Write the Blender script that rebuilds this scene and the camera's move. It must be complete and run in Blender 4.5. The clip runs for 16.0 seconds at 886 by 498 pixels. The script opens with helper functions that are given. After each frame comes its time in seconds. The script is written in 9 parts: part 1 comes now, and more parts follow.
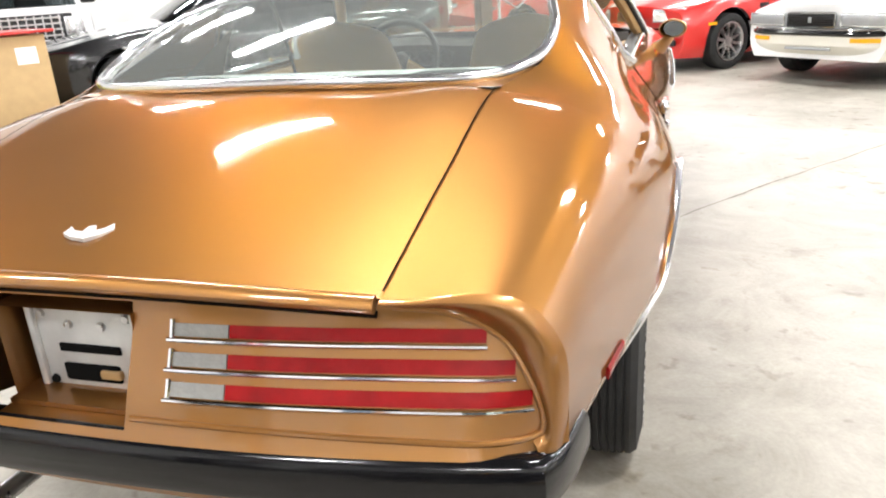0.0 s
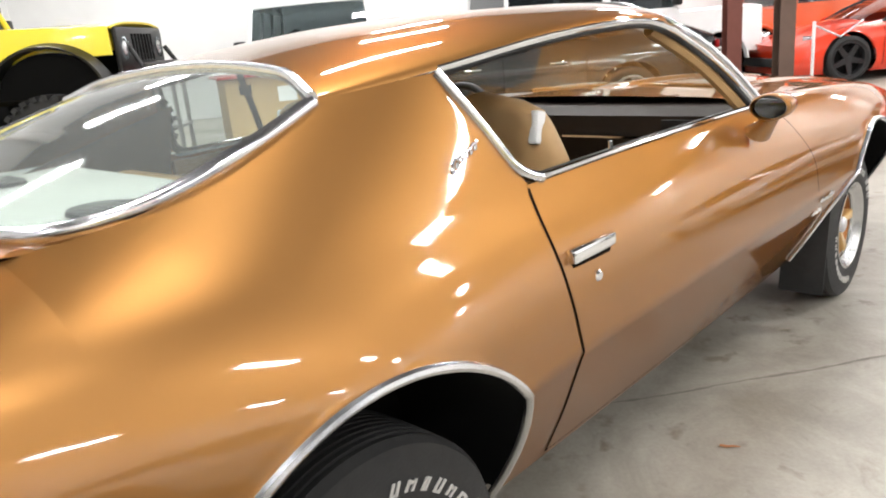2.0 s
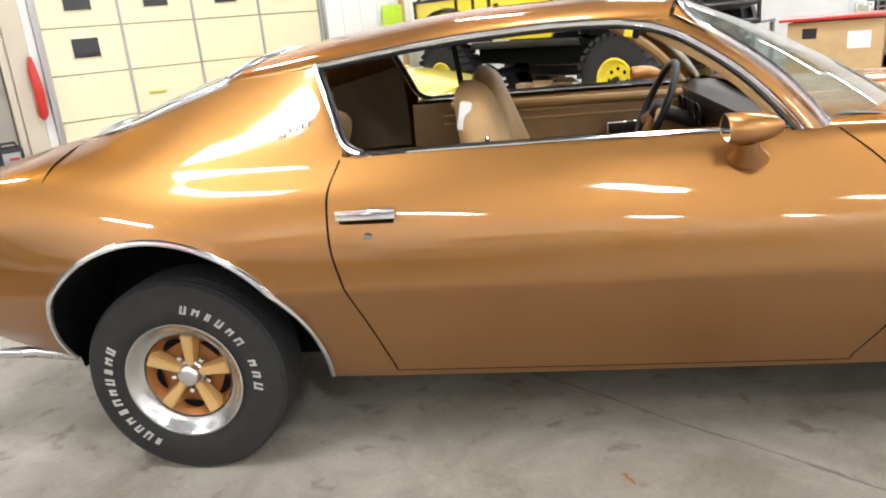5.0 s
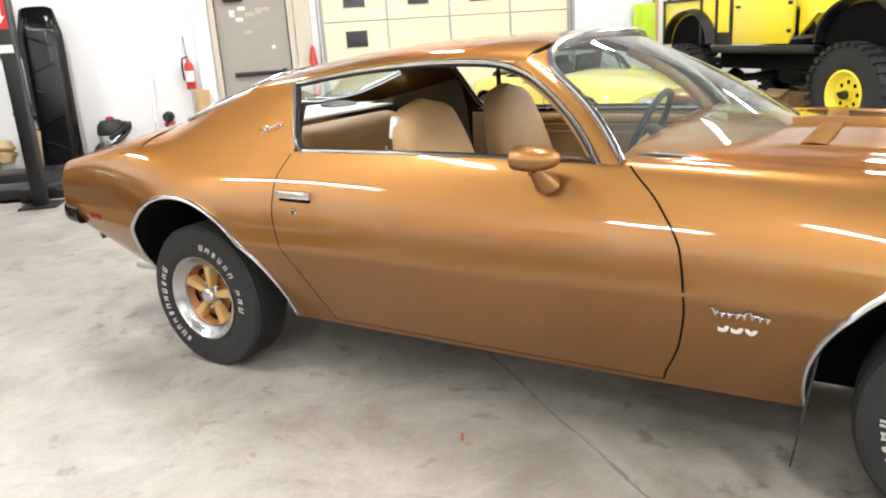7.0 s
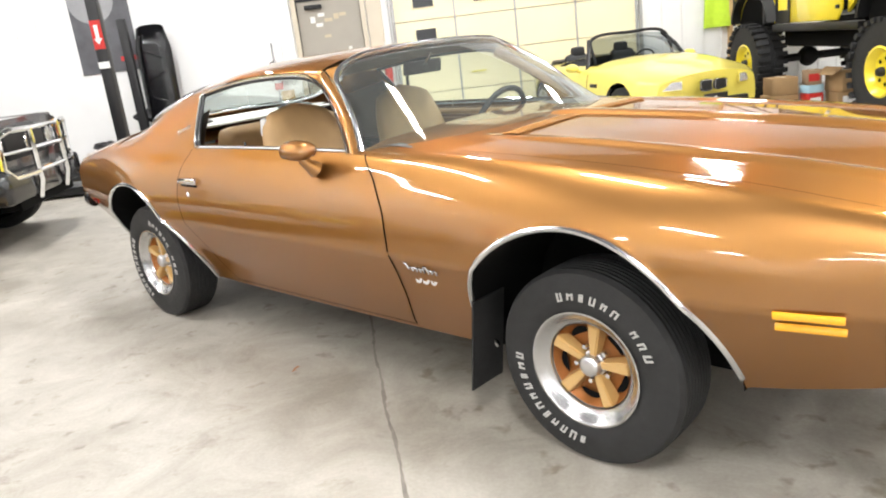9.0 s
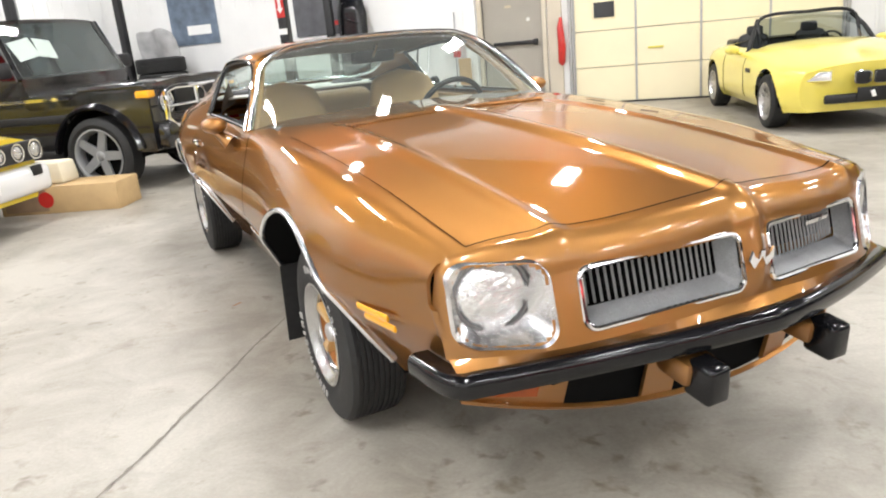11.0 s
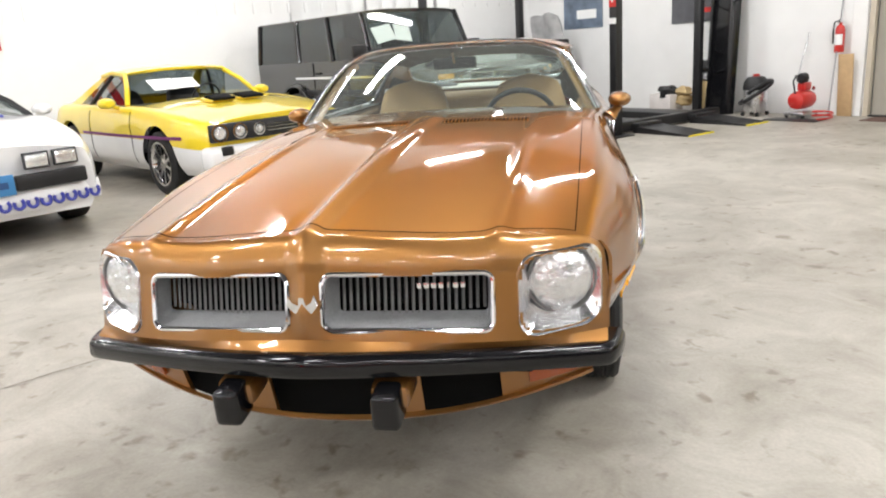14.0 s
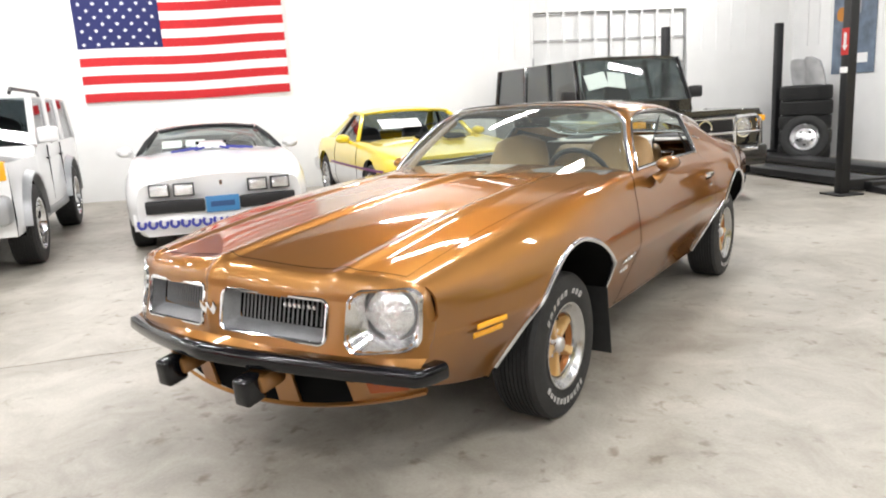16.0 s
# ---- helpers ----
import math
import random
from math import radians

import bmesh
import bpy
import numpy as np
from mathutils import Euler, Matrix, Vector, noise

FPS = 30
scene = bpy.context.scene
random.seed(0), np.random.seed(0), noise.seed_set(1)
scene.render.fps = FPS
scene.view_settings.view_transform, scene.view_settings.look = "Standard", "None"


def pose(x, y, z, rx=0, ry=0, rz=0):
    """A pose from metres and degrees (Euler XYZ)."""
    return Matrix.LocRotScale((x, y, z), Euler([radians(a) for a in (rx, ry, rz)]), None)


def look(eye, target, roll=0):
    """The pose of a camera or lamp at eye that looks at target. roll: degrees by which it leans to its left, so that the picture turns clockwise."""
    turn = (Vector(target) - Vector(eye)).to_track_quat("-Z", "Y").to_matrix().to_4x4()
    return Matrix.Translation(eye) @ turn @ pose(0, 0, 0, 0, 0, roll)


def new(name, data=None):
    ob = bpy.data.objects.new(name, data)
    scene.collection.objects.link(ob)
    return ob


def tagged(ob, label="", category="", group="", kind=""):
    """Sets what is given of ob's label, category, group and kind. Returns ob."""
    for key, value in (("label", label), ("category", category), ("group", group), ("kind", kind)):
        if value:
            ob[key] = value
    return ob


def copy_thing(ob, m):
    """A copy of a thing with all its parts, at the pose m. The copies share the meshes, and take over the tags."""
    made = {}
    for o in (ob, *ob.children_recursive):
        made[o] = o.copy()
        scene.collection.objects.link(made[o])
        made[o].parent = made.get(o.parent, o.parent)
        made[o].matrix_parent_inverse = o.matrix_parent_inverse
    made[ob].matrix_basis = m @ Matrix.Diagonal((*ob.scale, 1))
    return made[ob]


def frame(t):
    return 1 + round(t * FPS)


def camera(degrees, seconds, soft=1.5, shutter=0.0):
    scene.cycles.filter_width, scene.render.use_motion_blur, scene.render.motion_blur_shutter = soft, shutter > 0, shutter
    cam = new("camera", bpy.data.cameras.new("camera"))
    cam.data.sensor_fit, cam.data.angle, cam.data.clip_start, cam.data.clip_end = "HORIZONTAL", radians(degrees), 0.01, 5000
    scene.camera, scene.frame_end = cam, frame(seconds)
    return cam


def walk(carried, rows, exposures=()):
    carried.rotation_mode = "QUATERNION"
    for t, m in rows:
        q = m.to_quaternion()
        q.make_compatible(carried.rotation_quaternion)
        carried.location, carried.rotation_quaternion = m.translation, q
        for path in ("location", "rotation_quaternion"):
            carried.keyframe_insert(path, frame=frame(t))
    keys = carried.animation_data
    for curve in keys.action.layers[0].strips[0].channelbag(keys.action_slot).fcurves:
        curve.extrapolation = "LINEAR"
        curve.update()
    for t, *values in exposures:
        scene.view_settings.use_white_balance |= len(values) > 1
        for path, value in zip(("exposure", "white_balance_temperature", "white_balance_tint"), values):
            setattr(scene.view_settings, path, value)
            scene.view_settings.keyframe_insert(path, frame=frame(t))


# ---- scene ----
# ---- camera ----
cam = camera(62.0, 16.0, soft=2.0)
PATH = [
    (0, (0.822, -3.192, 1.217), (0.274, -1.394, 0.534), -3.8),
    (0.5, (1.0, -2.933, 1.213), (0.279, -1.184, 0.564), -4.1),
    (1, (1.167, -2.607, 1.215), (0.308, -0.906, 0.607), -4.6),
    (1.5, (1.432, -2.327, 1.258), (0.303, -0.79, 0.657), -4.2),
    (2, (1.624, -2.01, 1.252), (0.297, -0.622, 0.692), -5.3),
    (2.5, (1.798, -1.703, 1.275), (0.324, -0.489, 0.679), -5.9),
    (3, (2.057, -1.422, 1.304), (0.432, -0.424, 0.704), -4.7),
    (3.5, (2.247, -1.106, 1.309), (0.482, -0.386, 0.704), -5.4),
    (4, (2.43, -0.861, 1.273), (0.567, -0.406, 0.707), -5.1),
    (4.5, (2.637, -0.59, 1.283), (0.719, -0.528, 0.72), -6.1),
    (5, (2.703, -0.288, 1.265), (0.807, -0.553, 0.685), -5.2),
    (5.2, (2.719, -0.169, 1.276), (0.843, -0.536, 0.689), -5.6),
    (7.3, (2.789, 1.319, 1.325), (1.198, 0.228, 0.8), -4.5),
    (7.5, (2.793, 1.464, 1.332), (1.221, 0.341, 0.818), -5.4),
    (8, (2.717, 1.798, 1.293), (1.183, 0.644, 0.731), -6.8),
    (8.5, (2.609, 2.135, 1.307), (1.141, 0.895, 0.752), -6.8),
    (9, (2.495, 2.519, 1.305), (1.127, 1.165, 0.761), -6.9),
    (9.5, (2.266, 2.84, 1.288), (1.001, 1.401, 0.716), -6.0),
    (9.7, (2.167, 2.955, 1.282), (0.959, 1.478, 0.684), -6.9),
    (11.8, (0.854, 4.095, 1.292), (0.322, 2.246, 0.746), -4.5),
    (12, (0.718, 4.135, 1.285), (0.252, 2.271, 0.728), -5.1),
    (12.5, (0.354, 4.149, 1.26), (0.094, 2.252, 0.682), -4.8),
    (13, (-0.004, 4.175, 1.253), (-0.081, 2.248, 0.723), -5.6),
    (13.5, (-0.343, 4.202, 1.267), (-0.181, 2.278, 0.743), -5.1),
    (14, (-0.686, 4.151, 1.283), (-0.306, 2.26, 0.756), -3.9),
    (14.5, (-1.029, 4.152, 1.296), (-0.459, 2.302, 0.797), -4.3),
    (15, (-1.375, 4.155, 1.321), (-0.589, 2.379, 0.843), -4.5),
    (15.5, (-1.712, 4.101, 1.338), (-0.76, 2.407, 0.863), -4.1),
    (16, (-2.065, 4.111, 1.354), (-0.96, 2.491, 0.959), -3.0),
]
walk(cam, [(t, look(eye, target, roll)) for t, eye, target, roll in PATH], exposures=[(0, 0.25), (1.0, 0.05), (2.5, -0.1), (5, 0.0), (7.5, 0.14), (8.5, 0.21), (9.5, 0.17), (12.0, -0.15), (13.0, -.22), (14.5, -.22), (16.0, -.17)])

# ---- world and lights ----
world = bpy.data.worlds.new("world")
scene.world = world
world.use_nodes = True
world.node_tree.nodes["Background"].inputs[0].default_value = (0.8, 0.85, 0.95, 1)
world.node_tree.nodes["Background"].inputs[1].default_value = 0.05
LAMP_POWER = 150.0
C45 = math.sqrt(0.5)


def room(u, n, z=0.0):
    """The hall runs at 45 degrees to the bronze car: u along the garage-door wall, n away from it."""
    return Vector(((n - u) * C45, (u + n) * C45, z))


def room_pose(u, n, z=0.0, turn=0.0):
    """Local +y looks along +u of the hall, turned by some degrees."""
    p = room(u, n, z)
    return pose(p.x, p.y, p.z, 0, 0, 45 + turn)


# ---- materials ----
def mat(name, color, rough=0.5, metal=0.0, coat=0.0, vary=0.0, scale=8.0, bump=0.0, bump_scale=60.0, emit=0.0,
        rough_vary=0.0, spec=0.5, trans=0.0, ior=1.45, alpha=1.0, island=0.0):
    m = bpy.data.materials.new(name)
    m.use_nodes = True
    nt = m.node_tree
    b = nt.nodes["Principled BSDF"]
    b.inputs["Base Color"].default_value = (*color, 1)
    b.inputs["Roughness"].default_value = rough
    b.inputs["Metallic"].default_value = metal
    b.inputs["Coat Weight"].default_value = coat
    b.inputs["Coat Roughness"].default_value = 0.04
    b.inputs["Specular IOR Level"].default_value = spec
    b.inputs["Transmission Weight"].default_value = trans
    b.inputs["IOR"].default_value = ior
    if emit:
        b.inputs["Emission Color"].default_value = (*color, 1)
        b.inputs["Emission Strength"].default_value = emit
    tc = nt.nodes.new("ShaderNodeTexCoord")
    if vary or rough_vary:
        big = nt.nodes.new("ShaderNodeTexNoise")
        big.inputs["Scale"].default_value = scale * 0.13
        big.inputs["Detail"].default_value = 3
        fine = nt.nodes.new("ShaderNodeTexNoise")
        fine.inputs["Scale"].default_value = scale
        fine.inputs["Detail"].default_value = 6
        nt.links.new(tc.outputs["Object"], big.inputs["Vector"])
        nt.links.new(tc.outputs["Object"], fine.inputs["Vector"])
        add = nt.nodes.new("ShaderNodeMath")
        add.operation = "ADD"
        nt.links.new(big.outputs["Fac"], add.inputs[0])
        nt.links.new(fine.outputs["Fac"], add.inputs[1])
        if vary:
            rng = nt.nodes.new("ShaderNodeMapRange")
            rng.inputs["From Min"].default_value, rng.inputs["From Max"].default_value = 0.6, 1.4
            rng.inputs["To Min"].default_value, rng.inputs["To Max"].default_value = 1 - vary, 1 + vary
            nt.links.new(add.outputs[0], rng.inputs["Value"])
            mul = nt.nodes.new("ShaderNodeVectorMath")
            mul.operation = "SCALE"
            mul.inputs[0].default_value = color
            nt.links.new(rng.outputs["Result"], mul.inputs["Scale"])
            nt.links.new(mul.outputs["Vector"], b.inputs["Base Color"])
        if rough_vary:
            rr = nt.nodes.new("ShaderNodeMapRange")
            rr.inputs["From Min"].default_value, rr.inputs["From Max"].default_value = 0.6, 1.4
            rr.inputs["To Min"].default_value, rr.inputs["To Max"].default_value = max(0.02, rough - rough_vary), rough + rough_vary
            nt.links.new(add.outputs[0], rr.inputs["Value"])
            nt.links.new(rr.outputs["Result"], b.inputs["Roughness"])
    if bump:
        nz = nt.nodes.new("ShaderNodeTexNoise")
        nz.inputs["Scale"].default_value = bump_scale
        nz.inputs["Detail"].default_value = 4
        nt.links.new(tc.outputs["Object"], nz.inputs["Vector"])
        bp = nt.nodes.new("ShaderNodeBump")
        bp.inputs["Strength"].default_value = bump
        bp.inputs["Distance"].default_value = 0.01
        nt.links.new(nz.outputs["Fac"], bp.inputs["Height"])
        nt.links.new(bp.outputs["Normal"], b.inputs["Normal"])
    return m


def car_paint(name, color, metal=0.0, rough=0.35, coat_rough=0.05, flake=0.0, edge=None):
    m = mat(name, color, rough, metal, 1.0, vary=0.05, scale=5.0)
    b = m.node_tree.nodes["Principled BSDF"]
    b.inputs["Coat Roughness"].default_value = coat_rough
    b.inputs["Coat IOR"].default_value = 1.58 if edge else 1.48
    if edge:
        b.inputs["Specular Tint"].default_value = (*edge, 1)
    if flake:
        nt = m.node_tree
        tc = nt.nodes["Texture Coordinate"]
        v = nt.nodes.new("ShaderNodeTexVoronoi")
        v.inputs["Scale"].default_value = 1400
        nt.links.new(tc.outputs["Object"], v.inputs["Vector"])
        bp = nt.nodes.new("ShaderNodeBump")
        bp.inputs["Strength"].default_value = flake
        bp.inputs["Distance"].default_value = 0.001
        nt.links.new(v.outputs["Distance"], bp.inputs["Height"])
        nt.links.new(bp.outputs["Normal"], b.inputs["Normal"])
    return m


def clear_glass(name, tint, rough=0.0, veil=0.0):
    """Thin pane: mostly straight through, with a mirror gloss that grows at the edge."""
    m = bpy.data.materials.new(name)
    m.use_nodes = True
    nt = m.node_tree
    nt.nodes.remove(nt.nodes["Principled BSDF"])
    tr = nt.nodes.new("ShaderNodeBsdfTransparent")
    tr.inputs[0].default_value = (*tint, 1)
    gl = nt.nodes.new("ShaderNodeBsdfGlossy")
    gl.inputs["Roughness"].default_value = rough
    fr = nt.nodes.new("ShaderNodeLayerWeight")
    fr.inputs["Blend"].default_value = 0.5
    edge = nt.nodes.new("ShaderNodeMath")
    edge.operation = "POWER"
    edge.inputs[1].default_value = 4.0
    nt.links.new(fr.outputs["Facing"], edge.inputs[0])
    up = nt.nodes.new("ShaderNodeMath")
    up.operation = "MULTIPLY_ADD"
    up.inputs[1].default_value, up.inputs[2].default_value = 0.88, 0.07
    up.use_clamp = True
    mix = nt.nodes.new("ShaderNodeMixShader")
    nt.links.new(edge.outputs[0], up.inputs[0])
    nt.links.new(up.outputs[0], mix.inputs[0])
    nt.links.new(tr.outputs[0], mix.inputs[1])
    nt.links.new(gl.outputs[0], mix.inputs[2])
    last = mix
    if veil:
        # even pale veil mixed in: the pane's milky haze is put into its colour
        veil_bsdf = nt.nodes.new("ShaderNodeBsdfDiffuse")
        veil_bsdf.inputs[0].default_value = (0.75, 0.80, 0.78, 1)
        last = nt.nodes.new("ShaderNodeMixShader")
        last.inputs[0].default_value = veil
        nt.links.new(mix.outputs[0], last.inputs[1])
        nt.links.new(veil_bsdf.outputs[0], last.inputs[2])
    nt.links.new(last.outputs[0], nt.nodes["Material Output"].inputs["Surface"])
    return m


def flake_paint(name, flake, pigment, share, rough):
    """Bright metal flakes over a deep pigment, under one clear coat."""
    m = car_paint(name, flake, metal=1.0, rough=rough, flake=0.03, edge=(0.50, 0.27, 0.10))
    nt = m.node_tree
    top = nt.nodes["Principled BSDF"]
    low = nt.nodes.new("ShaderNodeBsdfPrincipled")
    low.inputs["Base Color"].default_value = (*pigment, 1)
    low.inputs["Roughness"].default_value = 0.6
    low.inputs["Specular IOR Level"].default_value = 0.2
    for b in (top, low):
        b.inputs["Coat Weight"].default_value = 1.0
        b.inputs["Coat Roughness"].default_value = 0.045
        b.inputs["Coat IOR"].default_value = 1.5
    mix = nt.nodes.new("ShaderNodeMixShader")
    mix.inputs[0].default_value = share
    nt.links.new(low.outputs[0], mix.inputs[1])
    nt.links.new(top.outputs[0], mix.inputs[2])
    nt.links.new(mix.outputs[0], nt.nodes["Material Output"].inputs["Surface"])
    return m


BRONZE = flake_paint("bronze_metallic_paint", (0.40, 0.194, 0.060), (0.125, 0.055, 0.011), 0.76, 0.43)
CHROME = mat("chrome", (0.82, 0.83, 0.85), 0.07, 1.0, rough_vary=0.03, scale=30)
MOULD = mat("brushed_bright_moulding", (0.76, 0.77, 0.79), 0.19, 1.0, rough_vary=0.05, scale=30)
STEEL = mat("brushed_steel", (0.62, 0.62, 0.63), 0.3, 1.0, rough_vary=0.08, scale=40)
SILVER = mat("satin_silver_paint", (0.40, 0.41, 0.42), 0.38, 0.6, vary=0.06, scale=20)
GOLD = car_paint("gold_wheel_paint", (0.60, 0.38, 0.14), metal=0.35, rough=0.4)
RUBBER = mat("tyre_rubber", (0.022, 0.022, 0.022), 0.62, spec=0.35, vary=0.25, scale=30, bump=0.15, bump_scale=180)
RUBBER_WHITE = mat("white_tyre_lettering", (0.44, 0.43, 0.41), 0.6, vary=0.15, scale=80)
BLACK = mat("black_trim", (0.012, 0.012, 0.013), 0.45, vary=0.2, scale=20)
BLACK_GLOSS = mat("black_bumper_rubber", (0.005, 0.005, 0.006), 0.13, rough_vary=0.05, scale=25)
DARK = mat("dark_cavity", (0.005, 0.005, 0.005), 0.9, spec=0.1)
GAP = mat("panel_gap", (0.008, 0.005, 0.004), 0.9, spec=0.05)
TAN = mat("tan_vinyl", (0.46, 0.29, 0.13), 0.5, vary=0.1, scale=14, bump=0.12, bump_scale=220)
TAN_DARK = mat("brown_vinyl", (0.20, 0.125, 0.065), 0.55, vary=0.12, scale=14, bump=0.12, bump_scale=220)
DASH = mat("dark_brown_dash", (0.026, 0.018, 0.013), 0.5, vary=0.2, scale=20, bump=0.1, bump_scale=260)
SHELF = mat("pale_parcel_shelf", (0.55, 0.56, 0.52), 0.8, vary=0.1, scale=30, bump=0.15, bump_scale=300)
HEADLINER = mat("headliner", (0.16, 0.12, 0.08), 0.9, vary=0.1, scale=30)
GLASS = clear_glass("tinted_windscreen_glass", (0.74, 0.83, 0.78), rough=0.02, veil=0.05)
GLASS_HAZY = clear_glass("hazy_rear_glass", (0.72, 0.82, 0.78), rough=0.05, veil=0.10)
GLASS_DARK = clear_glass("dark_car_glass", (0.10, 0.12, 0.13), rough=0.01)
GLASS_MID = clear_glass("grey_car_glass", (0.42, 0.47, 0.48))
RED_LENS = mat("red_lamp_lens", (0.25, 0.005, 0.006), 0.22, spec=0.3, vary=0.3, scale=30)
CLEAR_LENS = mat("clear_ribbed_lens", (0.24, 0.235, 0.22), 0.18, coat=0.8, vary=0.15, scale=60, bump=0.2, bump_scale=120)
AMBER = mat("amber_lens", (0.90, 0.42, 0.02), 0.18, coat=0.7, vary=0.1, scale=40)
AMBER_DARK = mat("dark_amber_lens", (0.30, 0.055, 0.004), 0.25, coat=0.4, vary=0.1, scale=40)
LAMP_GLASS = mat("headlamp_glass", (0.80, 0.81, 0.82), 0.12, 0.75, coat=1.0, bump=1.0, bump_scale=44, vary=0.3, scale=34)
BEZEL = mat("bright_lamp_bezel", (0.84, 0.84, 0.85), 0.19, 1.0, bump=0.25, bump_scale=22, rough_vary=0.04, scale=40)
MIRROR = mat("mirror_glass", (0.8, 0.8, 0.8), 0.02, 1.0)
WHITE = mat("white_paint", (0.78, 0.78, 0.77), 0.5, vary=0.04, scale=4)


# ---- mesh helpers ----
def thing(name, m, label, category, group=""):
    ob = new(name)
    ob.empty_display_size = 0.2
    ob.matrix_world = m
    return tagged(ob, label, category, group)


def mesh_of(name, bm, material, angle=38):
    bmesh.ops.remove_doubles(bm, verts=bm.verts, dist=0.00005)
    bmesh.ops.recalc_face_normals(bm, faces=bm.faces)
    me = bpy.data.meshes.new(name)
    bm.to_mesh(me)
    bm.free()
    me.materials.append(material)
    for p in me.polygons:
        p.use_smooth = True
    me.set_sharp_from_angle(angle=radians(angle))
    return me


def part(name, bm, material, parent, label="", angle=38):
    ob = new(name, mesh_of(name, bm, material, angle))
    ob.parent = parent
    return tagged(ob, label)


def solo(name, bm, material, label="", category="", group="", kind="", m=None, angle=38):
    ob = new(name, mesh_of(name, bm, material, angle))
    if m is not None:
        ob.matrix_world = m
    return tagged(ob, label, category, group, kind)


def B():
    return bmesh.new()


def box(bm, c, s, turn=None, bevel=0.0, taper=1.0, seg=2):
    """A box at centre c with size s; its top is scaled by taper."""
    m = Matrix.Translation(c) @ (Euler([radians(a) for a in turn]).to_matrix().to_4x4() if turn else Matrix())
    vs = []
    for z in (-0.5, 0.5):
        k = taper if z > 0 else 1.0
        for x, y in ((-0.5, -0.5), (0.5, -0.5), (0.5, 0.5), (-0.5, 0.5)):
            vs.append(bm.verts.new(m @ Vector((x * s[0] * k, y * s[1] * k, z * s[2]))))
    a = vs
    fs = [bm.faces.new(q) for q in ((a[3], a[2], a[1], a[0]), (a[4], a[5], a[6], a[7]), (a[0], a[1], a[5], a[4]),
                                    (a[1], a[2], a[6], a[5]), (a[2], a[3], a[7], a[6]), (a[3], a[0], a[4], a[7]))]
    if bevel:
        es = list({e for f in fs for e in f.edges})
        bmesh.ops.bevel(bm, geom=es, offset=bevel, segments=seg, affect="EDGES", profile=0.5)
    return bm


def prism(bm, outline, z0, z1, m=None, bevel=0.0):
    """A flat outline (x, y) pulled from z0 to z1."""
    m = m or Matrix()
    lo = [bm.verts.new(m @ Vector((x, y, z0))) for x, y in outline]
    hi = [bm.verts.new(m @ Vector((x, y, z1))) for x, y in outline]
    n = len(lo)
    fs = [bm.faces.new(lo[::-1]), bm.faces.new(hi)]
    fs += [bm.faces.new((lo[i], lo[(i + 1) % n], hi[(i + 1) % n], hi[i])) for i in range(n)]
    if bevel:
        es = list({e for f in fs[:2] for e in f.edges})
        bmesh.ops.bevel(bm, geom=es, offset=bevel, segments=2, affect="EDGES", profile=0.5)
    return bm


def tube(bm, pts, r, seg=8, closed=False, flat=1.0, ends=True):
    """A round (or flattened) bar along points. r may be a list."""
    pts = [Vector(p) for p in pts]
    n = len(pts)
    rs = r if isinstance(r, (list, tuple)) else [r] * n
    rings, up = [], None
    for i, p in enumerate(pts):
        a = pts[i - 1] if i or closed else p
        b = pts[(i + 1) % n] if i < n - 1 or closed else p
        d = (b - a).normalized()
        if up is None:
            up = Vector((0, 0, 1)) if abs(d.z) < 0.9 else Vector((0, 1, 0))
        side = d.cross(up)
        if side.length < 1e-4:
            side = d.orthogonal()
        side.normalize()
        up = side.cross(d).normalized()
        rings.append([bm.verts.new(p + (side * math.cos(k) * flat + up * math.sin(k)) * rs[i])
                      for k in (2 * math.pi * j / seg for j in range(seg))])
    for i in range(n if closed else n - 1):
        q, w = rings[i], rings[(i + 1) % n]
        for j in range(seg):
            bm.faces.new((q[j], q[(j + 1) % seg], w[(j + 1) % seg], w[j]))
    if not closed and ends:
        bm.faces.new(rings[0][::-1])
        bm.faces.new(rings[-1])
    return bm


def lathe(bm, profile, seg=48, m=None, sweep=360.0, start=0.0):
    """Turns (radius, height) round the local z axis of m."""
    m = m or Matrix()
    full = sweep >= 359.9
    cnt = seg if full else seg + 1
    rings = []
    for r, h in profile:
        if r < 1e-6 and full:
            rings.append([bm.verts.new(m @ Vector((0, 0, h)))])
            continue
        rings.append([bm.verts.new(m @ Vector((r * math.cos(a), r * math.sin(a), h)))
                      for a in (radians(start + sweep * j / seg) for j in range(cnt))])
    for q, w in zip(rings, rings[1:]):
        for j in range(seg):
            k = (j + 1) % cnt
            if len(q) == 1 and len(w) == 1:
                continue
            if len(q) == 1:
                bm.faces.new((q[0], w[k], w[j]))
            elif len(w) == 1:
                bm.faces.new((q[j], q[k], w[0]))
            else:
                bm.faces.new((q[j], q[k], w[k], w[j]))
    return bm


def sheet(bm, fn, us, vs, skip=None, thick=None):
    """A grid of fn(u, v) points; skip(u, v) leaves a cell out; thick gives it a back."""
    g = [[bm.verts.new(fn(u, v)) for v in vs] for u in us]
    fs = []
    for i in range(len(us) - 1):
        for j in range(len(vs) - 1):
            if skip and skip((us[i] + us[i + 1]) / 2, (vs[j] + vs[j + 1]) / 2):
                continue
            fs.append(bm.faces.new((g[i][j], g[i + 1][j], g[i + 1][j + 1], g[i][j + 1])))
    if thick:
        bmesh.ops.recalc_face_normals(bm, faces=fs)
        bmesh.ops.solidify(bm, geom=fs, thickness=thick)
    loose = [v for v in bm.verts if not v.link_faces]
    bmesh.ops.delete(bm, geom=loose, context="VERTS")
    return g


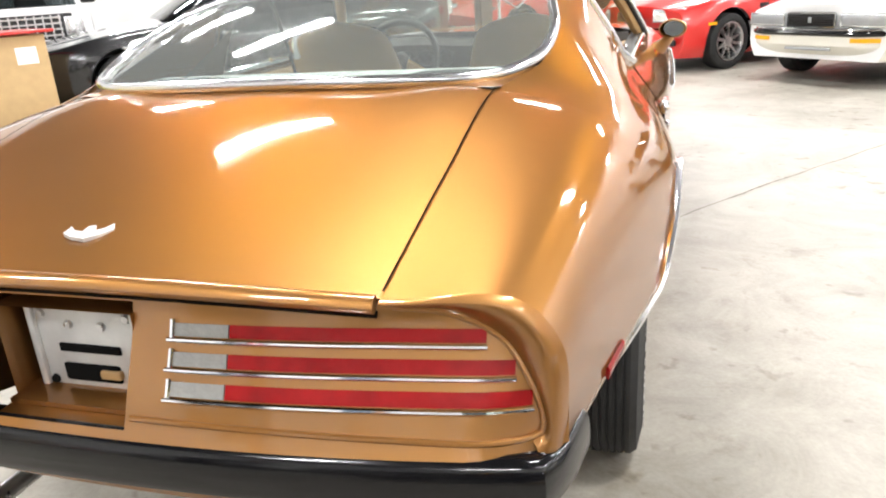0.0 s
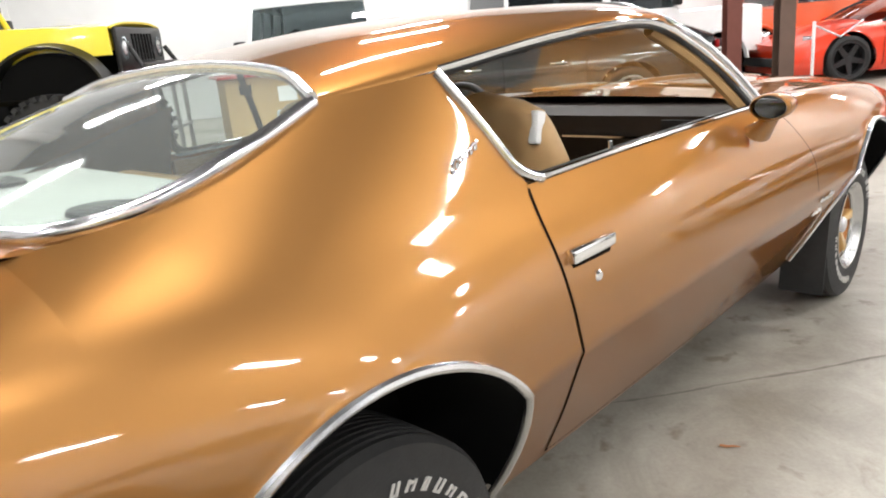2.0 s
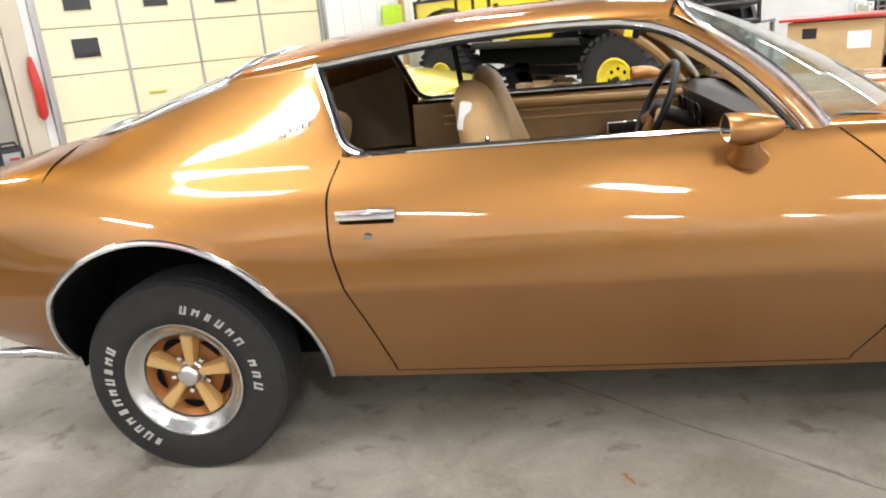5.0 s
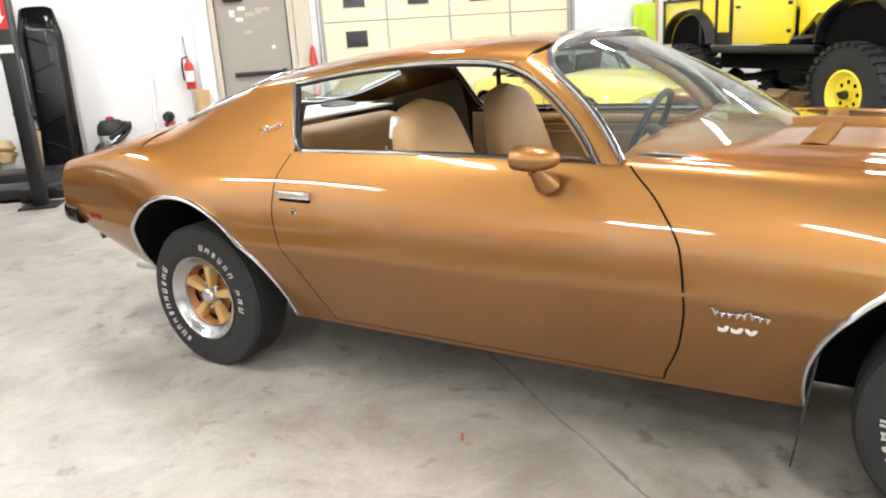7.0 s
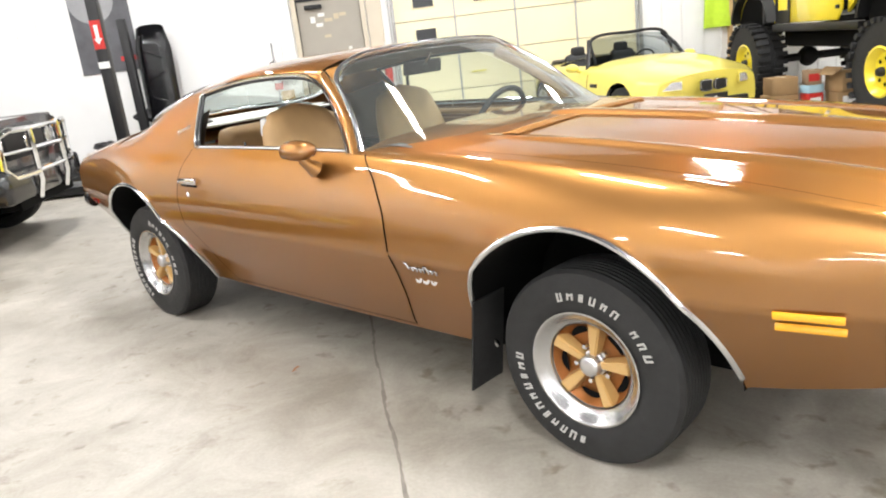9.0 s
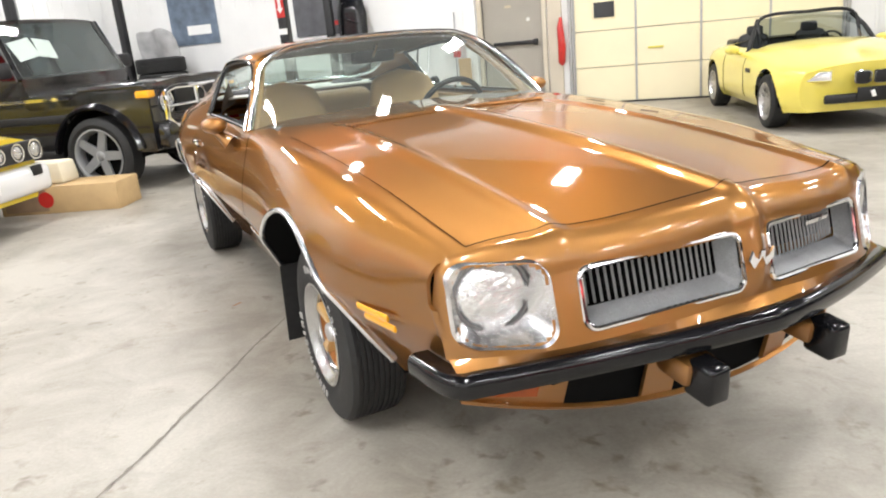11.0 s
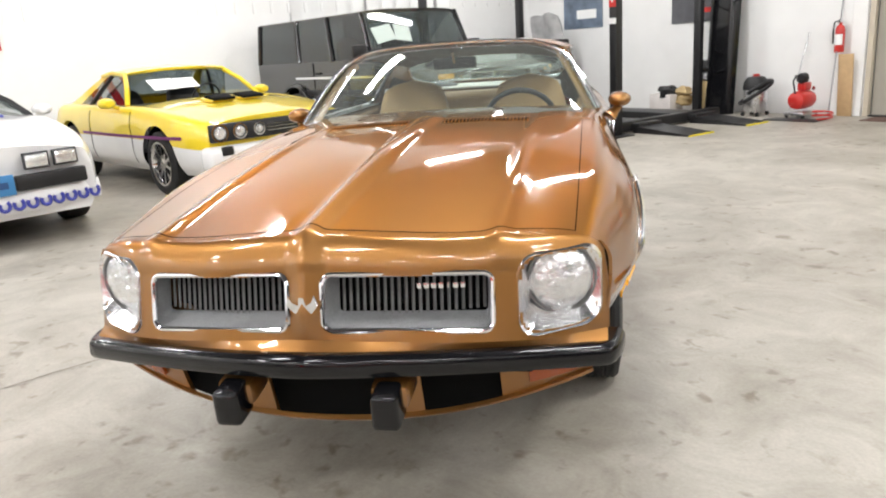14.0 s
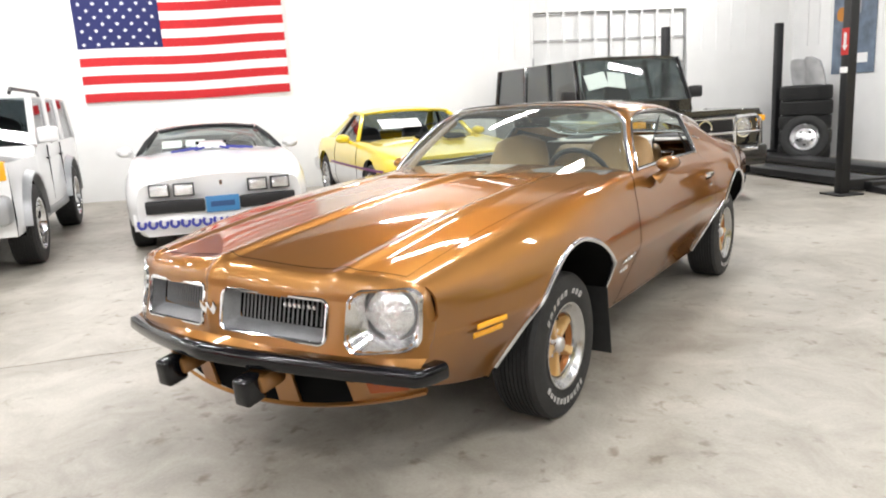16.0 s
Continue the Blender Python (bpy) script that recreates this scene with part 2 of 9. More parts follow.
def sheet_part(fn, us, vs):
    bm = bmesh.new()
    sheet(bm, fn, us, vs)
    return bm


def spline(xs, ys):
    """A smooth curve through knots (x rising), without overshoot."""
    xs, ys = np.array(xs, float), np.array(ys, float)
    h, d = np.diff(xs), np.diff(ys) / np.diff(xs)
    m = np.zeros(len(xs))
    m[0], m[-1] = d[0], d[-1]
    for i in range(1, len(xs) - 1):
        if d[i - 1] * d[i] > 0:
            w1, w2 = 2 * h[i] + h[i - 1], h[i] + 2 * h[i - 1]
            m[i] = (w1 + w2) / (w1 / d[i - 1] + w2 / d[i])

    def at(x):
        x = min(max(x, xs[0]), xs[-1])
        i = int(min(max(np.searchsorted(xs, x) - 1, 0), len(xs) - 2))
        t = (x - xs[i]) / h[i]
        return float((1 + 2 * t) * (1 - t) ** 2 * ys[i] + t * (1 - t) ** 2 * h[i] * m[i]
                     + t * t * (3 - 2 * t) * ys[i + 1] + t * t * (t - 1) * h[i] * m[i + 1])
    return at


def smooth(xs, ys):
    """A natural cubic through knots: even curvature, for bodywork."""
    xs, ys = np.array(xs, float), np.array(ys, float)
    n, h = len(xs), np.diff(xs)
    a, r = np.eye(n), np.zeros(n)
    for i in range(1, n - 1):
        a[i, i - 1:i + 2] = h[i - 1], 2 * (h[i - 1] + h[i]), h[i]
        r[i] = 6 * ((ys[i + 1] - ys[i]) / h[i] - (ys[i] - ys[i - 1]) / h[i - 1])
    m = np.linalg.solve(a, r)

    def at(x):
        x = min(max(x, xs[0]), xs[-1])
        i = int(min(max(np.searchsorted(xs, x) - 1, 0), n - 2))
        p, q = xs[i + 1] - x, x - xs[i]
        return float((m[i] * p ** 3 + m[i + 1] * q ** 3) / (6 * h[i]) + (ys[i] / h[i] - m[i] * h[i] / 6) * p + (ys[i + 1] / h[i] - m[i + 1] * h[i] / 6) * q)
    return at


def through_points(pts, n):
    """n + 1 points on a smooth curve through the given ones, by length."""
    pts = [Vector(p) for p in pts]
    s = [0.0]
    for a, b in zip(pts, pts[1:]):
        s.append(s[-1] + max((b - a).length, 1e-6))
    out, k = [], len(pts)
    tan = []
    for i in range(k):
        a, b = max(i - 1, 0), min(i + 1, k - 1)
        tan.append((pts[b] - pts[a]) / (s[b] - s[a]))
    for q in range(n + 1):
        x = s[-1] * q / n
        i = max(0, min(int(np.searchsorted(s, x)) - 1, k - 2))
        h = s[i + 1] - s[i]
        t = (x - s[i]) / h
        out.append((1 + 2 * t) * (1 - t) ** 2 * pts[i] + t * (1 - t) ** 2 * h * tan[i]
                   + t * t * (3 - 2 * t) * pts[i + 1] + t * t * (t - 1) * h * tan[i + 1])
    return out


def hermite_rows(pts, per):
    """A smooth profile through control points, `per` steps between neighbours."""
    k = len(pts)
    pts = [Vector(p) for p in pts]
    tan = []
    for i in range(k):
        if i == 0:
            tan.append(pts[1] - pts[0])
        elif i == k - 1:
            tan.append(Vector((pts[-1].x - pts[-2].x, 0, 0)))
        else:
            a, b = pts[i] - pts[i - 1], pts[i + 1] - pts[i]
            la, lb = max(a.length, 1e-5), max(b.length, 1e-5)
            tan.append((a / la * lb + b / lb * la) / (la + lb))
    out = []
    for i in range(k - 1):
        h = (pts[i + 1] - pts[i]).length
        for j in range(per + (i == k - 2)):
            t = j / per
            a = tan[i] if i == 0 else tan[i] * h
            b = tan[i + 1] if i + 1 == k - 1 else tan[i + 1] * h
            out.append((1 + 2 * t) * (1 - t) ** 2 * pts[i] + t * (1 - t) ** 2 * a
                       + t * t * (3 - 2 * t) * pts[i + 1] + t * t * (t - 1) * b)
    return out


def arc_pts(cy, cz, r, a0, a1, n):
    return [(cy + r * math.cos(radians(a0 + (a1 - a0) * i / n)), cz + r * math.sin(radians(a0 + (a1 - a0) * i / n))) for i in range(n + 1)]


def cut_arches(bm, arches, reach=0.35, floor=0.0):
    """Opens wheel arches (y, z, r) in both sides of a shell and pulls the cut edge onto the circle."""
    for cy, cz, r in arches:
        inside = lambda v: abs(v.co.x) > reach and (v.co.y - cy) ** 2 + (v.co.z - cz) ** 2 < r * r  # noqa: E731
        faces = [f for f in bm.faces if all(inside(v) for v in f.verts)]
        bmesh.ops.delete(bm, geom=faces, context="FACES")
        for v in bm.verts:
            if v.link_faces and inside(v):
                d = Vector((v.co.y - cy, v.co.z - cz))
                d = d.normalized() * r if d.length > 1e-6 else Vector((0, r))
                v.co.y, v.co.z = cy + d.x, cz + d.y
    bmesh.ops.delete(bm, geom=[v for v in bm.verts if not v.link_faces], context="VERTS")

# ---- the hall ----
def concrete():
    m = bpy.data.materials.new("worn_concrete_floor")
    m.use_nodes = True
    nt = m.node_tree
    b = nt.nodes["Principled BSDF"]
    tc = nt.nodes.new("ShaderNodeTexCoord")

    def noise_node(scale, detail, rough=0.6, distort=0.0):
        n = nt.nodes.new("ShaderNodeTexNoise")
        n.inputs["Scale"].default_value = scale
        n.inputs["Detail"].default_value = detail
        n.inputs["Roughness"].default_value = rough
        n.inputs["Distortion"].default_value = distort
        nt.links.new(tc.outputs["Object"], n.inputs["Vector"])
        return n
    cloud, mid, grain, spots = noise_node(0.5, 5, 0.62, 0.4), noise_node(2.6, 8, 0.72, 0.8), noise_node(70, 5), noise_node(4.0, 8, 0.7, 0.5)
    ramp = nt.nodes.new("ShaderNodeValToRGB")
    ramp.color_ramp.elements[0].position, ramp.color_ramp.elements[0].color = 0.36, (0.215, 0.190, 0.152, 1)
    ramp.color_ramp.elements[1].position, ramp.color_ramp.elements[1].color = 0.60, (0.450, 0.422, 0.368, 1)
    mixf = nt.nodes.new("ShaderNodeMath")
    mixf.operation = "MULTIPLY_ADD"
    mixf.inputs[1].default_value, mixf.inputs[2].default_value = 0.55, 0.0
    nt.links.new(cloud.outputs["Fac"], mixf.inputs[0])
    add = nt.nodes.new("ShaderNodeMath")
    add.operation = "MULTIPLY_ADD"
    add.inputs[1].default_value = 0.45
    nt.links.new(mid.outputs["Fac"], add.inputs[0])
    nt.links.new(mixf.outputs[0], add.inputs[2])
    nt.links.new(add.outputs[0], ramp.inputs[0])
    stain = nt.nodes.new("ShaderNodeValToRGB")
    stain.color_ramp.elements[0].position, stain.color_ramp.elements[0].color = 0.25, (0.66, 0.61, 0.54, 1)
    stain.color_ramp.elements[1].position, stain.color_ramp.elements[1].color = 0.42, (1, 1, 1, 1)
    nt.links.new(spots.outputs["Fac"], stain.inputs[0])
    gr = nt.nodes.new("ShaderNodeMapRange")
    gr.inputs["To Min"].default_value, gr.inputs["To Max"].default_value = 0.80, 1.14
    nt.links.new(grain.outputs["Fac"], gr.inputs["Value"])
    m1 = nt.nodes.new("ShaderNodeMix")
    m1.data_type, m1.blend_type = "RGBA", "MULTIPLY"
    m1.inputs[0].default_value = 1.0
    nt.links.new(ramp.outputs[0], m1.inputs[6])
    nt.links.new(stain.outputs[0], m1.inputs[7])
    # small dark drips, in patches
    drip, patch = noise_node(9.0, 3, 0.55, 0.3), noise_node(0.9, 2, 0.5)
    spread = nt.nodes.new("ShaderNodeMath")
    spread.operation = "MULTIPLY_ADD"
    spread.inputs[1].default_value = 0.5
    nt.links.new(patch.outputs["Fac"], spread.inputs[0])
    nt.links.new(drip.outputs["Fac"], spread.inputs[2])
    fleck = nt.nodes.new("ShaderNodeValToRGB")
    fleck.color_ramp.elements[0].position, fleck.color_ramp.elements[0].color = 0.50, (0.60, 0.56, 0.50, 1)
    fleck.color_ramp.elements[1].position, fleck.color_ramp.elements[1].color = 0.62, (1, 1, 1, 1)
    nt.links.new(spread.outputs[0], fleck.inputs[0])
    m3 = nt.nodes.new("ShaderNodeMix")
    m3.data_type, m3.blend_type = "RGBA", "MULTIPLY"
    m3.inputs[0].default_value = 1.0
    nt.links.new(m1.outputs[2], m3.inputs[6])
    nt.links.new(fleck.outputs[0], m3.inputs[7])
    m2 = nt.nodes.new("ShaderNodeVectorMath")
    m2.operation = "SCALE"
    nt.links.new(m3.outputs[2], m2.inputs[0])
    nt.links.new(gr.outputs["Result"], m2.inputs["Scale"])
    nt.links.new(m2.outputs["Vector"], b.inputs["Base Color"])
    rr = nt.nodes.new("ShaderNodeMapRange")
    rr.inputs["To Min"].default_value, rr.inputs["To Max"].default_value = 0.32, 0.6
    nt.links.new(mid.outputs["Fac"], rr.inputs["Value"])
    nt.links.new(rr.outputs["Result"], b.inputs["Roughness"])
    bp = nt.nodes.new("ShaderNodeBump")
    bp.inputs["Strength"].default_value, bp.inputs["Distance"].default_value = 0.12, 0.004
    nt.links.new(grain.outputs["Fac"], bp.inputs["Height"])
    nt.links.new(bp.outputs["Normal"], b.inputs["Normal"])
    return m


CONCRETE = concrete()
WALL = mat("white_sheet_wall", (0.80, 0.80, 0.79), 0.45, vary=0.05, scale=2.5, bump=0.03, bump_scale=30)
WALL_GREY = mat("grey_wall", (0.60, 0.58, 0.55), 0.6, vary=0.05, scale=2)
CEIL = mat("dark_ceiling", (0.06, 0.06, 0.062), 0.7, vary=0.05, scale=1.5)
CREAM = mat("cream_door_panel", (0.80, 0.72, 0.50), 0.45, vary=0.06, scale=2, bump=0.05, bump_scale=140)
DOOR_GREY = mat("grey_beige_door", (0.34, 0.315, 0.27), 0.45, vary=0.06, scale=5)
FRAME_BEIGE = mat("beige_door_frame", (0.56, 0.50, 0.40), 0.5, vary=0.06, scale=5)
METAL_GREY = mat("galvanised_track", (0.42, 0.42, 0.42), 0.4, 0.7, vary=0.1, scale=12)
TUBE_LIGHT = mat("lit_tube", (1.0, 0.99, 0.985), 0.5, emit=LAMP_POWER)
FIXTURE = mat("white_fixture", (0.8, 0.8, 0.8), 0.4)

UA, UB, NA, NB, HT = -8.6, 13.0, -8.0, 15.0, 5.2
floor = solo("floor", box(B(), (0, 0, -0.1), (UB - UA + 1, NB - NA + 1, 0.2)), CONCRETE, "bright worn concrete floor with dark stains", "floor", kind="structure",
             m=Matrix.Translation(room((UA + UB) / 2, (NA + NB) / 2)) @ pose(0, 0, 0, 0, 0, 135))
solo("ceiling", box(B(), (0, 0, 0.1), (UB - UA + 1, NB - NA + 1, 0.2)), CEIL, "dark grey metal ceiling", "ceiling", kind="structure",
     m=Matrix.Translation(room((UA + UB) / 2, (NA + NB) / 2, HT)) @ pose(0, 0, 0, 0, 0, 135))

def wall(name, a, b, holes=(), thick=0.2, material=None, ribs=True):
    """A wall from a to b (u, n) seen from its left, with openings (s0, s1, z0, z1) along it."""
    pa, pb = room(*a), room(*b)
    d = pb - pa
    length = d.length
    m = Matrix.Translation(pa) @ Matrix.Rotation(math.atan2(d.y, d.x), 4, "Z")
    bm = B()
    cuts = sorted({0.0, length, *[h[0] for h in holes], *[h[1] for h in holes]})
    for s0, s1 in zip(cuts, cuts[1:]):
        lows = [h for h in holes if h[0] <= s0 + 1e-4 and h[1] >= s1 - 1e-4]
        if lows:
            if lows[0][2] > 0.01:
                box(bm, ((s0 + s1) / 2, -thick / 2, lows[0][2] / 2), (s1 - s0, thick, lows[0][2]))
            box(bm, ((s0 + s1) / 2, -thick / 2, (lows[0][3] + HT) / 2), (s1 - s0, thick, HT - lows[0][3]))
        else:
            box(bm, ((s0 + s1) / 2, -thick / 2, HT / 2), (s1 - s0, thick, HT))
    ob = solo(name, bm, material or WALL, "white painted hall wall", "wall", kind="structure", m=m)
    return ob, m, length


# seen from inside the hall each wall runs left to right, its face towards the room
wall_garage, MG, LG = wall("wall_south", (UB, NA), (UA, NA), [(UB - 3.42, UB + 0.26, 0, 3.2), (UB + 0.66, UB + 1.72, 0, 2.12)])
wall_flag, MF, LF = wall("wall_east", (UA, NA), (UA, NB), [(2.2, 5.2, 0, 2.78)])
wall_far, MN, LN = wall("wall_north", (UA, NB), (UB, NB))
wall_west, MW, LW = wall("wall_west", (UB, NB), (UB, NA))


def ribs(name, m, s0, s1, z0, z1, step=0.3):
    bm = B()
    s = s0
    while s < s1:
        box(bm, (s, 0.006, (z0 + z1) / 2), (0.05, 0.012, z1 - z0), bevel=0.005, seg=1)
        s += step
    return solo(name, bm, WALL, "vertical ribs of the sheet wall", "wall ribs", kind="structure", m=m)


ribs("trim_south", MG, 0.2, UB - 3.6, 0.0, HT)
ribs("trim_south", MG, UB + 1.9, LG - 0.1, 2.0, HT)
ribs("trim_east", MF, 0.1, LF, 2.0, HT)

# garage door: four by panels in a steel track
garage = thing("garage_door", MG, "closed cream sectional garage door with small square windows", "garage door")
garage["kind"] = "structure"
G0 = UB - 3.40
for r in range(6):
    for c in range(4):
        bm = B()
        box(bm, (G0 + 0.455 + 0.91 * c, -0.05, 0.27 + 0.535 * r), (0.90, 0.05, 0.525), bevel=0.006, seg=1)
        part("panel", bm, CREAM, garage)
bm = B()
box(bm, (G0 + 1.82, -0.10, 1.6), (3.66, 0.04, 3.2))
part("door_backing", bm, METAL_GREY, garage)
for c in range(5):
    part("stile", box(B(), (G0 + 0.91 * c, -0.018, 1.6), (0.028, 0.02, 3.2)), METAL_GREY, garage)
BLACK_PANE = mat("dark_window_pane", (0.02, 0.022, 0.025), 0.08, coat=0.5)
for c, r in ((3, 2), (0, 3), (1, 3), (2, 3), (3, 3)):
    x, z = G0 + 0.455 + 0.91 * c, 0.30 + 0.535 * r
    bm = B()
    box(bm, (x, -0.02, z), (0.34, 0.02, 0.26), bevel=0.01, seg=1)
    w = part("window", bm, CREAM, garage)
    part("pane", box(B(), (x, -0.008, z), (0.30, 0.006, 0.22)), BLACK_PANE, w)
for s in (-0.05, 3.69):
    part("track", box(B(), (G0 + s, 0.03, 1.6), (0.05, 0.06, 3.2), bevel=0.008, seg=1), METAL_GREY, garage)
part("bottom_seal", box(B(), (G0 + 1.82, -0.02, 0.012), (3.64, 0.05, 0.024)), BLACK, garage)
part("pull_handle", box(B(), (G0 + 2.45, -0.01, 0.78), (0.22, 0.02, 0.02)), mat("yellow_tape", (0.7, 0.62, 0.05), 0.5), garage)

# personnel door
D0 = UB + 0.69
pdoor = thing("door", MG, "closed grey steel personnel door with a dark push bar", "door")
pdoor["kind"] = "structure"
part("leaf", box(B(), (D0 + 0.5, -0.06, 1.04), (0.93, 0.05, 2.06), bevel=0.004, seg=1), DOOR_GREY, pdoor)
for x, w in ((D0 - 0.01, 0.07), (D0 + 1.01, 0.07)):
    part("jamb", box(B(), (x, 0.0, 1.07), (w, 0.08, 2.14), bevel=0.006, seg=1), FRAME_BEIGE, pdoor)
part("head", box(B(), (D0 + 0.5, 0.0, 2.14), (1.1, 0.08, 0.07), bevel=0.006, seg=1), FRAME_BEIGE, pdoor)
part("push_bar", box(B(), (D0 + 0.47, 0.0, 1.0), (0.68, 0.05, 0.055), bevel=0.012), BLACK, pdoor)
part("bar_end", box(B(), (D0 + 0.14, 0.0, 1.0), (0.07, 0.07, 0.09), bevel=0.012), BLACK, pdoor)
part("door_closer", box(B(), (D0 + 0.72, 0.0, 1.98), (0.26, 0.06, 0.06), bevel=0.01), BLACK, pdoor)
part("threshold", box(B(), (D0 + 0.5, -0.02, 0.01), (0.95, 0.1, 0.02)), BLACK, pdoor)
STICK = [mat("sticker_white", (0.7, 0.7, 0.68), 0.5), mat("sticker_tan", (0.5, 0.42, 0.3), 0.5), mat("sticker_red", (0.55, 0.05, 0.04), 0.5)]
for k, (x, z, w, h) in enumerate(((.62, 1.86, .10, .05), (.75, 1.80, .07, .09), (.52, 1.78, .12, .05), (.40, 1.82, .08, .08), (.66, 1.72, .10, .05), (.30, 1.84, .10, .05), (.25, 1.34, .05, .05), (.56, 1.55, .1, .04))):
    part("sticker", box(B(), (D0 + x, -0.033, z), (w, 0.003, h), bevel=.001, seg=1), STICK[(0, 0, 1, 1, 0, 1, 0, 1)[k]], pdoor)
for x, w, mt in ((D0 - 0.17, 0.22, FRAME_BEIGE), (D0 + 1.17, 0.20, WALL)):
    solo("trim_door", box(B(), (x, 0.02, 1.5), (w, 0.04, 3.0), bevel=0.01, seg=1), mt, "broad post beside the personnel door", "door trim", kind="structure", m=MG)

# overhead-door frame in the flag wall
big = thing("overhead_door", MF, "pale overhead door behind a grid of thin grey rails", "overhead door")
big["kind"] = "structure"
for r in range(6):
    for c in range(2):
        part("panel", box(B(), (2.95 + 1.5 * c, -0.1, 0.23 + 0.46 * r), (1.49, 0.04, 0.45), bevel=0.006, seg=1), WALL, big)
for c in range(3):
    part("rail", box(B(), (2.22 + 1.48 * c, -0.05, 1.39), (0.05, 0.04, 2.78)), METAL_GREY, big)
for r in range(7):
    part("rail", box(B(), (3.7, -0.06, 0.02 + 0.455 * r), (3.0, 0.03, 0.03)), METAL_GREY, big)

# ---- strip lights under the ceiling ----
def strip_light():
    ob = thing("strip_light", pose(0, 0, 0), "white fluorescent light with a bright lens hung under the ceiling", "ceiling light", "strip lights")
    bm = B()
    box(bm, (0, 0, 0.06), (0.24, 1.38, 0.07), bevel=0.015)
    part("housing", bm, FIXTURE, ob)
    bm = B()
    sheet(bm, lambda u, v: Vector((0.100 * math.sin(u), 1.32 * (v - 0.5), 0.024 - 0.045 * math.cos(u) + 0.012 * (2 * v - 1) ** 4)), [-1.5 + 3.0 * i / 12 for i in range(13)], [i / 6 for i in range(7)])
    part("lens", bm, TUBE_LIGHT, ob, "glowing white lens")
    for y in (-0.5, 0.5):
        bm = B()
        tube(bm, [(0, y, 0.08), (0, y, 0.9)], 0.006, 6)
        part("hanger", bm, METAL_GREY, ob)
    return ob


lamp0 = None
for iu in range(6):
    for jn in range(5):
        u, n = -6.9 + 3.52 * iu, -5.0 + 4.7 * jn
        m = room_pose(u, n, 4.4, 90)
        if lamp0 is None:
            lamp0 = strip_light()
            lamp0.matrix_world = m
        else:
            copy_thing(lamp0, m)

# ---- the bronze coupe ----
KY = (-2.40, -2.1, -1.72, -1.37, -0.95, -0.4, 0.4, 0.9, 1.37, 1.8, 2.1, 2.36)


def row(xs, zs, way=smooth):
    fx, fz = way(KY, xs), way(KY, zs)
    return lambda y: (fx(y), fz(y))


HERO_ROWS = [
    row((.585, .62, .655, .672, .672, .678, .684, .684, .678, .67, .66, .655), (.48, .40, .31, .268, .247, .245, .248, .252, .26, .305, .365, .43)),
    row((.665, .695, .745, .773, .758, .757, .765, .774, .780, .753, .722, .698), (.55, .485, .43, .41, .395, .39, .39, .40, .415, .43, .46, .50)),
    row((.715, .762, .838, .888, .868, .865, .872, .884, .895, .852, .795, .738), (.61, .60, .60, .605, .605, .605, .61, .615, .615, .605, .60, .60)),
    row((.725, .767, .836, .880, .860, .856, .862, .870, .880, .842, .792, .745), (.70, .71, .72, .735, .725, .72, .72, .725, .73, .715, .69, .67)),
    row((.717, .758, .812, .832, .815, .812, .816, .822, .825, .80, .765, .738), (.785, .80, .82, .842, .845, .842, .842, .842, .835, .805, .77, .742)),
    row((.688, .726, .752, .754, .742, .742, .75, .748, .74, .725, .71, .70), (.83, .870, .914, .932, .94, .945, .94, .928, .902, .866, .823, .785)),
    row((.495, .50, .505, .67, .70, .70, .69, .68, .675, .67, .665, .66), (.848, .925, 1.005, 1.02, 1.03, 1.00, .955, .938, .912, .872, .832, .798), spline),
    row((.25, .25, .25, .34, .36, .36, .35, .35, .345, .34, .34, .33), (.862, .937, 1.015, 1.03, 1.04, 1.01, .975, .960, .938, .904, .868, .828)),
    row((0, 0, 0, 0, 0, 0, 0, 0, 0, 0, 0, 0), (.866, .941, 1.02, 1.035, 1.04, 1.01, .98, .968, .948, .917, .885, .850)),
]


def nose_y(x):
    return 2.437 - 0.20 * (min(abs(x), 0.8) / 0.745) ** 2.2


def tail_y(x):
    return -2.43 + 0.07 * (min(abs(x), 0.8) / 0.75) ** 2.4


def warp(p):
    """Bends the ends of the shell to the plan of nose and tail."""
    x, y, z = p
    if y > 1.7:
        y += ((y - 1.7) / 0.66) ** 2 * (nose_y(x) - 2.36)
    if y < -1.95:
        y += ((-1.95 - y) / 0.45) ** 2 * (tail_y(x) + 2.40)
    if y > 0.7 and abs(x) < 0.66:                                   # raised centre of the hood, opening towards the cowl
        k = min(1.0, (y - 0.7) / 0.15)
        w = 0.024 + 0.022 * (2.47 - y) / 1.6
        z += 0.017 * k / (1 + math.exp((abs(x) - w) / 0.0065))
        e = (abs(x) - 0.475) / 0.026
        z += 0.010 * k * math.exp(-e * e) * min(1.0, (y - 0.7) / 0.5)
    return Vector((x, y, z))


def hero_profile(y, per=8):
    pts = [Vector((x, 0, z)) for x, z in (r(y) for r in HERO_ROWS)]
    low = hermite_rows(pts[:3] + [2 * pts[2] - pts[1]], per)[:2 * per]
    high = hermite_rows(pts[2:], per)
    fine = hermite_rows(pts[2:], per * 4)
    cut = 4 * per
    return low + high[:cut] + fine[cut * 4:]


PER = 8
BELT_ROW, EDGE_ROW = 5 * PER, 6 * PER
HERO_YS = sorted(set([round(-2.40 + 4.76 * i / 150, 4) for i in range(151)] + [-1.72, -0.818]))
HERO_GRID = [[warp((p.x, y, p.z)) for p in hero_profile(y)] for y in HERO_YS]


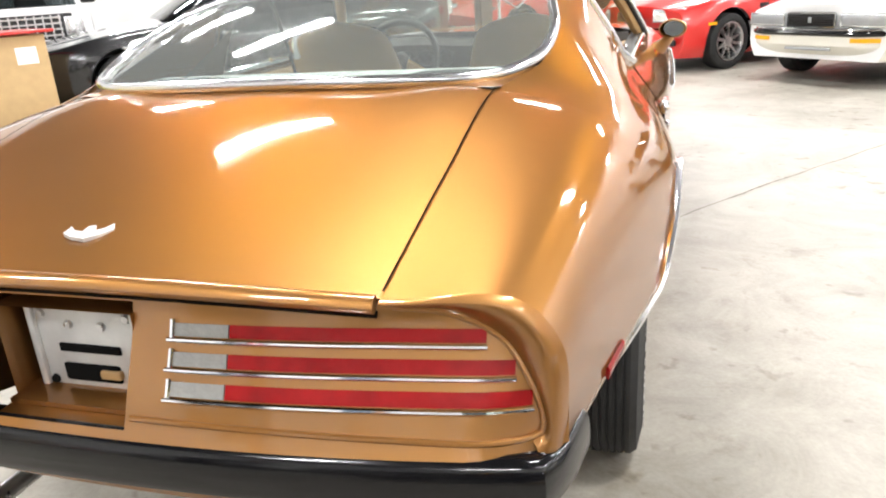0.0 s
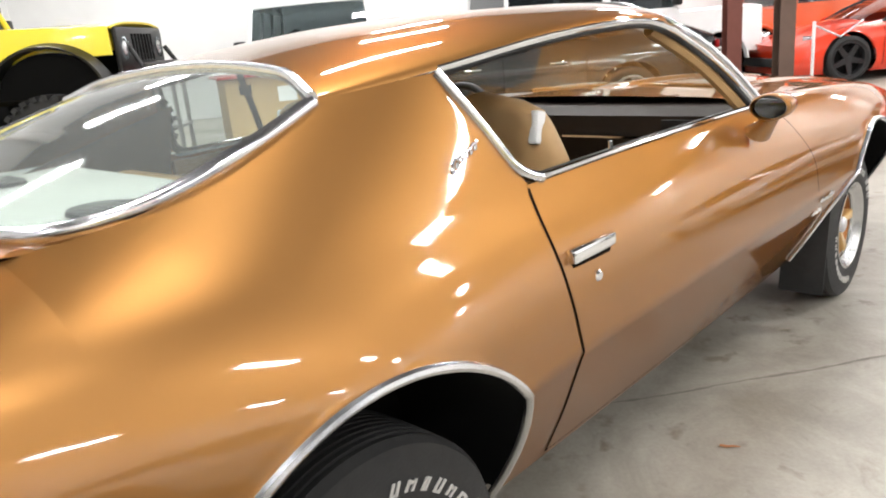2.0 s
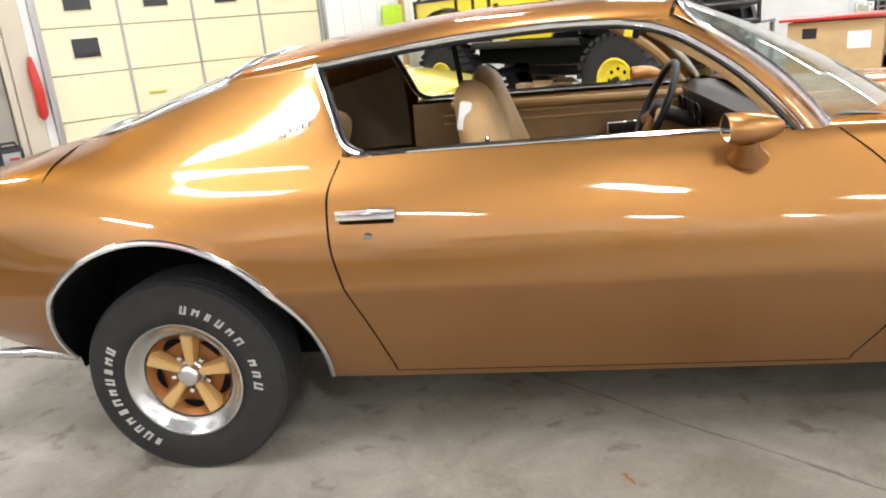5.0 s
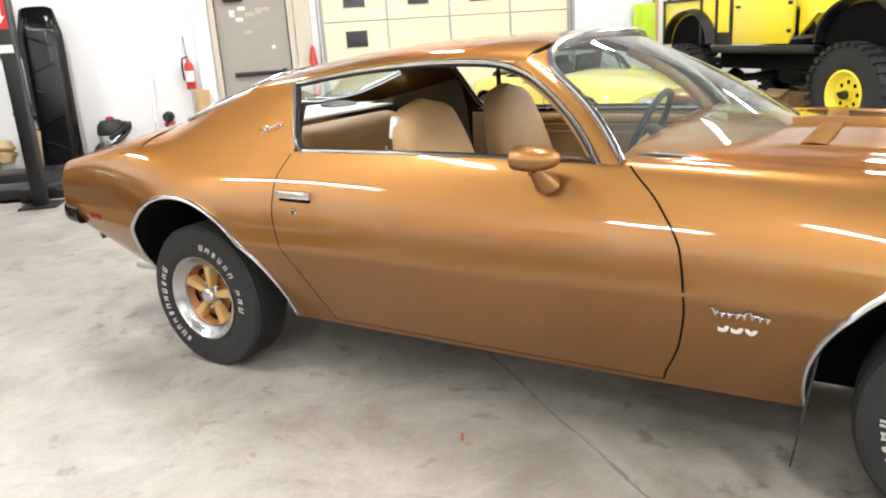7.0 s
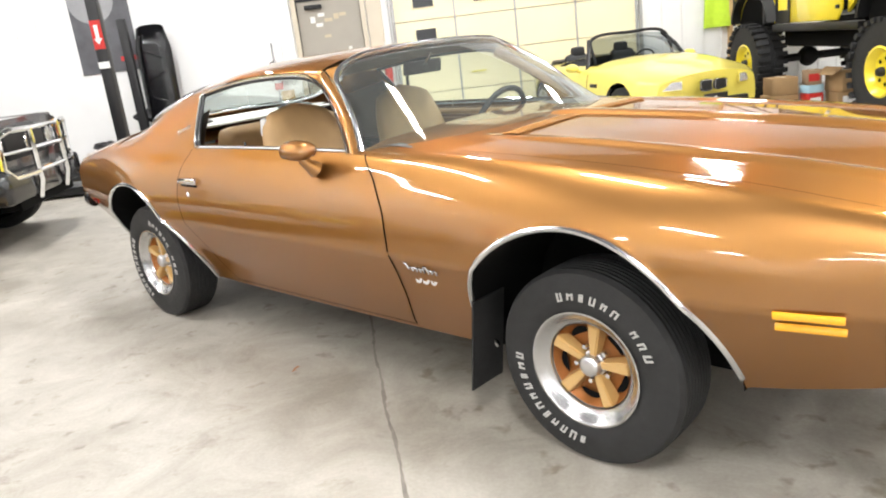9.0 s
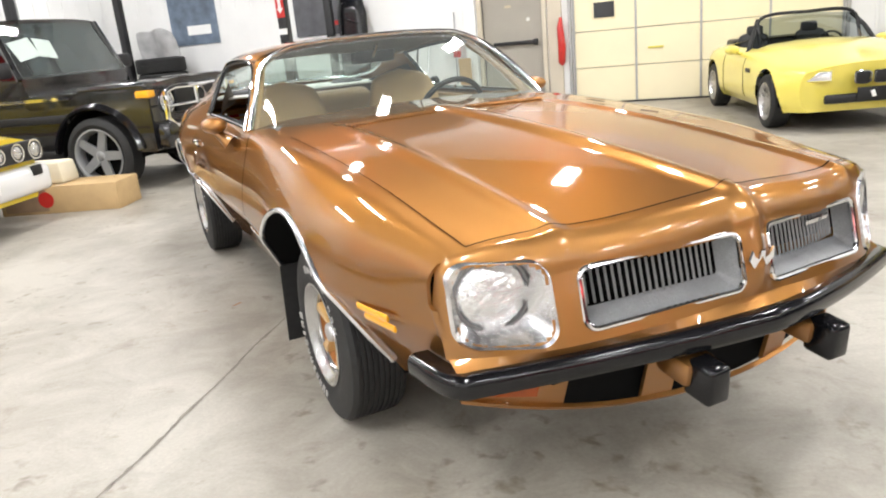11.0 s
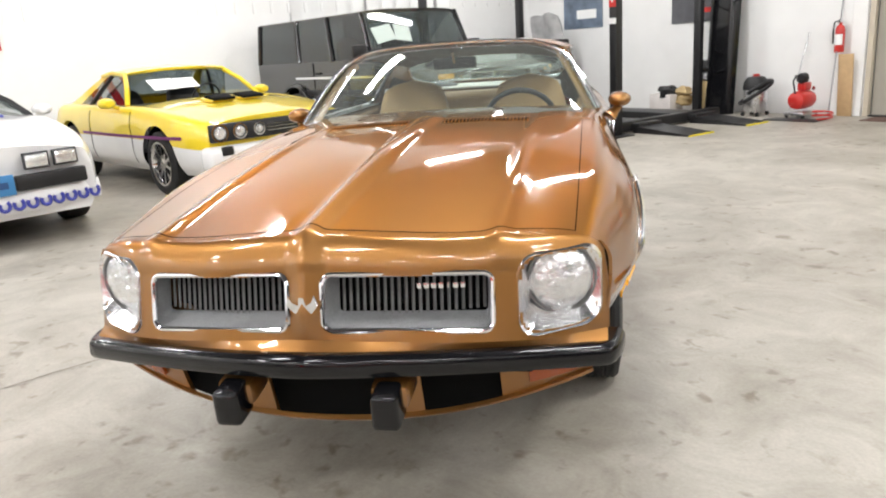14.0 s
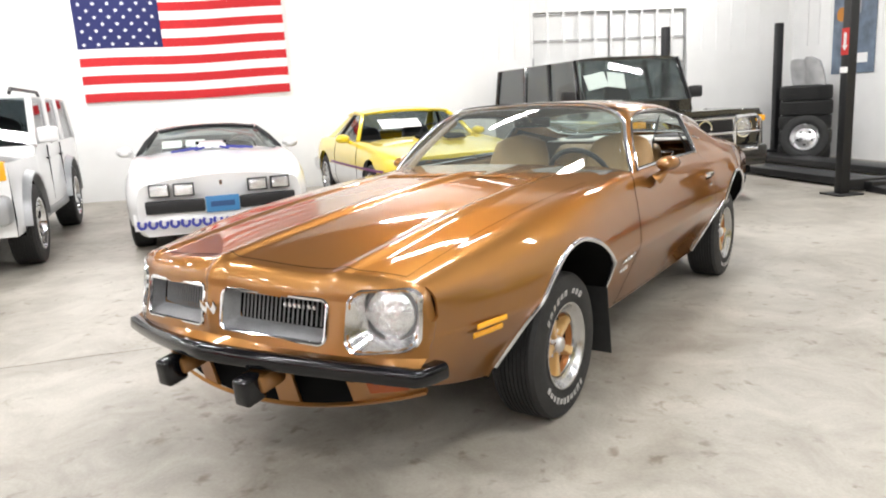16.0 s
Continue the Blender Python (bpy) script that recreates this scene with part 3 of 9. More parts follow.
def hero_patch(bm, keep):
    """Both halves of the shell's cells for which keep(y, row) holds."""
    for side in (1, -1):
        made = {}

        def vert(i, j):
            if (i, j) not in made:
                p = HERO_GRID[i][j]
                made[i, j] = bm.verts.new((p.x * side, p.y, p.z))
            return made[i, j]
        for i in range(len(HERO_YS) - 1):
            for j in range(len(HERO_GRID[0]) - 1):
                if keep((HERO_YS[i] + HERO_YS[i + 1]) / 2, j):
                    bm.faces.new((vert(i, j), vert(i + 1, j), vert(i + 1, j + 1), vert(i, j + 1)))
    return bm


def side_x(y, z):
    """The half width of the shell at a height on its flank."""
    pr = hero_profile(y, 10)[:51]
    return float(np.interp(z, [p.z for p in pr], [p.x for p in pr]))


def flank(y, z, out=0.0, side=1):
    e = 0.01
    x = side_x(y, z)
    n = Vector((1, -(side_x(y + e, z) - side_x(y - e, z)) / (2 * e), -(side_x(y, z + e) - side_x(y, z - e)) / (2 * e))).normalized()
    p = Vector((x, y, z)) + n * out
    return Vector((p.x * side, p.y, p.z))


def belt_point(y):
    x, z = HERO_ROWS[5](y)
    return Vector((x, y, z))


car = thing("coupe", pose(0, 0, 0), "bronze metallic 1970s two-door coupe with tan interior parked on concrete", "car")

ARCHES = [(1.373, 0.335, 0.43), (-1.373, 0.335, 0.43)]
hood_from = 0.86
is_hood = lambda y, j: j >= EDGE_ROW and y > hood_from  # noqa: E731
is_lid = lambda y, j: j >= EDGE_ROW and y < -1.76  # noqa: E731
is_cabin = lambda y, j: j >= BELT_ROW and -1.72 < y < 0.44  # noqa: E731
hood = part("hood", hero_patch(B(), is_hood), BRONZE, car, "long bronze hood with a raised centre")
lid = part("trunk_lid", hero_patch(B(), is_lid), BRONZE, car)


def along_row(j, y0, y1, n=40, lift=0.0):
    out = []
    for k in range(n + 1):
        y = y0 + (y1 - y0) * k / n
        p = hero_profile(y)[j]
        q = warp((p.x, y, p.z))
        out.append(q + Vector((0, 0, lift)))
    return out


def mirror_pts(pts):
    return [Vector((-p[0], p[1], p[2])) for p in pts]


def ribbon(bm, pts, normals, w, lift=0.0008):
    """A flat strip along points, lying on a surface."""
    left, right = [], []
    for i, p in enumerate(pts):
        a, b = pts[max(i - 1, 0)], pts[min(i + 1, len(pts) - 1)]
        s = (b - a).cross(normals[i]).normalized() * (w / 2)
        left.append(bm.verts.new(p + s + normals[i] * lift))
        right.append(bm.verts.new(p - s + normals[i] * lift))
    for i in range(len(pts) - 1):
        bm.faces.new((left[i], left[i + 1], right[i + 1], right[i]))
    return bm


UP = Vector((0, 0, 1))
for pts in (along_row(EDGE_ROW, hood_from, 2.345), along_row(EDGE_ROW, -2.39, -1.73)):
    for q in (pts, mirror_pts(pts)):
        part("panel_gap", ribbon(B(), q, [UP] * len(q), 0.0030, 0.003), GAP, car)
cross = [warp((x, 2.345, hz)) for x, hz in ((p.x, p.z) for p in hero_profile(2.345)[EDGE_ROW:])]
cross = cross[::-1]
cross = mirror_pts(cross)[::-1] + cross[1:]
part("panel_gap", ribbon(B(), [p + Vector((0, 0, 0.002)) for p in cross], [Vector((0, 0.3, 1)).normalized()] * len(cross), 0.0045, 0.002), GAP, car)

# doors, a hair proud of the flank, with their dark gaps
door_back = spline((0.285, 0.45, 0.61, 0.74, 0.84, 0.945), (-0.742, -0.782, -0.828, -0.853, -0.856, -0.820))
door_front = spline((0.285, 0.45, 0.60, 0.72, 0.84, 0.945), (0.555, 0.622, 0.645, 0.632, 0.562, 0.45))
DZ = [0.272 + (0.935 - 0.272) * i / 34 for i in range(35)]


def door_shell(side):
    def at(u, v):
        z = v
        y0, y1 = door_back(z) + 0.003, door_front(z) - 0.003
        return flank(y0 + (y1 - y0) * u, z, 0.0022, side)
    bm = B()
    sheet(bm, at, [i / 40 for i in range(41)], DZ)
    return bm


doors = {}
for side in (1, -1):
    doors[side] = part("door", door_shell(side), BRONZE, car, "long bronze door with its window lowered")
    for f in (door_back, door_front):
        pts = [flank(f(z), z, 0.0, side) for z in DZ]
        nrm = [(flank(f(z), z, 0.01, side) - flank(f(z), z, 0.0, side)).normalized() for z in DZ]
        part("panel_gap", ribbon(B(), pts, nrm, 0.0075, 0.0012), GAP, car)
    zb = 0.270
    pts = [flank(door_back(zb) + (door_front(zb) - door_back(zb)) * i / 30, zb, 0, side) for i in range(31)]
    part("panel_gap", ribbon(B(), pts, [Vector((side, 0, -0.2)).normalized()] * 31, 0.006, 0.001), GAP, car)
    # chrome push-bar handle and lock
    bm = B()
    box(bm, (side * (side_x(-0.75, 0.80) + 0.012), -0.748, 0.803), (0.022, 0.165, 0.030), bevel=0.007)
    handle = part("door_handle", bm, CHROME, doors[side], "chrome door handle")
    bm = B()
    box(bm, (side * (side_x(-0.75, 0.785) + 0.001), -0.748, 0.781), (0.010, 0.150, 0.014), bevel=0.003)
    part("handle_recess", bm, GAP, doors[side])
    bm = B()
    lathe(bm, [(0.0, 0.010), (0.009, 0.010), (0.0125, 0.006), (0.0125, -0.004)], 20,
          Matrix.Translation((side * side_x(-0.745, 0.745), -0.745, 0.742)) @ pose(0, 0, 0, 0, 90 * side, 0))
    part("door_lock", bm, CHROME, doors[side])

# ---- roof, pillars and glass ----
WS_BASE = [(-.752, .43, .938), (-.60, .62, .955), (-.30, .765, .968), (0, .80, .972), (.30, .765, .968), (.60, .62, .955), (.752, .43, .938)]
WS_TOP = [(-.585, .085, 1.236), (-.40, .135, 1.277), (0, .165, 1.292), (.40, .135, 1.277), (.585, .085, 1.236)]
RAIL = [(.605, .06, 1.226), (.625, -.2, 1.240), (.620, -.55, 1.225), (.588, -.90, 1.185), (.548, -1.185, 1.155)]
BL_TOP = [(-.548, -1.185, 1.158), (-.40, -1.135, 1.200), (0, -1.105, 1.224), (.40, -1.135, 1.200), (.548, -1.185, 1.158)]
BL_LOW = [(-.548, -1.185, 1.150), (-.578, -1.37, 1.092), (-.562, -1.53, 1.042), (-.485, -1.655, 1.02), (-.28, -1.72, 1.022), (0, -1.735, 1.026),
          (.28, -1.72, 1.022), (.485, -1.655, 1.02), (.562, -1.53, 1.042), (.578, -1.37, 1.092), (.548, -1.185, 1.150)]
SIDE_REAR = [(.588, -.905, 1.178), (.655, -.862, 1.073), (.722, -.818, .955)]


def between(c0, c1, n, m, bulge=0.0, nrm=(0, 0, 1)):
    """A sheet between two curves, swelling along nrm."""
    a, b = through_points(c0, n), through_points(c1, n)
    nrm = Vector(nrm)

    def at(i, j):
        t = j / m
        k = 4 * t * (1 - t)
        s = 1 - (2 * i / n - 1) ** 2
        return a[i].lerp(b[i], t) + nrm * bulge * k * (0.35 + 0.65 * s)
    bm = B()
    sheet(bm, at, list(range(n + 1)), list(range(m + 1)))
    return bm


windscreen = part("windscreen", between(WS_BASE, WS_TOP, 40, 12, 0.02, (0, 0.6, 0.8)), GLASS, car, "clear windscreen glass")
rear_window = part("rear_window", between(BL_TOP, BL_LOW, 48, 14, 0.018, (0, -0.5, 0.85)), GLASS_HAZY, car, "wrap-round rear window glass")
for g in (windscreen, rear_window):
    g.visible_shadow = False

rail_x = spline([-1.185, -.9, -.55, -.2, .06, .10], [.548, .588, .620, .625, .605, .60])
rail_z = spline([-1.185, -.9, -.55, -.2, .06, .10], [1.155, 1.182, 1.224, 1.241, 1.228, 1.225])
top_z = spline([-1.2, -1.105, -.8, -.4, -.05, .165], [1.208, 1.228, 1.276, 1.308, 1.312, 1.294])


def roof_at(u, v):
    """u across -1..1, v from the rear edge 0 to the front 1."""
    y0 = -1.185 + 0.08 * (1 - abs(u) ** 2.0)
    y1 = 0.075 + 0.09 * (1 - abs(u) ** 2.2)
    y = y0 + (y1 - y0) * v
    yr = -1.185 + (0.075 + 1.185) * v
    x = rail_x(yr) * u
    k = (1 - min(1.0, abs(u)) ** 3.0) ** 0.58
    return Vector((x, y, rail_z(yr) + (top_z(y) - rail_z(yr)) * k))


bm = B()
sheet(bm, roof_at, [math.sin(math.pi * (i / 56 - 0.5)) for i in range(57)], [i / 40 for i in range(41)])
part("roof", bm, BRONZE, car, angle=70)
bm = B()
sheet(bm, lambda u, v: roof_at(u * 0.96, 0.02 + v * 0.96) - Vector((0, 0, 0.02)), [-1 + 2 * i / 20 for i in range(21)], [i / 20 for i in range(21)])
part("headliner", bm, HEADLINER, car)

def bend(a, k, b, t):
    """A quarter turn from a to b round the corner k."""
    a, k, b = Vector(a), Vector(k), Vector(b)
    return (1 - t) ** 2 * a + 2 * t * (1 - t) * k.lerp((a + b) / 2, .12) + t * t * b


def flip(p, side):
    return Vector((p.x * side, p.y, p.z))


# shell with the sail panels flowing out of the quarters
bm = hero_patch(B(), lambda y, j: not is_hood(y, j) and not is_lid(y, j) and not is_cabin(y, j))
cut_arches(bm, ARCHES)
SAIL_YS = [y for y in HERO_YS if -1.7201 <= y <= -0.817]
SAIL_TOP = through_points([SIDE_REAR[0], *[roof_at(1, (y + 1.185) / 1.26) for y in (-.99, -1.08)], (.550, -1.186, 1.156), (.582, -1.38, 1.086), (.572, -1.545, 1.036), (.505, -1.72, 1.005)], 60)
SAIL_FRONT = through_points(SIDE_REAR[::-1], 14)
for side in (1, -1):
    def sail(i, j):
        y = SAIL_YS[-1 - i]
        f = i / (len(SAIL_YS) - 1)
        pr = hero_profile(y)
        b = Vector((pr[BELT_ROW].x, y, pr[BELT_ROW].z))
        t = SAIL_TOP[round(60 * f)]
        d = pr[BELT_ROW + 1] - pr[BELT_ROW - 1]
        span = (t - b).length
        d0 = Vector((d.x, 0, d.z)).normalized() * span * 0.9
        d1 = (t - b) * 0.8 + Vector((-0.04, 0, 0.0))
        s = j / 14
        p = ((1 + 2 * s) * (1 - s) ** 2 * b + s * (1 - s) ** 2 * d0 + s * s * (3 - 2 * s) * t + s * s * (s - 1) * d1)
        k = max(0.0, 1 - i / 7) if j else 0.0
        p = p.lerp(SAIL_FRONT[j], k * k)
        return Vector((p.x * side, p.y, p.z))
    sheet(bm, sail, list(range(len(SAIL_YS))), list(range(15)))
bmesh.ops.remove_doubles(bm, verts=bm.verts, dist=0.0006)
body = part("body", bm, BRONZE, car)

for side in (1, -1):
    # windscreen pillar
    a0, a1 = Vector((.752, .43, .935)), Vector((.587, .085, 1.234))
    b0, b1 = Vector((.762, .375, .940)), Vector((.607, .045, 1.222))
    bm = B()
    q = [a0.lerp(a1, i / 10) + Vector((0, 0.035, 0.012)) * math.sin(math.pi * i / 10) for i in range(11)]
    w = [b0.lerp(b1, i / 10) + Vector((0, 0.03, 0.012)) * math.sin(math.pi * i / 10) for i in range(11)]

    def pillar(i, j):
        p = q[i].lerp(w[i], j / 4) + Vector((0.008, 0, 0)) * math.sin(math.pi * j / 4)
        return Vector((p.x * side, p.y, p.z))
    sheet(bm, pillar, list(range(11)), list(range(5)))
    part("windscreen_pillar", bm, BRONZE, car)
    bm = B()
    tube(bm, [Vector(((p.x - 0.035) * side, p.y - 0.012, p.z - 0.012)) for p in w], 0.022, 8)
    part("pillar_trim", bm, TAN, car, "tan inner pillar trim")
    # rounded corners of the side opening, and its bright moulding
    rail = through_points(RAIL[:4], 24)
    rear = through_points(SIDE_REAR, 12)
    low_corner, high_corner = Vector((.724, -.820, .953)), Vector((.609, .052, 1.226))
    sill_end = belt_point(-0.770) + Vector((0, 0, .003))
    low_arc = [bend(rear[10], low_corner, sill_end, i / 10) for i in range(11)]
    high_arc = [bend(w[8], high_corner, rail[3], i / 10) for i in range(11)]
    for corner, arc in ((low_corner, low_arc), (high_corner, high_arc)):
        bm = B()
        sheet(bm, lambda i, j: flip(corner.lerp(arc[i], j / 4) + Vector((.002, 0, 0)), side), list(range(11)), list(range(5)))
        part("corner_panel", bm, BRONZE, car)
    frame_line = [p + Vector((.004, 0, 0)) for p in rear[:10] + low_arc]
    part("moulding", tube(B(), [flip(p, side) for p in frame_line], .0115, 8, flat=.75), MOULD, car, "chrome window moulding")
    frame_line = [p + Vector((.003, 0, -.002)) for p in w[:8] + high_arc + rail[4:]]
    part("moulding", tube(B(), [flip(p, side) for p in frame_line], .0085, 8, flat=.75), CHROME, car)
    part("window_seal", tube(B(), [flip(p + Vector((-.006, 0, -.013)), side) for p in high_arc + rail[4:]], .008, 6), BLACK, car)
    part("window_seal", tube(B(), [flip(p + Vector((-.008, -.014, -.004)), side) for p in w[:9]], .008, 6), BLACK, car)
    part("window_seal", tube(B(), [flip(p + Vector((-.006, .012, .004)), side) for p in rear[:10] + low_arc], .008, 6), BLACK, car)
    sill = [belt_point(-0.818 + (0.40 + 0.818) * i / 30) for i in range(31)]
    bm = B()
    tube(bm, [Vector(((p.x - 0.004) * side, p.y, p.z + 0.004)) for p in sill[1:]], 0.0085, 8)
    part("moulding", bm, CHROME, car)
    bm = B()
    sheet(bm, lambda i, j: Vector(((sill[i].x - 0.012 - 0.05 * j) * side, sill[i].y, sill[i].z + 0.002 - 0.004 * j)), list(range(31)), [0, 1])
    part("door_sill_top", bm, BLACK, car)

# windscreen moulding in one sweep with rounded upper corners
top = through_points(WS_TOP, 30)
SIDE_LINE = [Vector((.752, .43, .935)).lerp(Vector((.587, .085, 1.234)), i / 10) + Vector((0, 0.035, 0.012)) * math.sin(math.pi * i / 10) for i in range(11)]
arc = [bend(SIDE_LINE[7], SIDE_LINE[10] + Vector((.004, 0, .004)), top[26], i / 10) for i in range(11)]
half = SIDE_LINE[:7] + arc
whole = [flip(p, -1) for p in half] + top[5:26] + half[::-1]
part("moulding", tube(B(), [p + Vector((0, .006, .006)) for p in whole], .0155, 8, flat=.8), MOULD, car, "wide chrome windscreen moulding")
for side in (1, -1):
    bm = B()
    sheet(bm, lambda i, j: flip(SIDE_LINE[10].lerp(arc[i], j / 4) + Vector((0, .005, .006)), side), list(range(11)), list(range(5)))
    part("corner_panel", bm, BRONZE, car)
bm = B()
tube(bm, [p + Vector((0, 0.0, 0.004)) for p in through_points(BL_TOP, 30)], 0.014, 10, flat=0.8)
part("moulding", bm, MOULD, car)
bm = B()
tube(bm, [p + Vector((0, 0.0, 0.004)) for p in through_points(BL_LOW, 60)], 0.0145, 10, flat=0.9)
part("moulding", bm, MOULD, car)
# deck corners between the rear window and the lid
deck = hero_profile(-1.72)
low = through_points(BL_LOW, 120)[60:]
for side in (1, -1):
    line = [p for p in low if .12 < p.x and p.y < -1.54]
    bm = B()

    def corner_deck(i, j):
        p = line[i]
        x = min(p.x * (1 + .035 * j), .60)
        top = float(np.interp(x, [q.x for q in deck[::-1]][:40], [q.z for q in deck[::-1]][:40]))
        q = Vector((x, -1.726, top - .003))
        if p.y > -1.64:
            q = Vector((p.x + .02, p.y - .03, p.z - .016))
        return flip((p + Vector((0, 0, -.004))).lerp(q, j), side)
    sheet(bm, corner_deck, list(range(len(line))), [0, .5, 1])
    part("deck_corner", bm, BRONZE, car)

# cowl with its two slotted vents
bm = B()


def cowl(u, v):
    x = -0.69 + 1.38 * u
    yb = 0.81 - 0.36 * (abs(x) / 0.72) ** 1.9
    yf = 0.875 if abs(x) < 0.66 else 0.875
    y = yb + (yf - yb) * v
    return Vector((x, y, 0.962 - 0.03 * (abs(x) / 0.7) ** 2 + 0.004 * v))


sheet(bm, cowl, [i / 40 for i in range(41)], [i / 6 for i in range(7)])
part("cowl", bm, BRONZE, car)


def hood_z(x, y):
    pr = hero_profile(y)[EDGE_ROW:]
    z = float(np.interp(abs(x), [p.x for p in pr[::-1]], [p.z for p in pr[::-1]]))
    return warp((x, y, z)).z


for side in (1, -1):
    bm = B()
    vent_y = lambda x: 0.915 - 0.10 * x * x  # noqa: E731
    sheet(bm, lambda x, v: Vector((side * x, vent_y(x) - .03 + .06 * v, hood_z(x, vent_y(x) - .03 + .06 * v) + .0022)), [.085 + .365 * i / 12 for i in range(13)], [0, .5, 1])
    vent = part("cowl_vent", bm, GAP, car, "slotted cowl vent in the hood's rear edge")
    for i in range(24):
        x = .088 + .36 * i / 23
        a, b = vent_y(x) - .033, vent_y(x) + .033
        part("slat", tube(B(), [(side * x, a, hood_z(x, a) + .003), (side * x, (a + b) / 2, hood_z(x, (a + b) / 2) + .007), (side * x, b, hood_z(x, b) + .003)], .0038, 6), BRONZE, vent)

# ---- nose ----
def nose_lift(v):
    """How far the nose stands out: a gentle lean, then a round roll into the hood."""
    if v < 0.66:
        return 0.058 + 0.036 * (1 - v / 0.66)
    return 0.058 * math.sqrt(max(0.0, 1 - ((v - 0.66) / 0.34) ** 2))



END_F = [(p.x, p.z) for p in HERO_GRID[-1]]
NOSE_TOP = sorted((x, z) for x, z in END_F if z > 0.665)
END_R = [(p.x, p.z) for p in HERO_GRID[0]]
TAIL_TOP = sorted((x, z) for x, z in END_R if z > 0.695)


def nose_top(x):
    return float(np.interp(abs(x), [q[0] for q in NOSE_TOP], [q[1] for q in NOSE_TOP]))


def tail_top(x):
    return float(np.interp(abs(x), [q[0] for q in TAIL_TOP], [q[1] for q in TAIL_TOP]))


def fold_z(x):
    return 0.603 - 0.058 * (min(abs(x), 0.76) / 0.745) ** 1.3


def fascia_v(x, v):
    """v runs from the bumper line 0 to the hood's edge 1."""
    z = fold_z(x) + (nose_top(x) - fold_z(x)) * v
    edge = max(0.0, (abs(x) - 0.50) / 0.245)
    prow = 0.030 * max(0.0, 1 - abs(x) / 0.055) * min(1.0, 4 * (1 - v)) * min(1.0, 0.2 + 3 * v)
    return Vector((x, nose_y(x) + (nose_lift(v) + prow) * (1 - 0.45 * min(1.0, edge) ** 1.6), z))


def fascia(x, z):
    return fascia_v(x, min(1.0, (z - fold_z(x)) / (nose_top(x) - fold_z(x))))


GRILLE_SILVER = mat("ribbed_grille_silver", (0.30, 0.305, 0.31), 0.42, 0.7, vary=0.15, scale=160, bump=0.5, bump_scale=240)
SLAT = mat("dull_grille_slat", (0.20, 0.20, 0.20), 0.4, 0.6, vary=0.1, scale=30)
GX0, GX1 = 0.050, 0.455
HX, HZ = 0.622, 0.686


def grille_z(x, k):
    """The lower (0) and upper (1) edge of the grilles, falling away outwards."""
    return (0.632 if k == 0 else 0.760) - (0.026 if k == 0 else 0.020) * abs(x) / GX1

xs = sorted(set([round(-0.745 + 1.49 * i / 128, 4) for i in range(129)] + [s * v for s in (1, -1) for v in (GX0, GX1, HX - .092, HX + .088, 0.0)]))
in_grille = lambda x, z: GX0 < abs(x) < GX1 and grille_z(x, 0) < z < grille_z(x, 1)  # noqa: E731
in_lamp = lambda x, z: ((abs(x) - HX) / .096) ** 4 + ((z - .673) / .094) ** 4 < 1  # noqa: E731
bm = B()
sheet(bm, fascia_v, xs, [i / 60 for i in range(50)] + [1 - (1 - 49 / 60) * (1 - i / 16) ** 2 for i in range(1, 17)],
      lambda x, v: in_grille(x, fascia_v(x, v).z) or in_lamp(x, fascia_v(x, v).z))
part("front_fascia", bm, BRONZE, car, "bronze pointed nose panel", angle=60)


def round_rect(w, h, r, n=6):
    out = []
    for cx, cz, a in ((w - r, h - r, 0), (-w + r, h - r, 90), (-w + r, -h + r, 180), (w - r, -h + r, 270)):
        for i in range(n + 1):
            t = radians(a + 90 * i / n)
            out.append((cx + r * math.cos(t), cz + r * math.sin(t)))
    return out


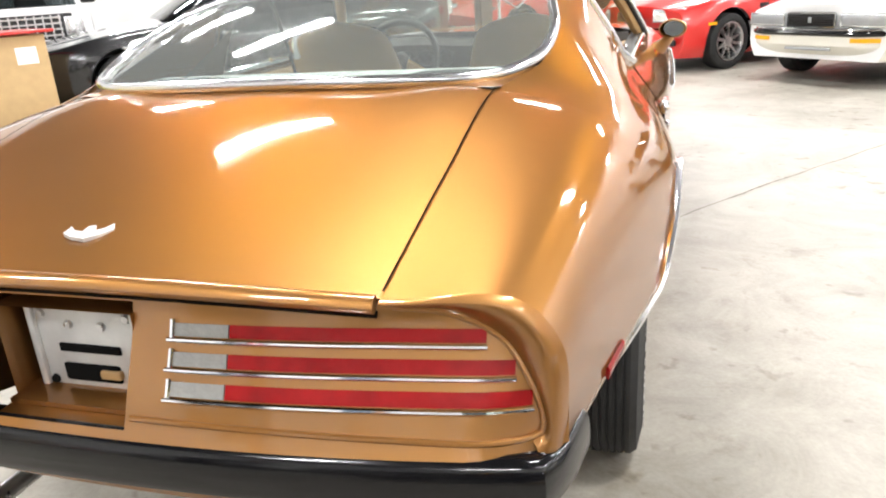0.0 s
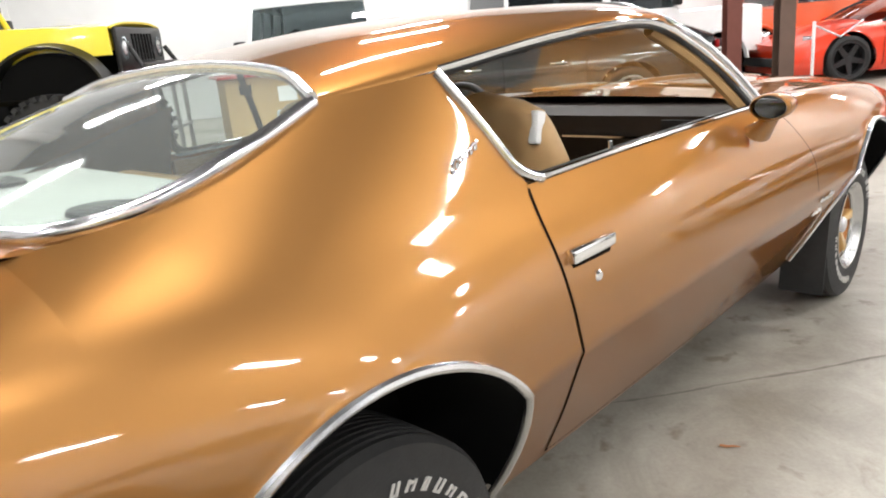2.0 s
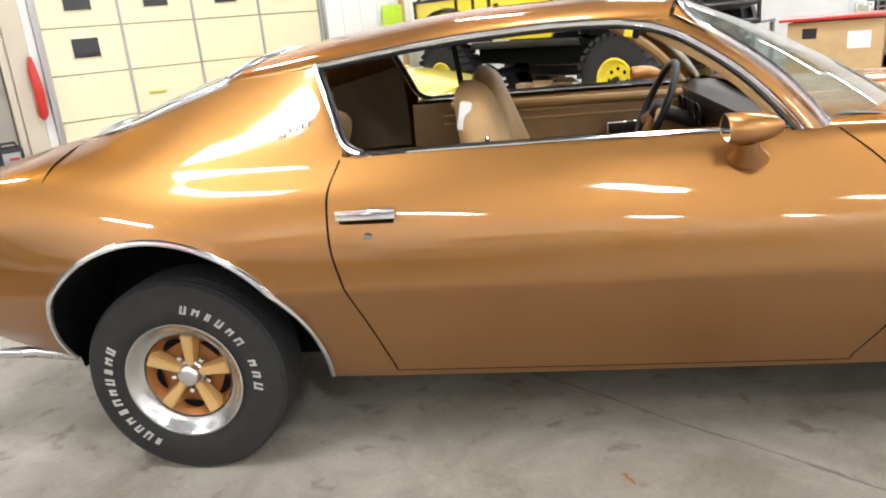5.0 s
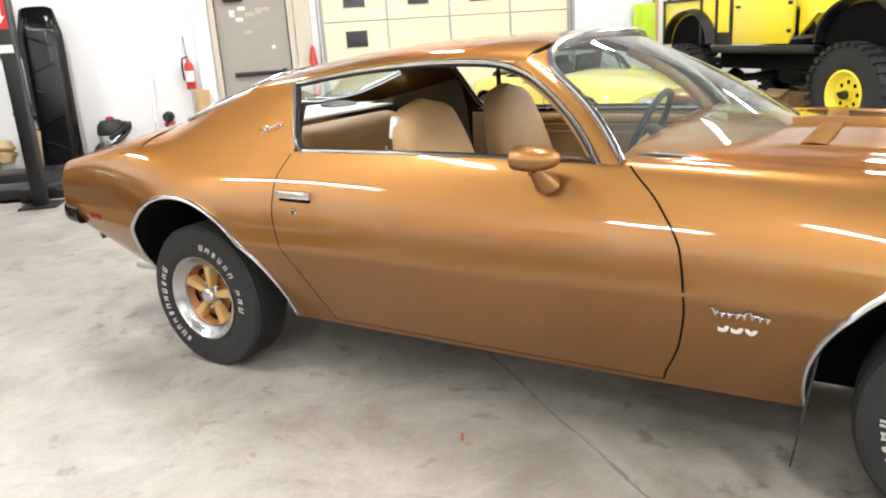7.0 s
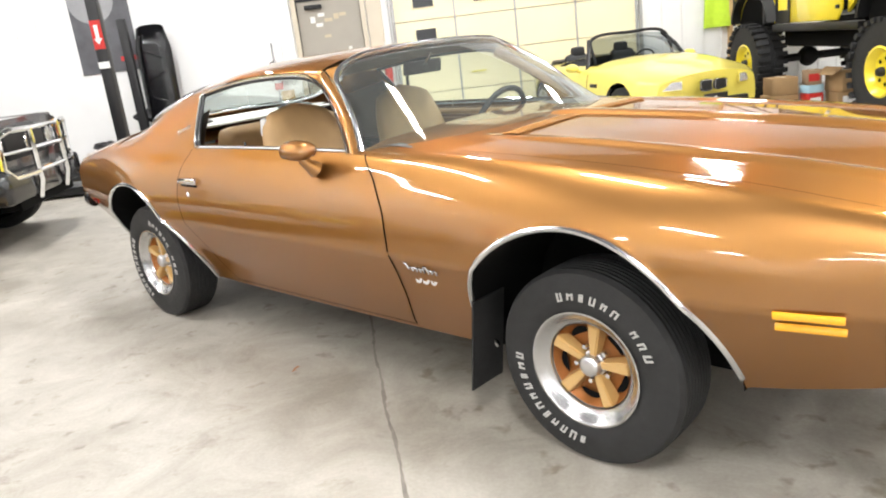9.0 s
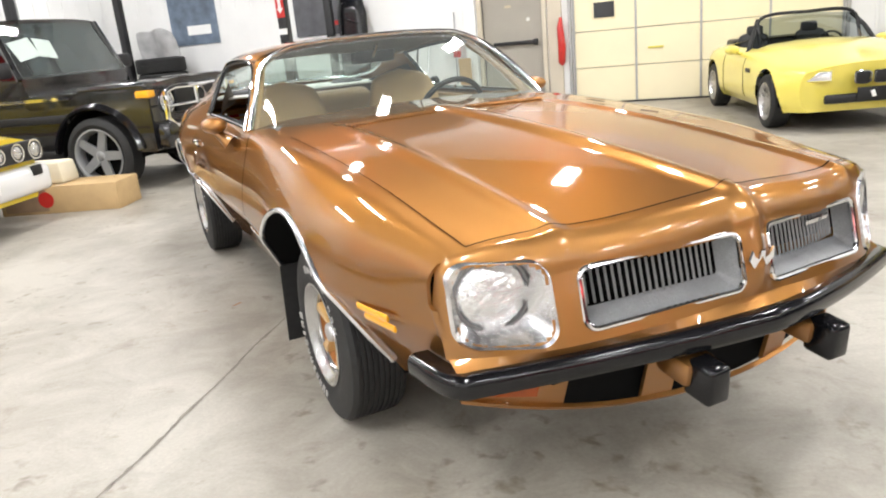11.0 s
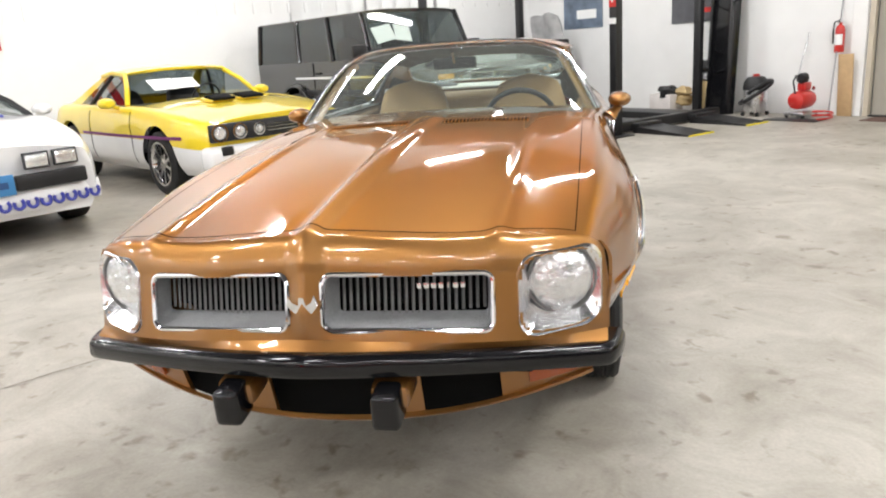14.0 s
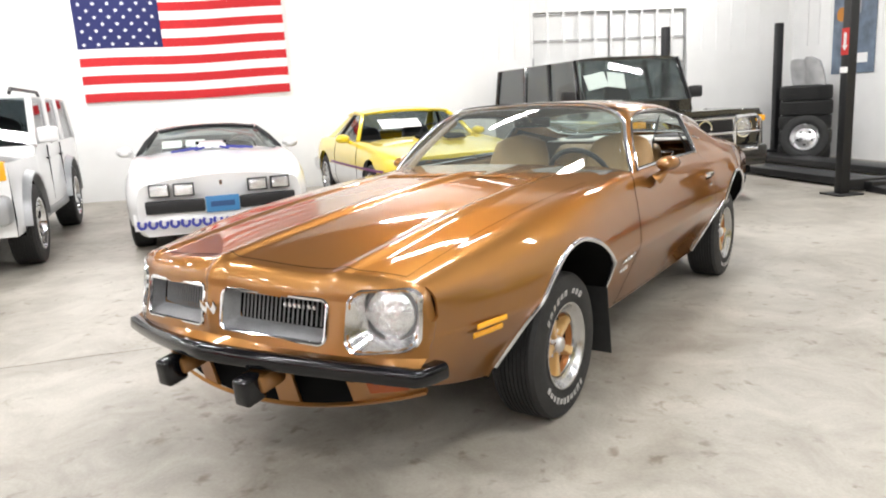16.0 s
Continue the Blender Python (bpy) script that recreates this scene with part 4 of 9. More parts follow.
for side in (1, -1):
    cx, cz, gw = side * (GX0 + GX1) / 2, 0.0, (GX1 - GX0) / 2

    def slot(px, pz):
        """From the grille's own unit frame to the nose."""
        x = cx + px * gw
        return x, grille_z(x, 0) + (grille_z(x, 1) - grille_z(x, 0)) * (pz + 1) / 2
    loop = [slot(x / gw, z / .064) for x, z in round_rect(gw + .004, .068, 0.024)]
    bm = B()
    tube(bm, [fascia(x, z) + Vector((0, 0.004, 0)) for x, z in loop], 0.0075, 8, closed=True)
    grille = part("grille", bm, CHROME, car, "recessed silver egg-slot grille with chrome edge")
    # deep silver surround that tapers to the black slats
    bm = B()
    inner = [slot((x + side * .003) / gw, (z + .010) / .064) for x, z in round_rect(gw - .017, .049, 0.010)]
    a = [bm.verts.new(fascia(x, z) - Vector((0, 0.002, 0))) for x, z in loop]
    b = [bm.verts.new(fascia(x, z) - Vector((0, 0.055, 0))) for x, z in inner]
    for i in range(len(a)):
        k = (i + 1) % len(a)
        bm.faces.new((a[i], a[k], b[k], b[i]))
    part("surround", bm, GRILLE_SILVER, grille, "fine-ribbed silver surround", angle=60)
    bm = B()
    bm.faces.new([bm.verts.new(fascia(x, z) - Vector((0, 0.105, 0))) for x, z in inner])
    part("backing", bm, DARK, grille)
    x0, x1 = min(x for x, z in inner), max(x for x, z in inner)
    for i in range(21):
        x = x0 + (x1 - x0) * (i + 0.5) / 21
        zt, zb = max(z for _, z in inner) - .005 * abs(x - cx), min(z for _, z in inner)
        a, b = fascia(x, zb + .006) - Vector((0, .062, 0)), fascia(x, zt - .008) - Vector((0, .062, 0))
        part("slat", tube(B(), [a, b], .0042, 4, flat=1.0), SLAT, grille)
    # headlamp in a squarish chrome bezel
    bm = B()
    outer = [(side * HX + x, .672 + z) for x, z in round_rect(0.107, 0.106, 0.050, 8)]
    mid = [(side * HX + x * .94, .672 + z * .94) for x, z in round_rect(0.107, 0.106, 0.050, 8)]
    cyl = [(side * HX + 0.090 * math.cos(t), HZ + 0.002 + 0.090 * math.sin(t)) for t in (math.atan2(z - HZ, x - side * HX) for x, z in outer)]
    ly = fascia(side * HX, HZ).y - 0.012
    rings = [[fascia(x, z) - Vector((0, .003, 0)) for x, z in outer], [fascia(x, z) + Vector((0, 0.009, 0)) for x, z in mid],
             [Vector((x, ly - 0.034 - .27 * (abs(x) - HX), z)) for x, z in cyl]]
    vs = [[bm.verts.new(p) for p in r] for r in rings]
    for q, w in zip(vs, vs[1:]):
        for i in range(len(q)):
            k = (i + 1) % len(q)
            bm.faces.new((q[i], q[k], w[k], w[i]))
    lampb = part("headlamp", bm, BEZEL, car, "round headlamp in a squared chrome bezel", angle=50)
    axis = Matrix.Translation((side * HX, ly - 0.036, HZ + 0.002)) @ pose(0, 0, 0, -90, 0, -side * 15)
    bm = B()
    lathe(bm, [(0.0, 0.030), (0.033, 0.0275), (0.06, 0.02), (0.078, 0.010), (0.087, 0.0)], 40, axis)
    part("lens", bm, LAMP_GLASS, lampb, "fluted headlamp glass")
    bm = B()
    lathe(bm, [(0.087, -0.004), (0.087, 0.008), (0.0925, 0.008), (0.0925, -0.004)], 40, axis)
    part("retaining_ring", bm, SLAT, lampb, "dull steel retaining ring")
    bm = B()
    box(bm, (side * HX, ly - 0.10, HZ), (0.17, 0.01, 0.19))
    part("bucket", bm, DARK, lampb)

# cheeks that carry the fender round into the nose
for side in (1, -1):
    rim = [p for p in HERO_GRID[-1] if p.x > .66 and .47 < p.z < .775]
    bm = B()

    def cheek(i, j):
        p = rim[i]
        x = min(.745, max(.70, p.x))
        e = fascia(x, max(p.z, fold_z(x)))
        e = Vector((e.x, e.y, p.z))
        t = j / 5
        q = p.lerp(e, t) + Vector((.010 * math.sin(math.pi * t), 0, 0))
        return flip(q, side)
    sheet(bm, cheek, list(range(len(rim))), list(range(6)))
    part("nose_cheek", bm, BRONZE, car)

# winged badge on the prow and block lettering on one grille
bm = B()
wing = [(0, -.030), (.012, -.022), (.024, -.016), (.040, .004), (.034, .030), (.024, .012), (.010, .004), (.006, .026), (-.006, .026), (-.010, .004),
        (-.024, .012), (-.034, .030), (-.040, .004), (-.024, -.016), (-.012, -.022)]
prism(bm, wing, 0, 0.006, Matrix.Translation((0, fascia(0, .69).y - .004, .69)) @ pose(0, 0, 0, 80, 0, 0))
part("badge", bm, CHROME, car, "small chrome winged badge")
for i, w in enumerate((.011, .014, .013, .012, .004, .014, .012)):
    x = -(0.275 + 0.0178 * i)
    part("letter_bar", box(B(), (x, fascia(x, .70).y - 0.044, .712 - .001 * i), (w, .006, .015), bevel=.001), CHROME, car)

# bumper: a black V-shaped bar that wraps the corners
def bumper_y(x):
    return 2.605 - 0.25 * (abs(x) / 0.77) ** 1.35


def bumper_z(x):
    return 0.557 - 0.062 * (min(abs(x), .77) / 0.77) ** 1.25


bump = []
for i in range(61):
    x = -0.742 + 1.484 * i / 60
    bump.append(Vector((x, bumper_y(x), bumper_z(x))))
ends = [Vector((0.762, 2.335, .495)), Vector((0.774, 2.295, .495)), Vector((0.782, 2.24, .495)), Vector((0.788, 2.16, .495))]
path = mirror_pts(ends[:3])[::-1] + bump + ends


def bar(bm, pts, prof):
    """Sweeps a profile of (out, up) along points in the plan, out to the right of the way."""
    rings = []
    for i, p in enumerate(pts):
        a, b = pts[max(i - 1, 0)], pts[min(i + 1, len(pts) - 1)]
        d = (b - a).normalized()
        o = Vector((-d.y, d.x, 0)).normalized()
        rings.append([bm.verts.new(p + o * q + Vector((0, 0, h))) for q, h in prof])
    m = len(prof)
    for q, w in zip(rings, rings[1:]):
        for j in range(m):
            k = (j + 1) % m
            bm.faces.new((q[j], q[k], w[k], w[j]))
    bm.faces.new(rings[0][::-1])
    bm.faces.new(rings[-1])
    return bm


BAR = [(-.055, .030), (-.016, .035), (-.004, .031), (.004, .020), (.006, .004), (.006, -.020), (-.002, -.034), (-.02, -.040), (-.055, -.038)]
part("front_bumper", bar(B(), path, [(q, h * .84) for q, h in BAR]), BLACK_GLOSS, car, "black rubber-faced front bumper bar")
bm = B()
sheet(bm, lambda x, v: fascia_v(x, 0.0).lerp(Vector((x, bumper_y(x) - .03, bumper_z(x) + .022)), v), [-.74 + 1.48 * i / 50 for i in range(51)], [i / 4 for i in range(5)])
part("bumper_filler", bm, BRONZE, car)
for side in (1, -1):
    g = B()
    box(g, (side * 0.205, 2.572, 0.448), (0.074, 0.09, 0.10), turn=(-8, 0, 0), bevel=0.016, taper=0.92, seg=3)
    part("bumper_guard", g, BLACK_GLOSS, car, "black rubber bumper guard")
    g = B()
    box(g, (side * 0.205, 2.50, 0.465), (0.10, 0.12, 0.07), turn=(-8, 0, 0), bevel=0.02)
    part("guard_bracket", g, BRONZE, car)


def valance(x, v):
    low = 0.325 + 0.08 * (abs(x) / 0.68) ** 2.3
    top = bumper_z(x) - .030
    z = low + (top - low) * v
    return Vector((x, 2.415 + 0.05 * v - 0.17 * (abs(x) / 0.70) ** 2.0 + (.012 if v < .02 else 0), z))


hole = lambda x, v: .05 < v < .92 and (abs(x) < .165 or .255 < abs(x) < .46)  # noqa: E731
bm = B()
sheet(bm, valance, sorted(set([round(-0.70 + 1.40 * i / 70, 4) for i in range(71)] + [s * v for s in (1, -1) for v in (.165, .255, .46)])), [0, .05] + [.09 + .083 * i for i in range(10)] + [.92, 1.0], hole, 0.012)
part("front_valance", bm, BRONZE, car, "bronze lower nose panel with black air openings")
bm = B()
sheet(bm, lambda x, v: Vector((x, valance(x, .5).y - .055, valance(x, 0).z - .012 + (.50 - valance(x, 0).z) * v)), [-.52 + 1.04 * i / 24 for i in range(25)], [0, .5, 1], None, .006)
part("air_intake", bm, DARK, car)
part("bumper_shelf", box(B(), (0, 2.36, 0.492), (1.1, 0.16, 0.02)), DARK, car)
for side in (1, -1):
    bm = B()
    sheet(bm, lambda u, v: valance(side * (0.535 + 0.125 * u), 0.30 + 0.40 * v) + Vector((0, 0.012, 0)), [i / 8 for i in range(9)], [i / 3 for i in range(4)], None, 0.012)
    part("turn_signal", bm, AMBER_DARK, car, "dark amber turn-signal lens")
    for k in (0, 1):
        bm = B()
        z = 0.597 - 0.034 * k
        pts = [flank(1.925 + 0.15 * i / 8, z, 0.004, side) for i in range(9)]
        tube(bm, pts, 0.0105, 8, flat=0.35)
        part("side_marker", bm, AMBER, car, "amber side-marker bar")

# ---- tail ----
tail_in = smooth((0.0, 0.10, 0.22, 0.8, 0.93, 1.0), (-0.052, -0.040, -0.028, 0.028, 0.024, 0.004))


def tail_v(x, v):
    z = 0.640 + (tail_top(x) - 0.640) * v
    edge = min(1.0, max(0.0, (abs(x) - 0.60) / 0.125))
    return Vector((x, tail_y(x) + tail_in(v) * (1 - edge ** 2), z))


def tail(x, z):
    return tail_v(x, min(1.0, max(0.0, (z - 0.640) / (tail_top(x) - 0.640))))


xt = sorted(set([round(-0.725 + 1.45 * i / 70, 4) for i in range(71)] + [-.12, .12]))
bm = B()
sheet(bm, tail_v, xt, [i / 30 for i in range(31)], lambda x, v: abs(x) < .12 and .06 < v < .80)
part("tail_panel", bm, BRONZE, car)
for side in (1, -1):
    for end, way, z0, z1, nm in ((0, .035, .58, .83, "tail_corner"), (-1, -.05, .42, .60, "nose_corner")):
        bm = B()
        rim = [p for p in HERO_GRID[end] if p.x > .56 and z0 < p.z < z1]
        sheet(bm, lambda i, j: Vector((side * (rim[i].x - (.0, .012, .07)[j]), rim[i].y + way * (0, .25, 1)[j], rim[i].z + (.70 - rim[i].z) * (0, .02, .1)[j])), list(range(len(rim))), [0, 1, 2])
        part(nm, bm, BRONZE, car)
outline = [tail_v(.725, i / 20) for i in range(21)] + [tail_v(.725 - .165 * i / 20, 1) for i in range(1, 21)]
for side in (1, -1):
    bm = B()
    rim = [p for p in HERO_GRID[0] if p.x > .56 and .58 < p.z < .83]
    ends = [min(outline, key=lambda q: (q - p).length) + Vector((-.006, .004, 0)) for p in rim]
    sheet(bm, lambda i, j: Matrix.Diagonal((side, 1, 1)) @ rim[i].lerp(ends[i], j), list(range(len(rim))), [0, .5, 1])
    part("tail_seam", bm, BRONZE, car)
bm = B()
a = [bm.verts.new((x, y, z)) for y in (-2.415, -2.335) for x, z in ((-.122, .650), (.122, .650), (.122, .806), (-.122, .806))]
for f in ((4, 5, 6, 7), (1, 2, 6, 5), (2, 3, 7, 6), (3, 0, 4, 7)):
    bm.faces.new([a[i] for i in f])
part("plate_recess", bm, BRONZE, car, "bronze number-plate recess")
part("plate_recess_floor", box(B(), (0, -2.38, 0.652), (0.243, 0.10, 0.008)), BRONZE, car)
ZINC = mat("scuffed_zinc_plate", (0.62, 0.62, 0.61), 0.4, 0.35, vary=0.18, scale=26, rough_vary=0.1, bump=.08, bump_scale=60)
plate = part("plate_bracket", box(B(), (0, -2.372, 0.727), (0.212, 0.006, 0.150), bevel=0.004), ZINC, car, "bare steel number-plate bracket, no plate")
part("top_fold", box(B(), (0, -2.380, 0.798), (0.200, 0.018, 0.008), bevel=0.003), ZINC, plate)
for x in (-.095, .095):
    part("side_fold", box(B(), (x, -2.379, 0.727), (0.012, 0.010, 0.145), bevel=0.003), ZINC, plate)
part("slot", box(B(), (0.0, -2.3755, 0.722), (0.112, 0.006, 0.014), bevel=.002), DARK, plate)
part("slot", box(B(), (-0.005, -2.3755, 0.680), (0.104, 0.006, 0.030), bevel=.004), DARK, plate)
part("bulb_holder", box(B(), (0.032, -2.378, 0.681), (0.038, 0.012, 0.015), bevel=.004), TAN, plate)
for x, z in ((-.078, .778), (.078, .778), (-.080, .664), (.080, .664), (-.03, .762), (.03, .762)):
    bm = B()
    lathe(bm, [(0, .006), (.006, .005), (.008, 0)], 10, Matrix.Translation((x, -2.375, z)) @ pose(0, 0, 0, 90, 0, 0))
    part("screw", bm, STEEL if z > .7 else DARK, plate)
LX0, LX1 = 0.188, 0.682
for side in (1, -1):
    lamp = None
    for k in range(3):
        z0 = 0.705 + 0.0375 * k
        outer = LX1 - 0.014 * k - 0.008 * k * k
        for a, b, mt, nm in ((LX0, 0.272, CLEAR_LENS, "reversing_lens"), (0.274, outer, RED_LENS, "red_lens")):
            bm = B()
            sheet(bm, lambda u, v: tail(side * (a + (b - a) * u), z0 + (0.0185 - .0008 * k) * v) - Vector((0, 0.005, 0)), [i / 14 for i in range(15)], [0, .5, 1], None, 0.01)
            if lamp is None:
                lamp = part("tail_lamp", bm, mt, car, "three-slot red and clear tail lamp with chrome strips")
            else:
                part(nm, bm, mt, lamp)
        bm = B()
        tube(bm, [tail(side * (LX0 - .006 + (outer - LX0 + .008) * i / 16), z0 - 0.004) - Vector((0, 0.007, 0)) for i in range(17)], 0.0038, 8)
        part("chrome_strip", bm, CHROME, lamp)
        bm = B()
        tube(bm, [tail(side * LX0, z0 - 0.003) - Vector((0, .006, 0)), tail(side * LX0, z0 + 0.022) - Vector((0, .006, 0))], 0.0035, 6)
        part("chrome_end", bm, CHROME, lamp)
    bm = B()
    loop = through_points([(.13, 0, .672), (.30, 0, .670), (.50, 0, .666), (.66, 0, .663), (.694, 0, .668), (.692, 0, .70), (.672, 0, .745), (.640, 0, .786), (.57, 0, .816), (.50, 0, .824)], 60)
    tube(bm, [tail(side * q.x, q.z) - Vector((0, .002, 0)) for q in loop], .0045, 8)
    part("lamp_edge", bm, BRONZE, lamp, "raised bronze lip round the lamp panel")
    # rounded cap from the quarter's end in to the lamp panel
    rim = through_points([p for p in HERO_GRID[0] if p.x > .49 and p.z > .60], 40)
    lip = through_points([tail(q.x, q.z) for q in loop if q.x > .49 and (q.z > .70 or q.x > .68)], 40)

    def cap(i, j):
        t = j / 8
        return flip(rim[i].lerp(lip[i], t) + Vector((0, -.022 * math.sin(math.pi * t ** .8), .004 * math.sin(math.pi * t))), side)
    bm = B()
    sheet(bm, cap, list(range(41)), list(range(9)))
    part("quarter_cap", bm, BRONZE, car)
rear = [Vector((x, tail_y(x) - 0.055, 0.607)) for x in (0.70 - 1.40 * i / 50 for i in range(51))]
wrap = [Vector((.716, -2.395, .604)), Vector((.728, -2.35, .60)), Vector((.738, -2.27, .596))]
part("rear_bumper", bar(B(), wrap[::-1] + rear + mirror_pts(wrap), [(q, h * 1.15) for q, h in BAR]), BLACK_GLOSS, car, "black rubber-faced rear bumper bar")
bm = B()
sheet(bm, lambda x, z: Vector((x, tail_y(x) + 0.0 + 0.10 * (0.60 - z) / 0.2, z)), [-.61 + 1.22 * i / 30 for i in range(31)], [.44 + .17 * i / 6 for i in range(7)], None, .008)
part("rear_valance", bm, BRONZE, car)
for side in (1, -1):
    bm = B()
    tube(bm, [flank(-2.13 + .10 * i / 6, .612, .002, side) for i in range(7)], 0.012, 8, flat=.35)
    part("rear_side_marker", bm, RED_LENS, car)
# rolled rear edge of the lid, with the dark joint under it
edge = [Vector((x, tail_y(x) - .006, tail_top(x) - .006)) for x in (-.49 + .98 * i / 40 for i in range(41))]
part("lid_lip", tube(B(), edge, .0125, 10, flat=1.2), BRONZE, lid)
part("lid_joint", tube(B(), [p + Vector((0, .004, -.0155)) for p in edge], .005, 6), GAP, lid)
part("plate_shelf", sheet_part(lambda x, v: Vector((x, -2.335 - .145 * v, .656 - .014 * v)), [-.124, 0, .124], [0, .5, 1]), BRONZE, car)
BADGE = mat("bright_badge_metal", (0.72, 0.72, 0.73), 0.32, 0.4, vary=0.1, scale=60)
# small emblem on the lid
bm = B()
em = HERO_GRID[4][-1]
prism(bm, [(x * .95, y * .8) for x, y in wing], 0, 0.006, Matrix.Translation((0, -2.325, HERO_ROWS[8](-2.325)[1] + .004)) @ pose(0, 0, 0, 8, 0, 20))
part("lid_badge", bm, BADGE, car, "small chrome winged lid badge")
# script on the sail panels and on the fenders, as plain strokes
for side in (1, -1):
    bm = B()
    pts = []
    for k in range(49):
        t = k / 48
        pts.append(Vector(((.706 - .02 * t) * side, -1.01 + .105 * t + .006 * math.sin(t * 38), 1.006 + .032 * t + (.010 - .005 * t) * math.sin(t * 38 + 1.2) * (1 + .5 * math.sin(t * 9)))))
    tube(bm, pts, .0028, 6)
    part("script_badge", bm, CHROME, car, "small chrome script badge")
    bm = B()
    pts = []
    for k in range(61):
        t = k / 60
        pts.append(flank(.715 + .15 * t + .004 * math.sin(t * 50), .568 + .009 * math.sin(t * 50 + 1) + (.012 if t < .10 or .6 < t < .66 else 0), .004, side))
    tube(bm, pts, .0036, 6)
    part("script_badge", bm, CHROME, car, "small chrome script badge")
digits = bpy.data.curves.new("digits", "FONT")
digits.body = "350"
digits.size, digits.extrude, digits.offset, digits.align_x = 0.070, 0.003, 0.0022, "CENTER"
holder = bpy.data.objects.new("digits", digits)
scene.collection.objects.link(holder)
bpy.context.view_layer.update()
num = bpy.data.meshes.new_from_object(holder.evaluated_get(bpy.context.evaluated_depsgraph_get()))
bpy.data.objects.remove(holder)
num.materials.append(CHROME)
for side in (1, -1):
    ob = new("engine_size_badge", num)
    ob.parent = car
    p = flank(.78, .512, .004, side)
    ob.matrix_local = Matrix.Translation(p) @ pose(0, 0, 0, 90, 0, 90 * side)

# ---- wheels ----
WHEEL_R = 0.335


def build_tyre(bm, r, w, rim, lug=0, seg=72):
    """A tyre round the z axis, its outer face towards +z, centred on z = 0."""
    h = w / 2
    prof = [(rim, -h * .82), (rim + .012, -h * .95), (rim + (r - rim) * .45, -h * 1.06), (r * .955, -h * .93), (r * .985, -h * .80)]
    for k in range(9):
        z = -h * .72 + 1.44 * h * k / 8
        prof += [(r * (.998 - .012 * (abs(z) / h) ** 2), z - h * .055), (r * (.998 - .012 * (abs(z) / h) ** 2), z + h * .055)]
        if k < 8:
            prof += [(r * .978, z + h * .065), (r * .978, z + h * .115)]
    prof += [(r * .985, h * .80), (r * .955, h * .93), (rim + (r - rim) * .45, h * 1.06), (rim + .012, h * .95), (rim, h * .82)]
    return lathe(bm, prof, seg)


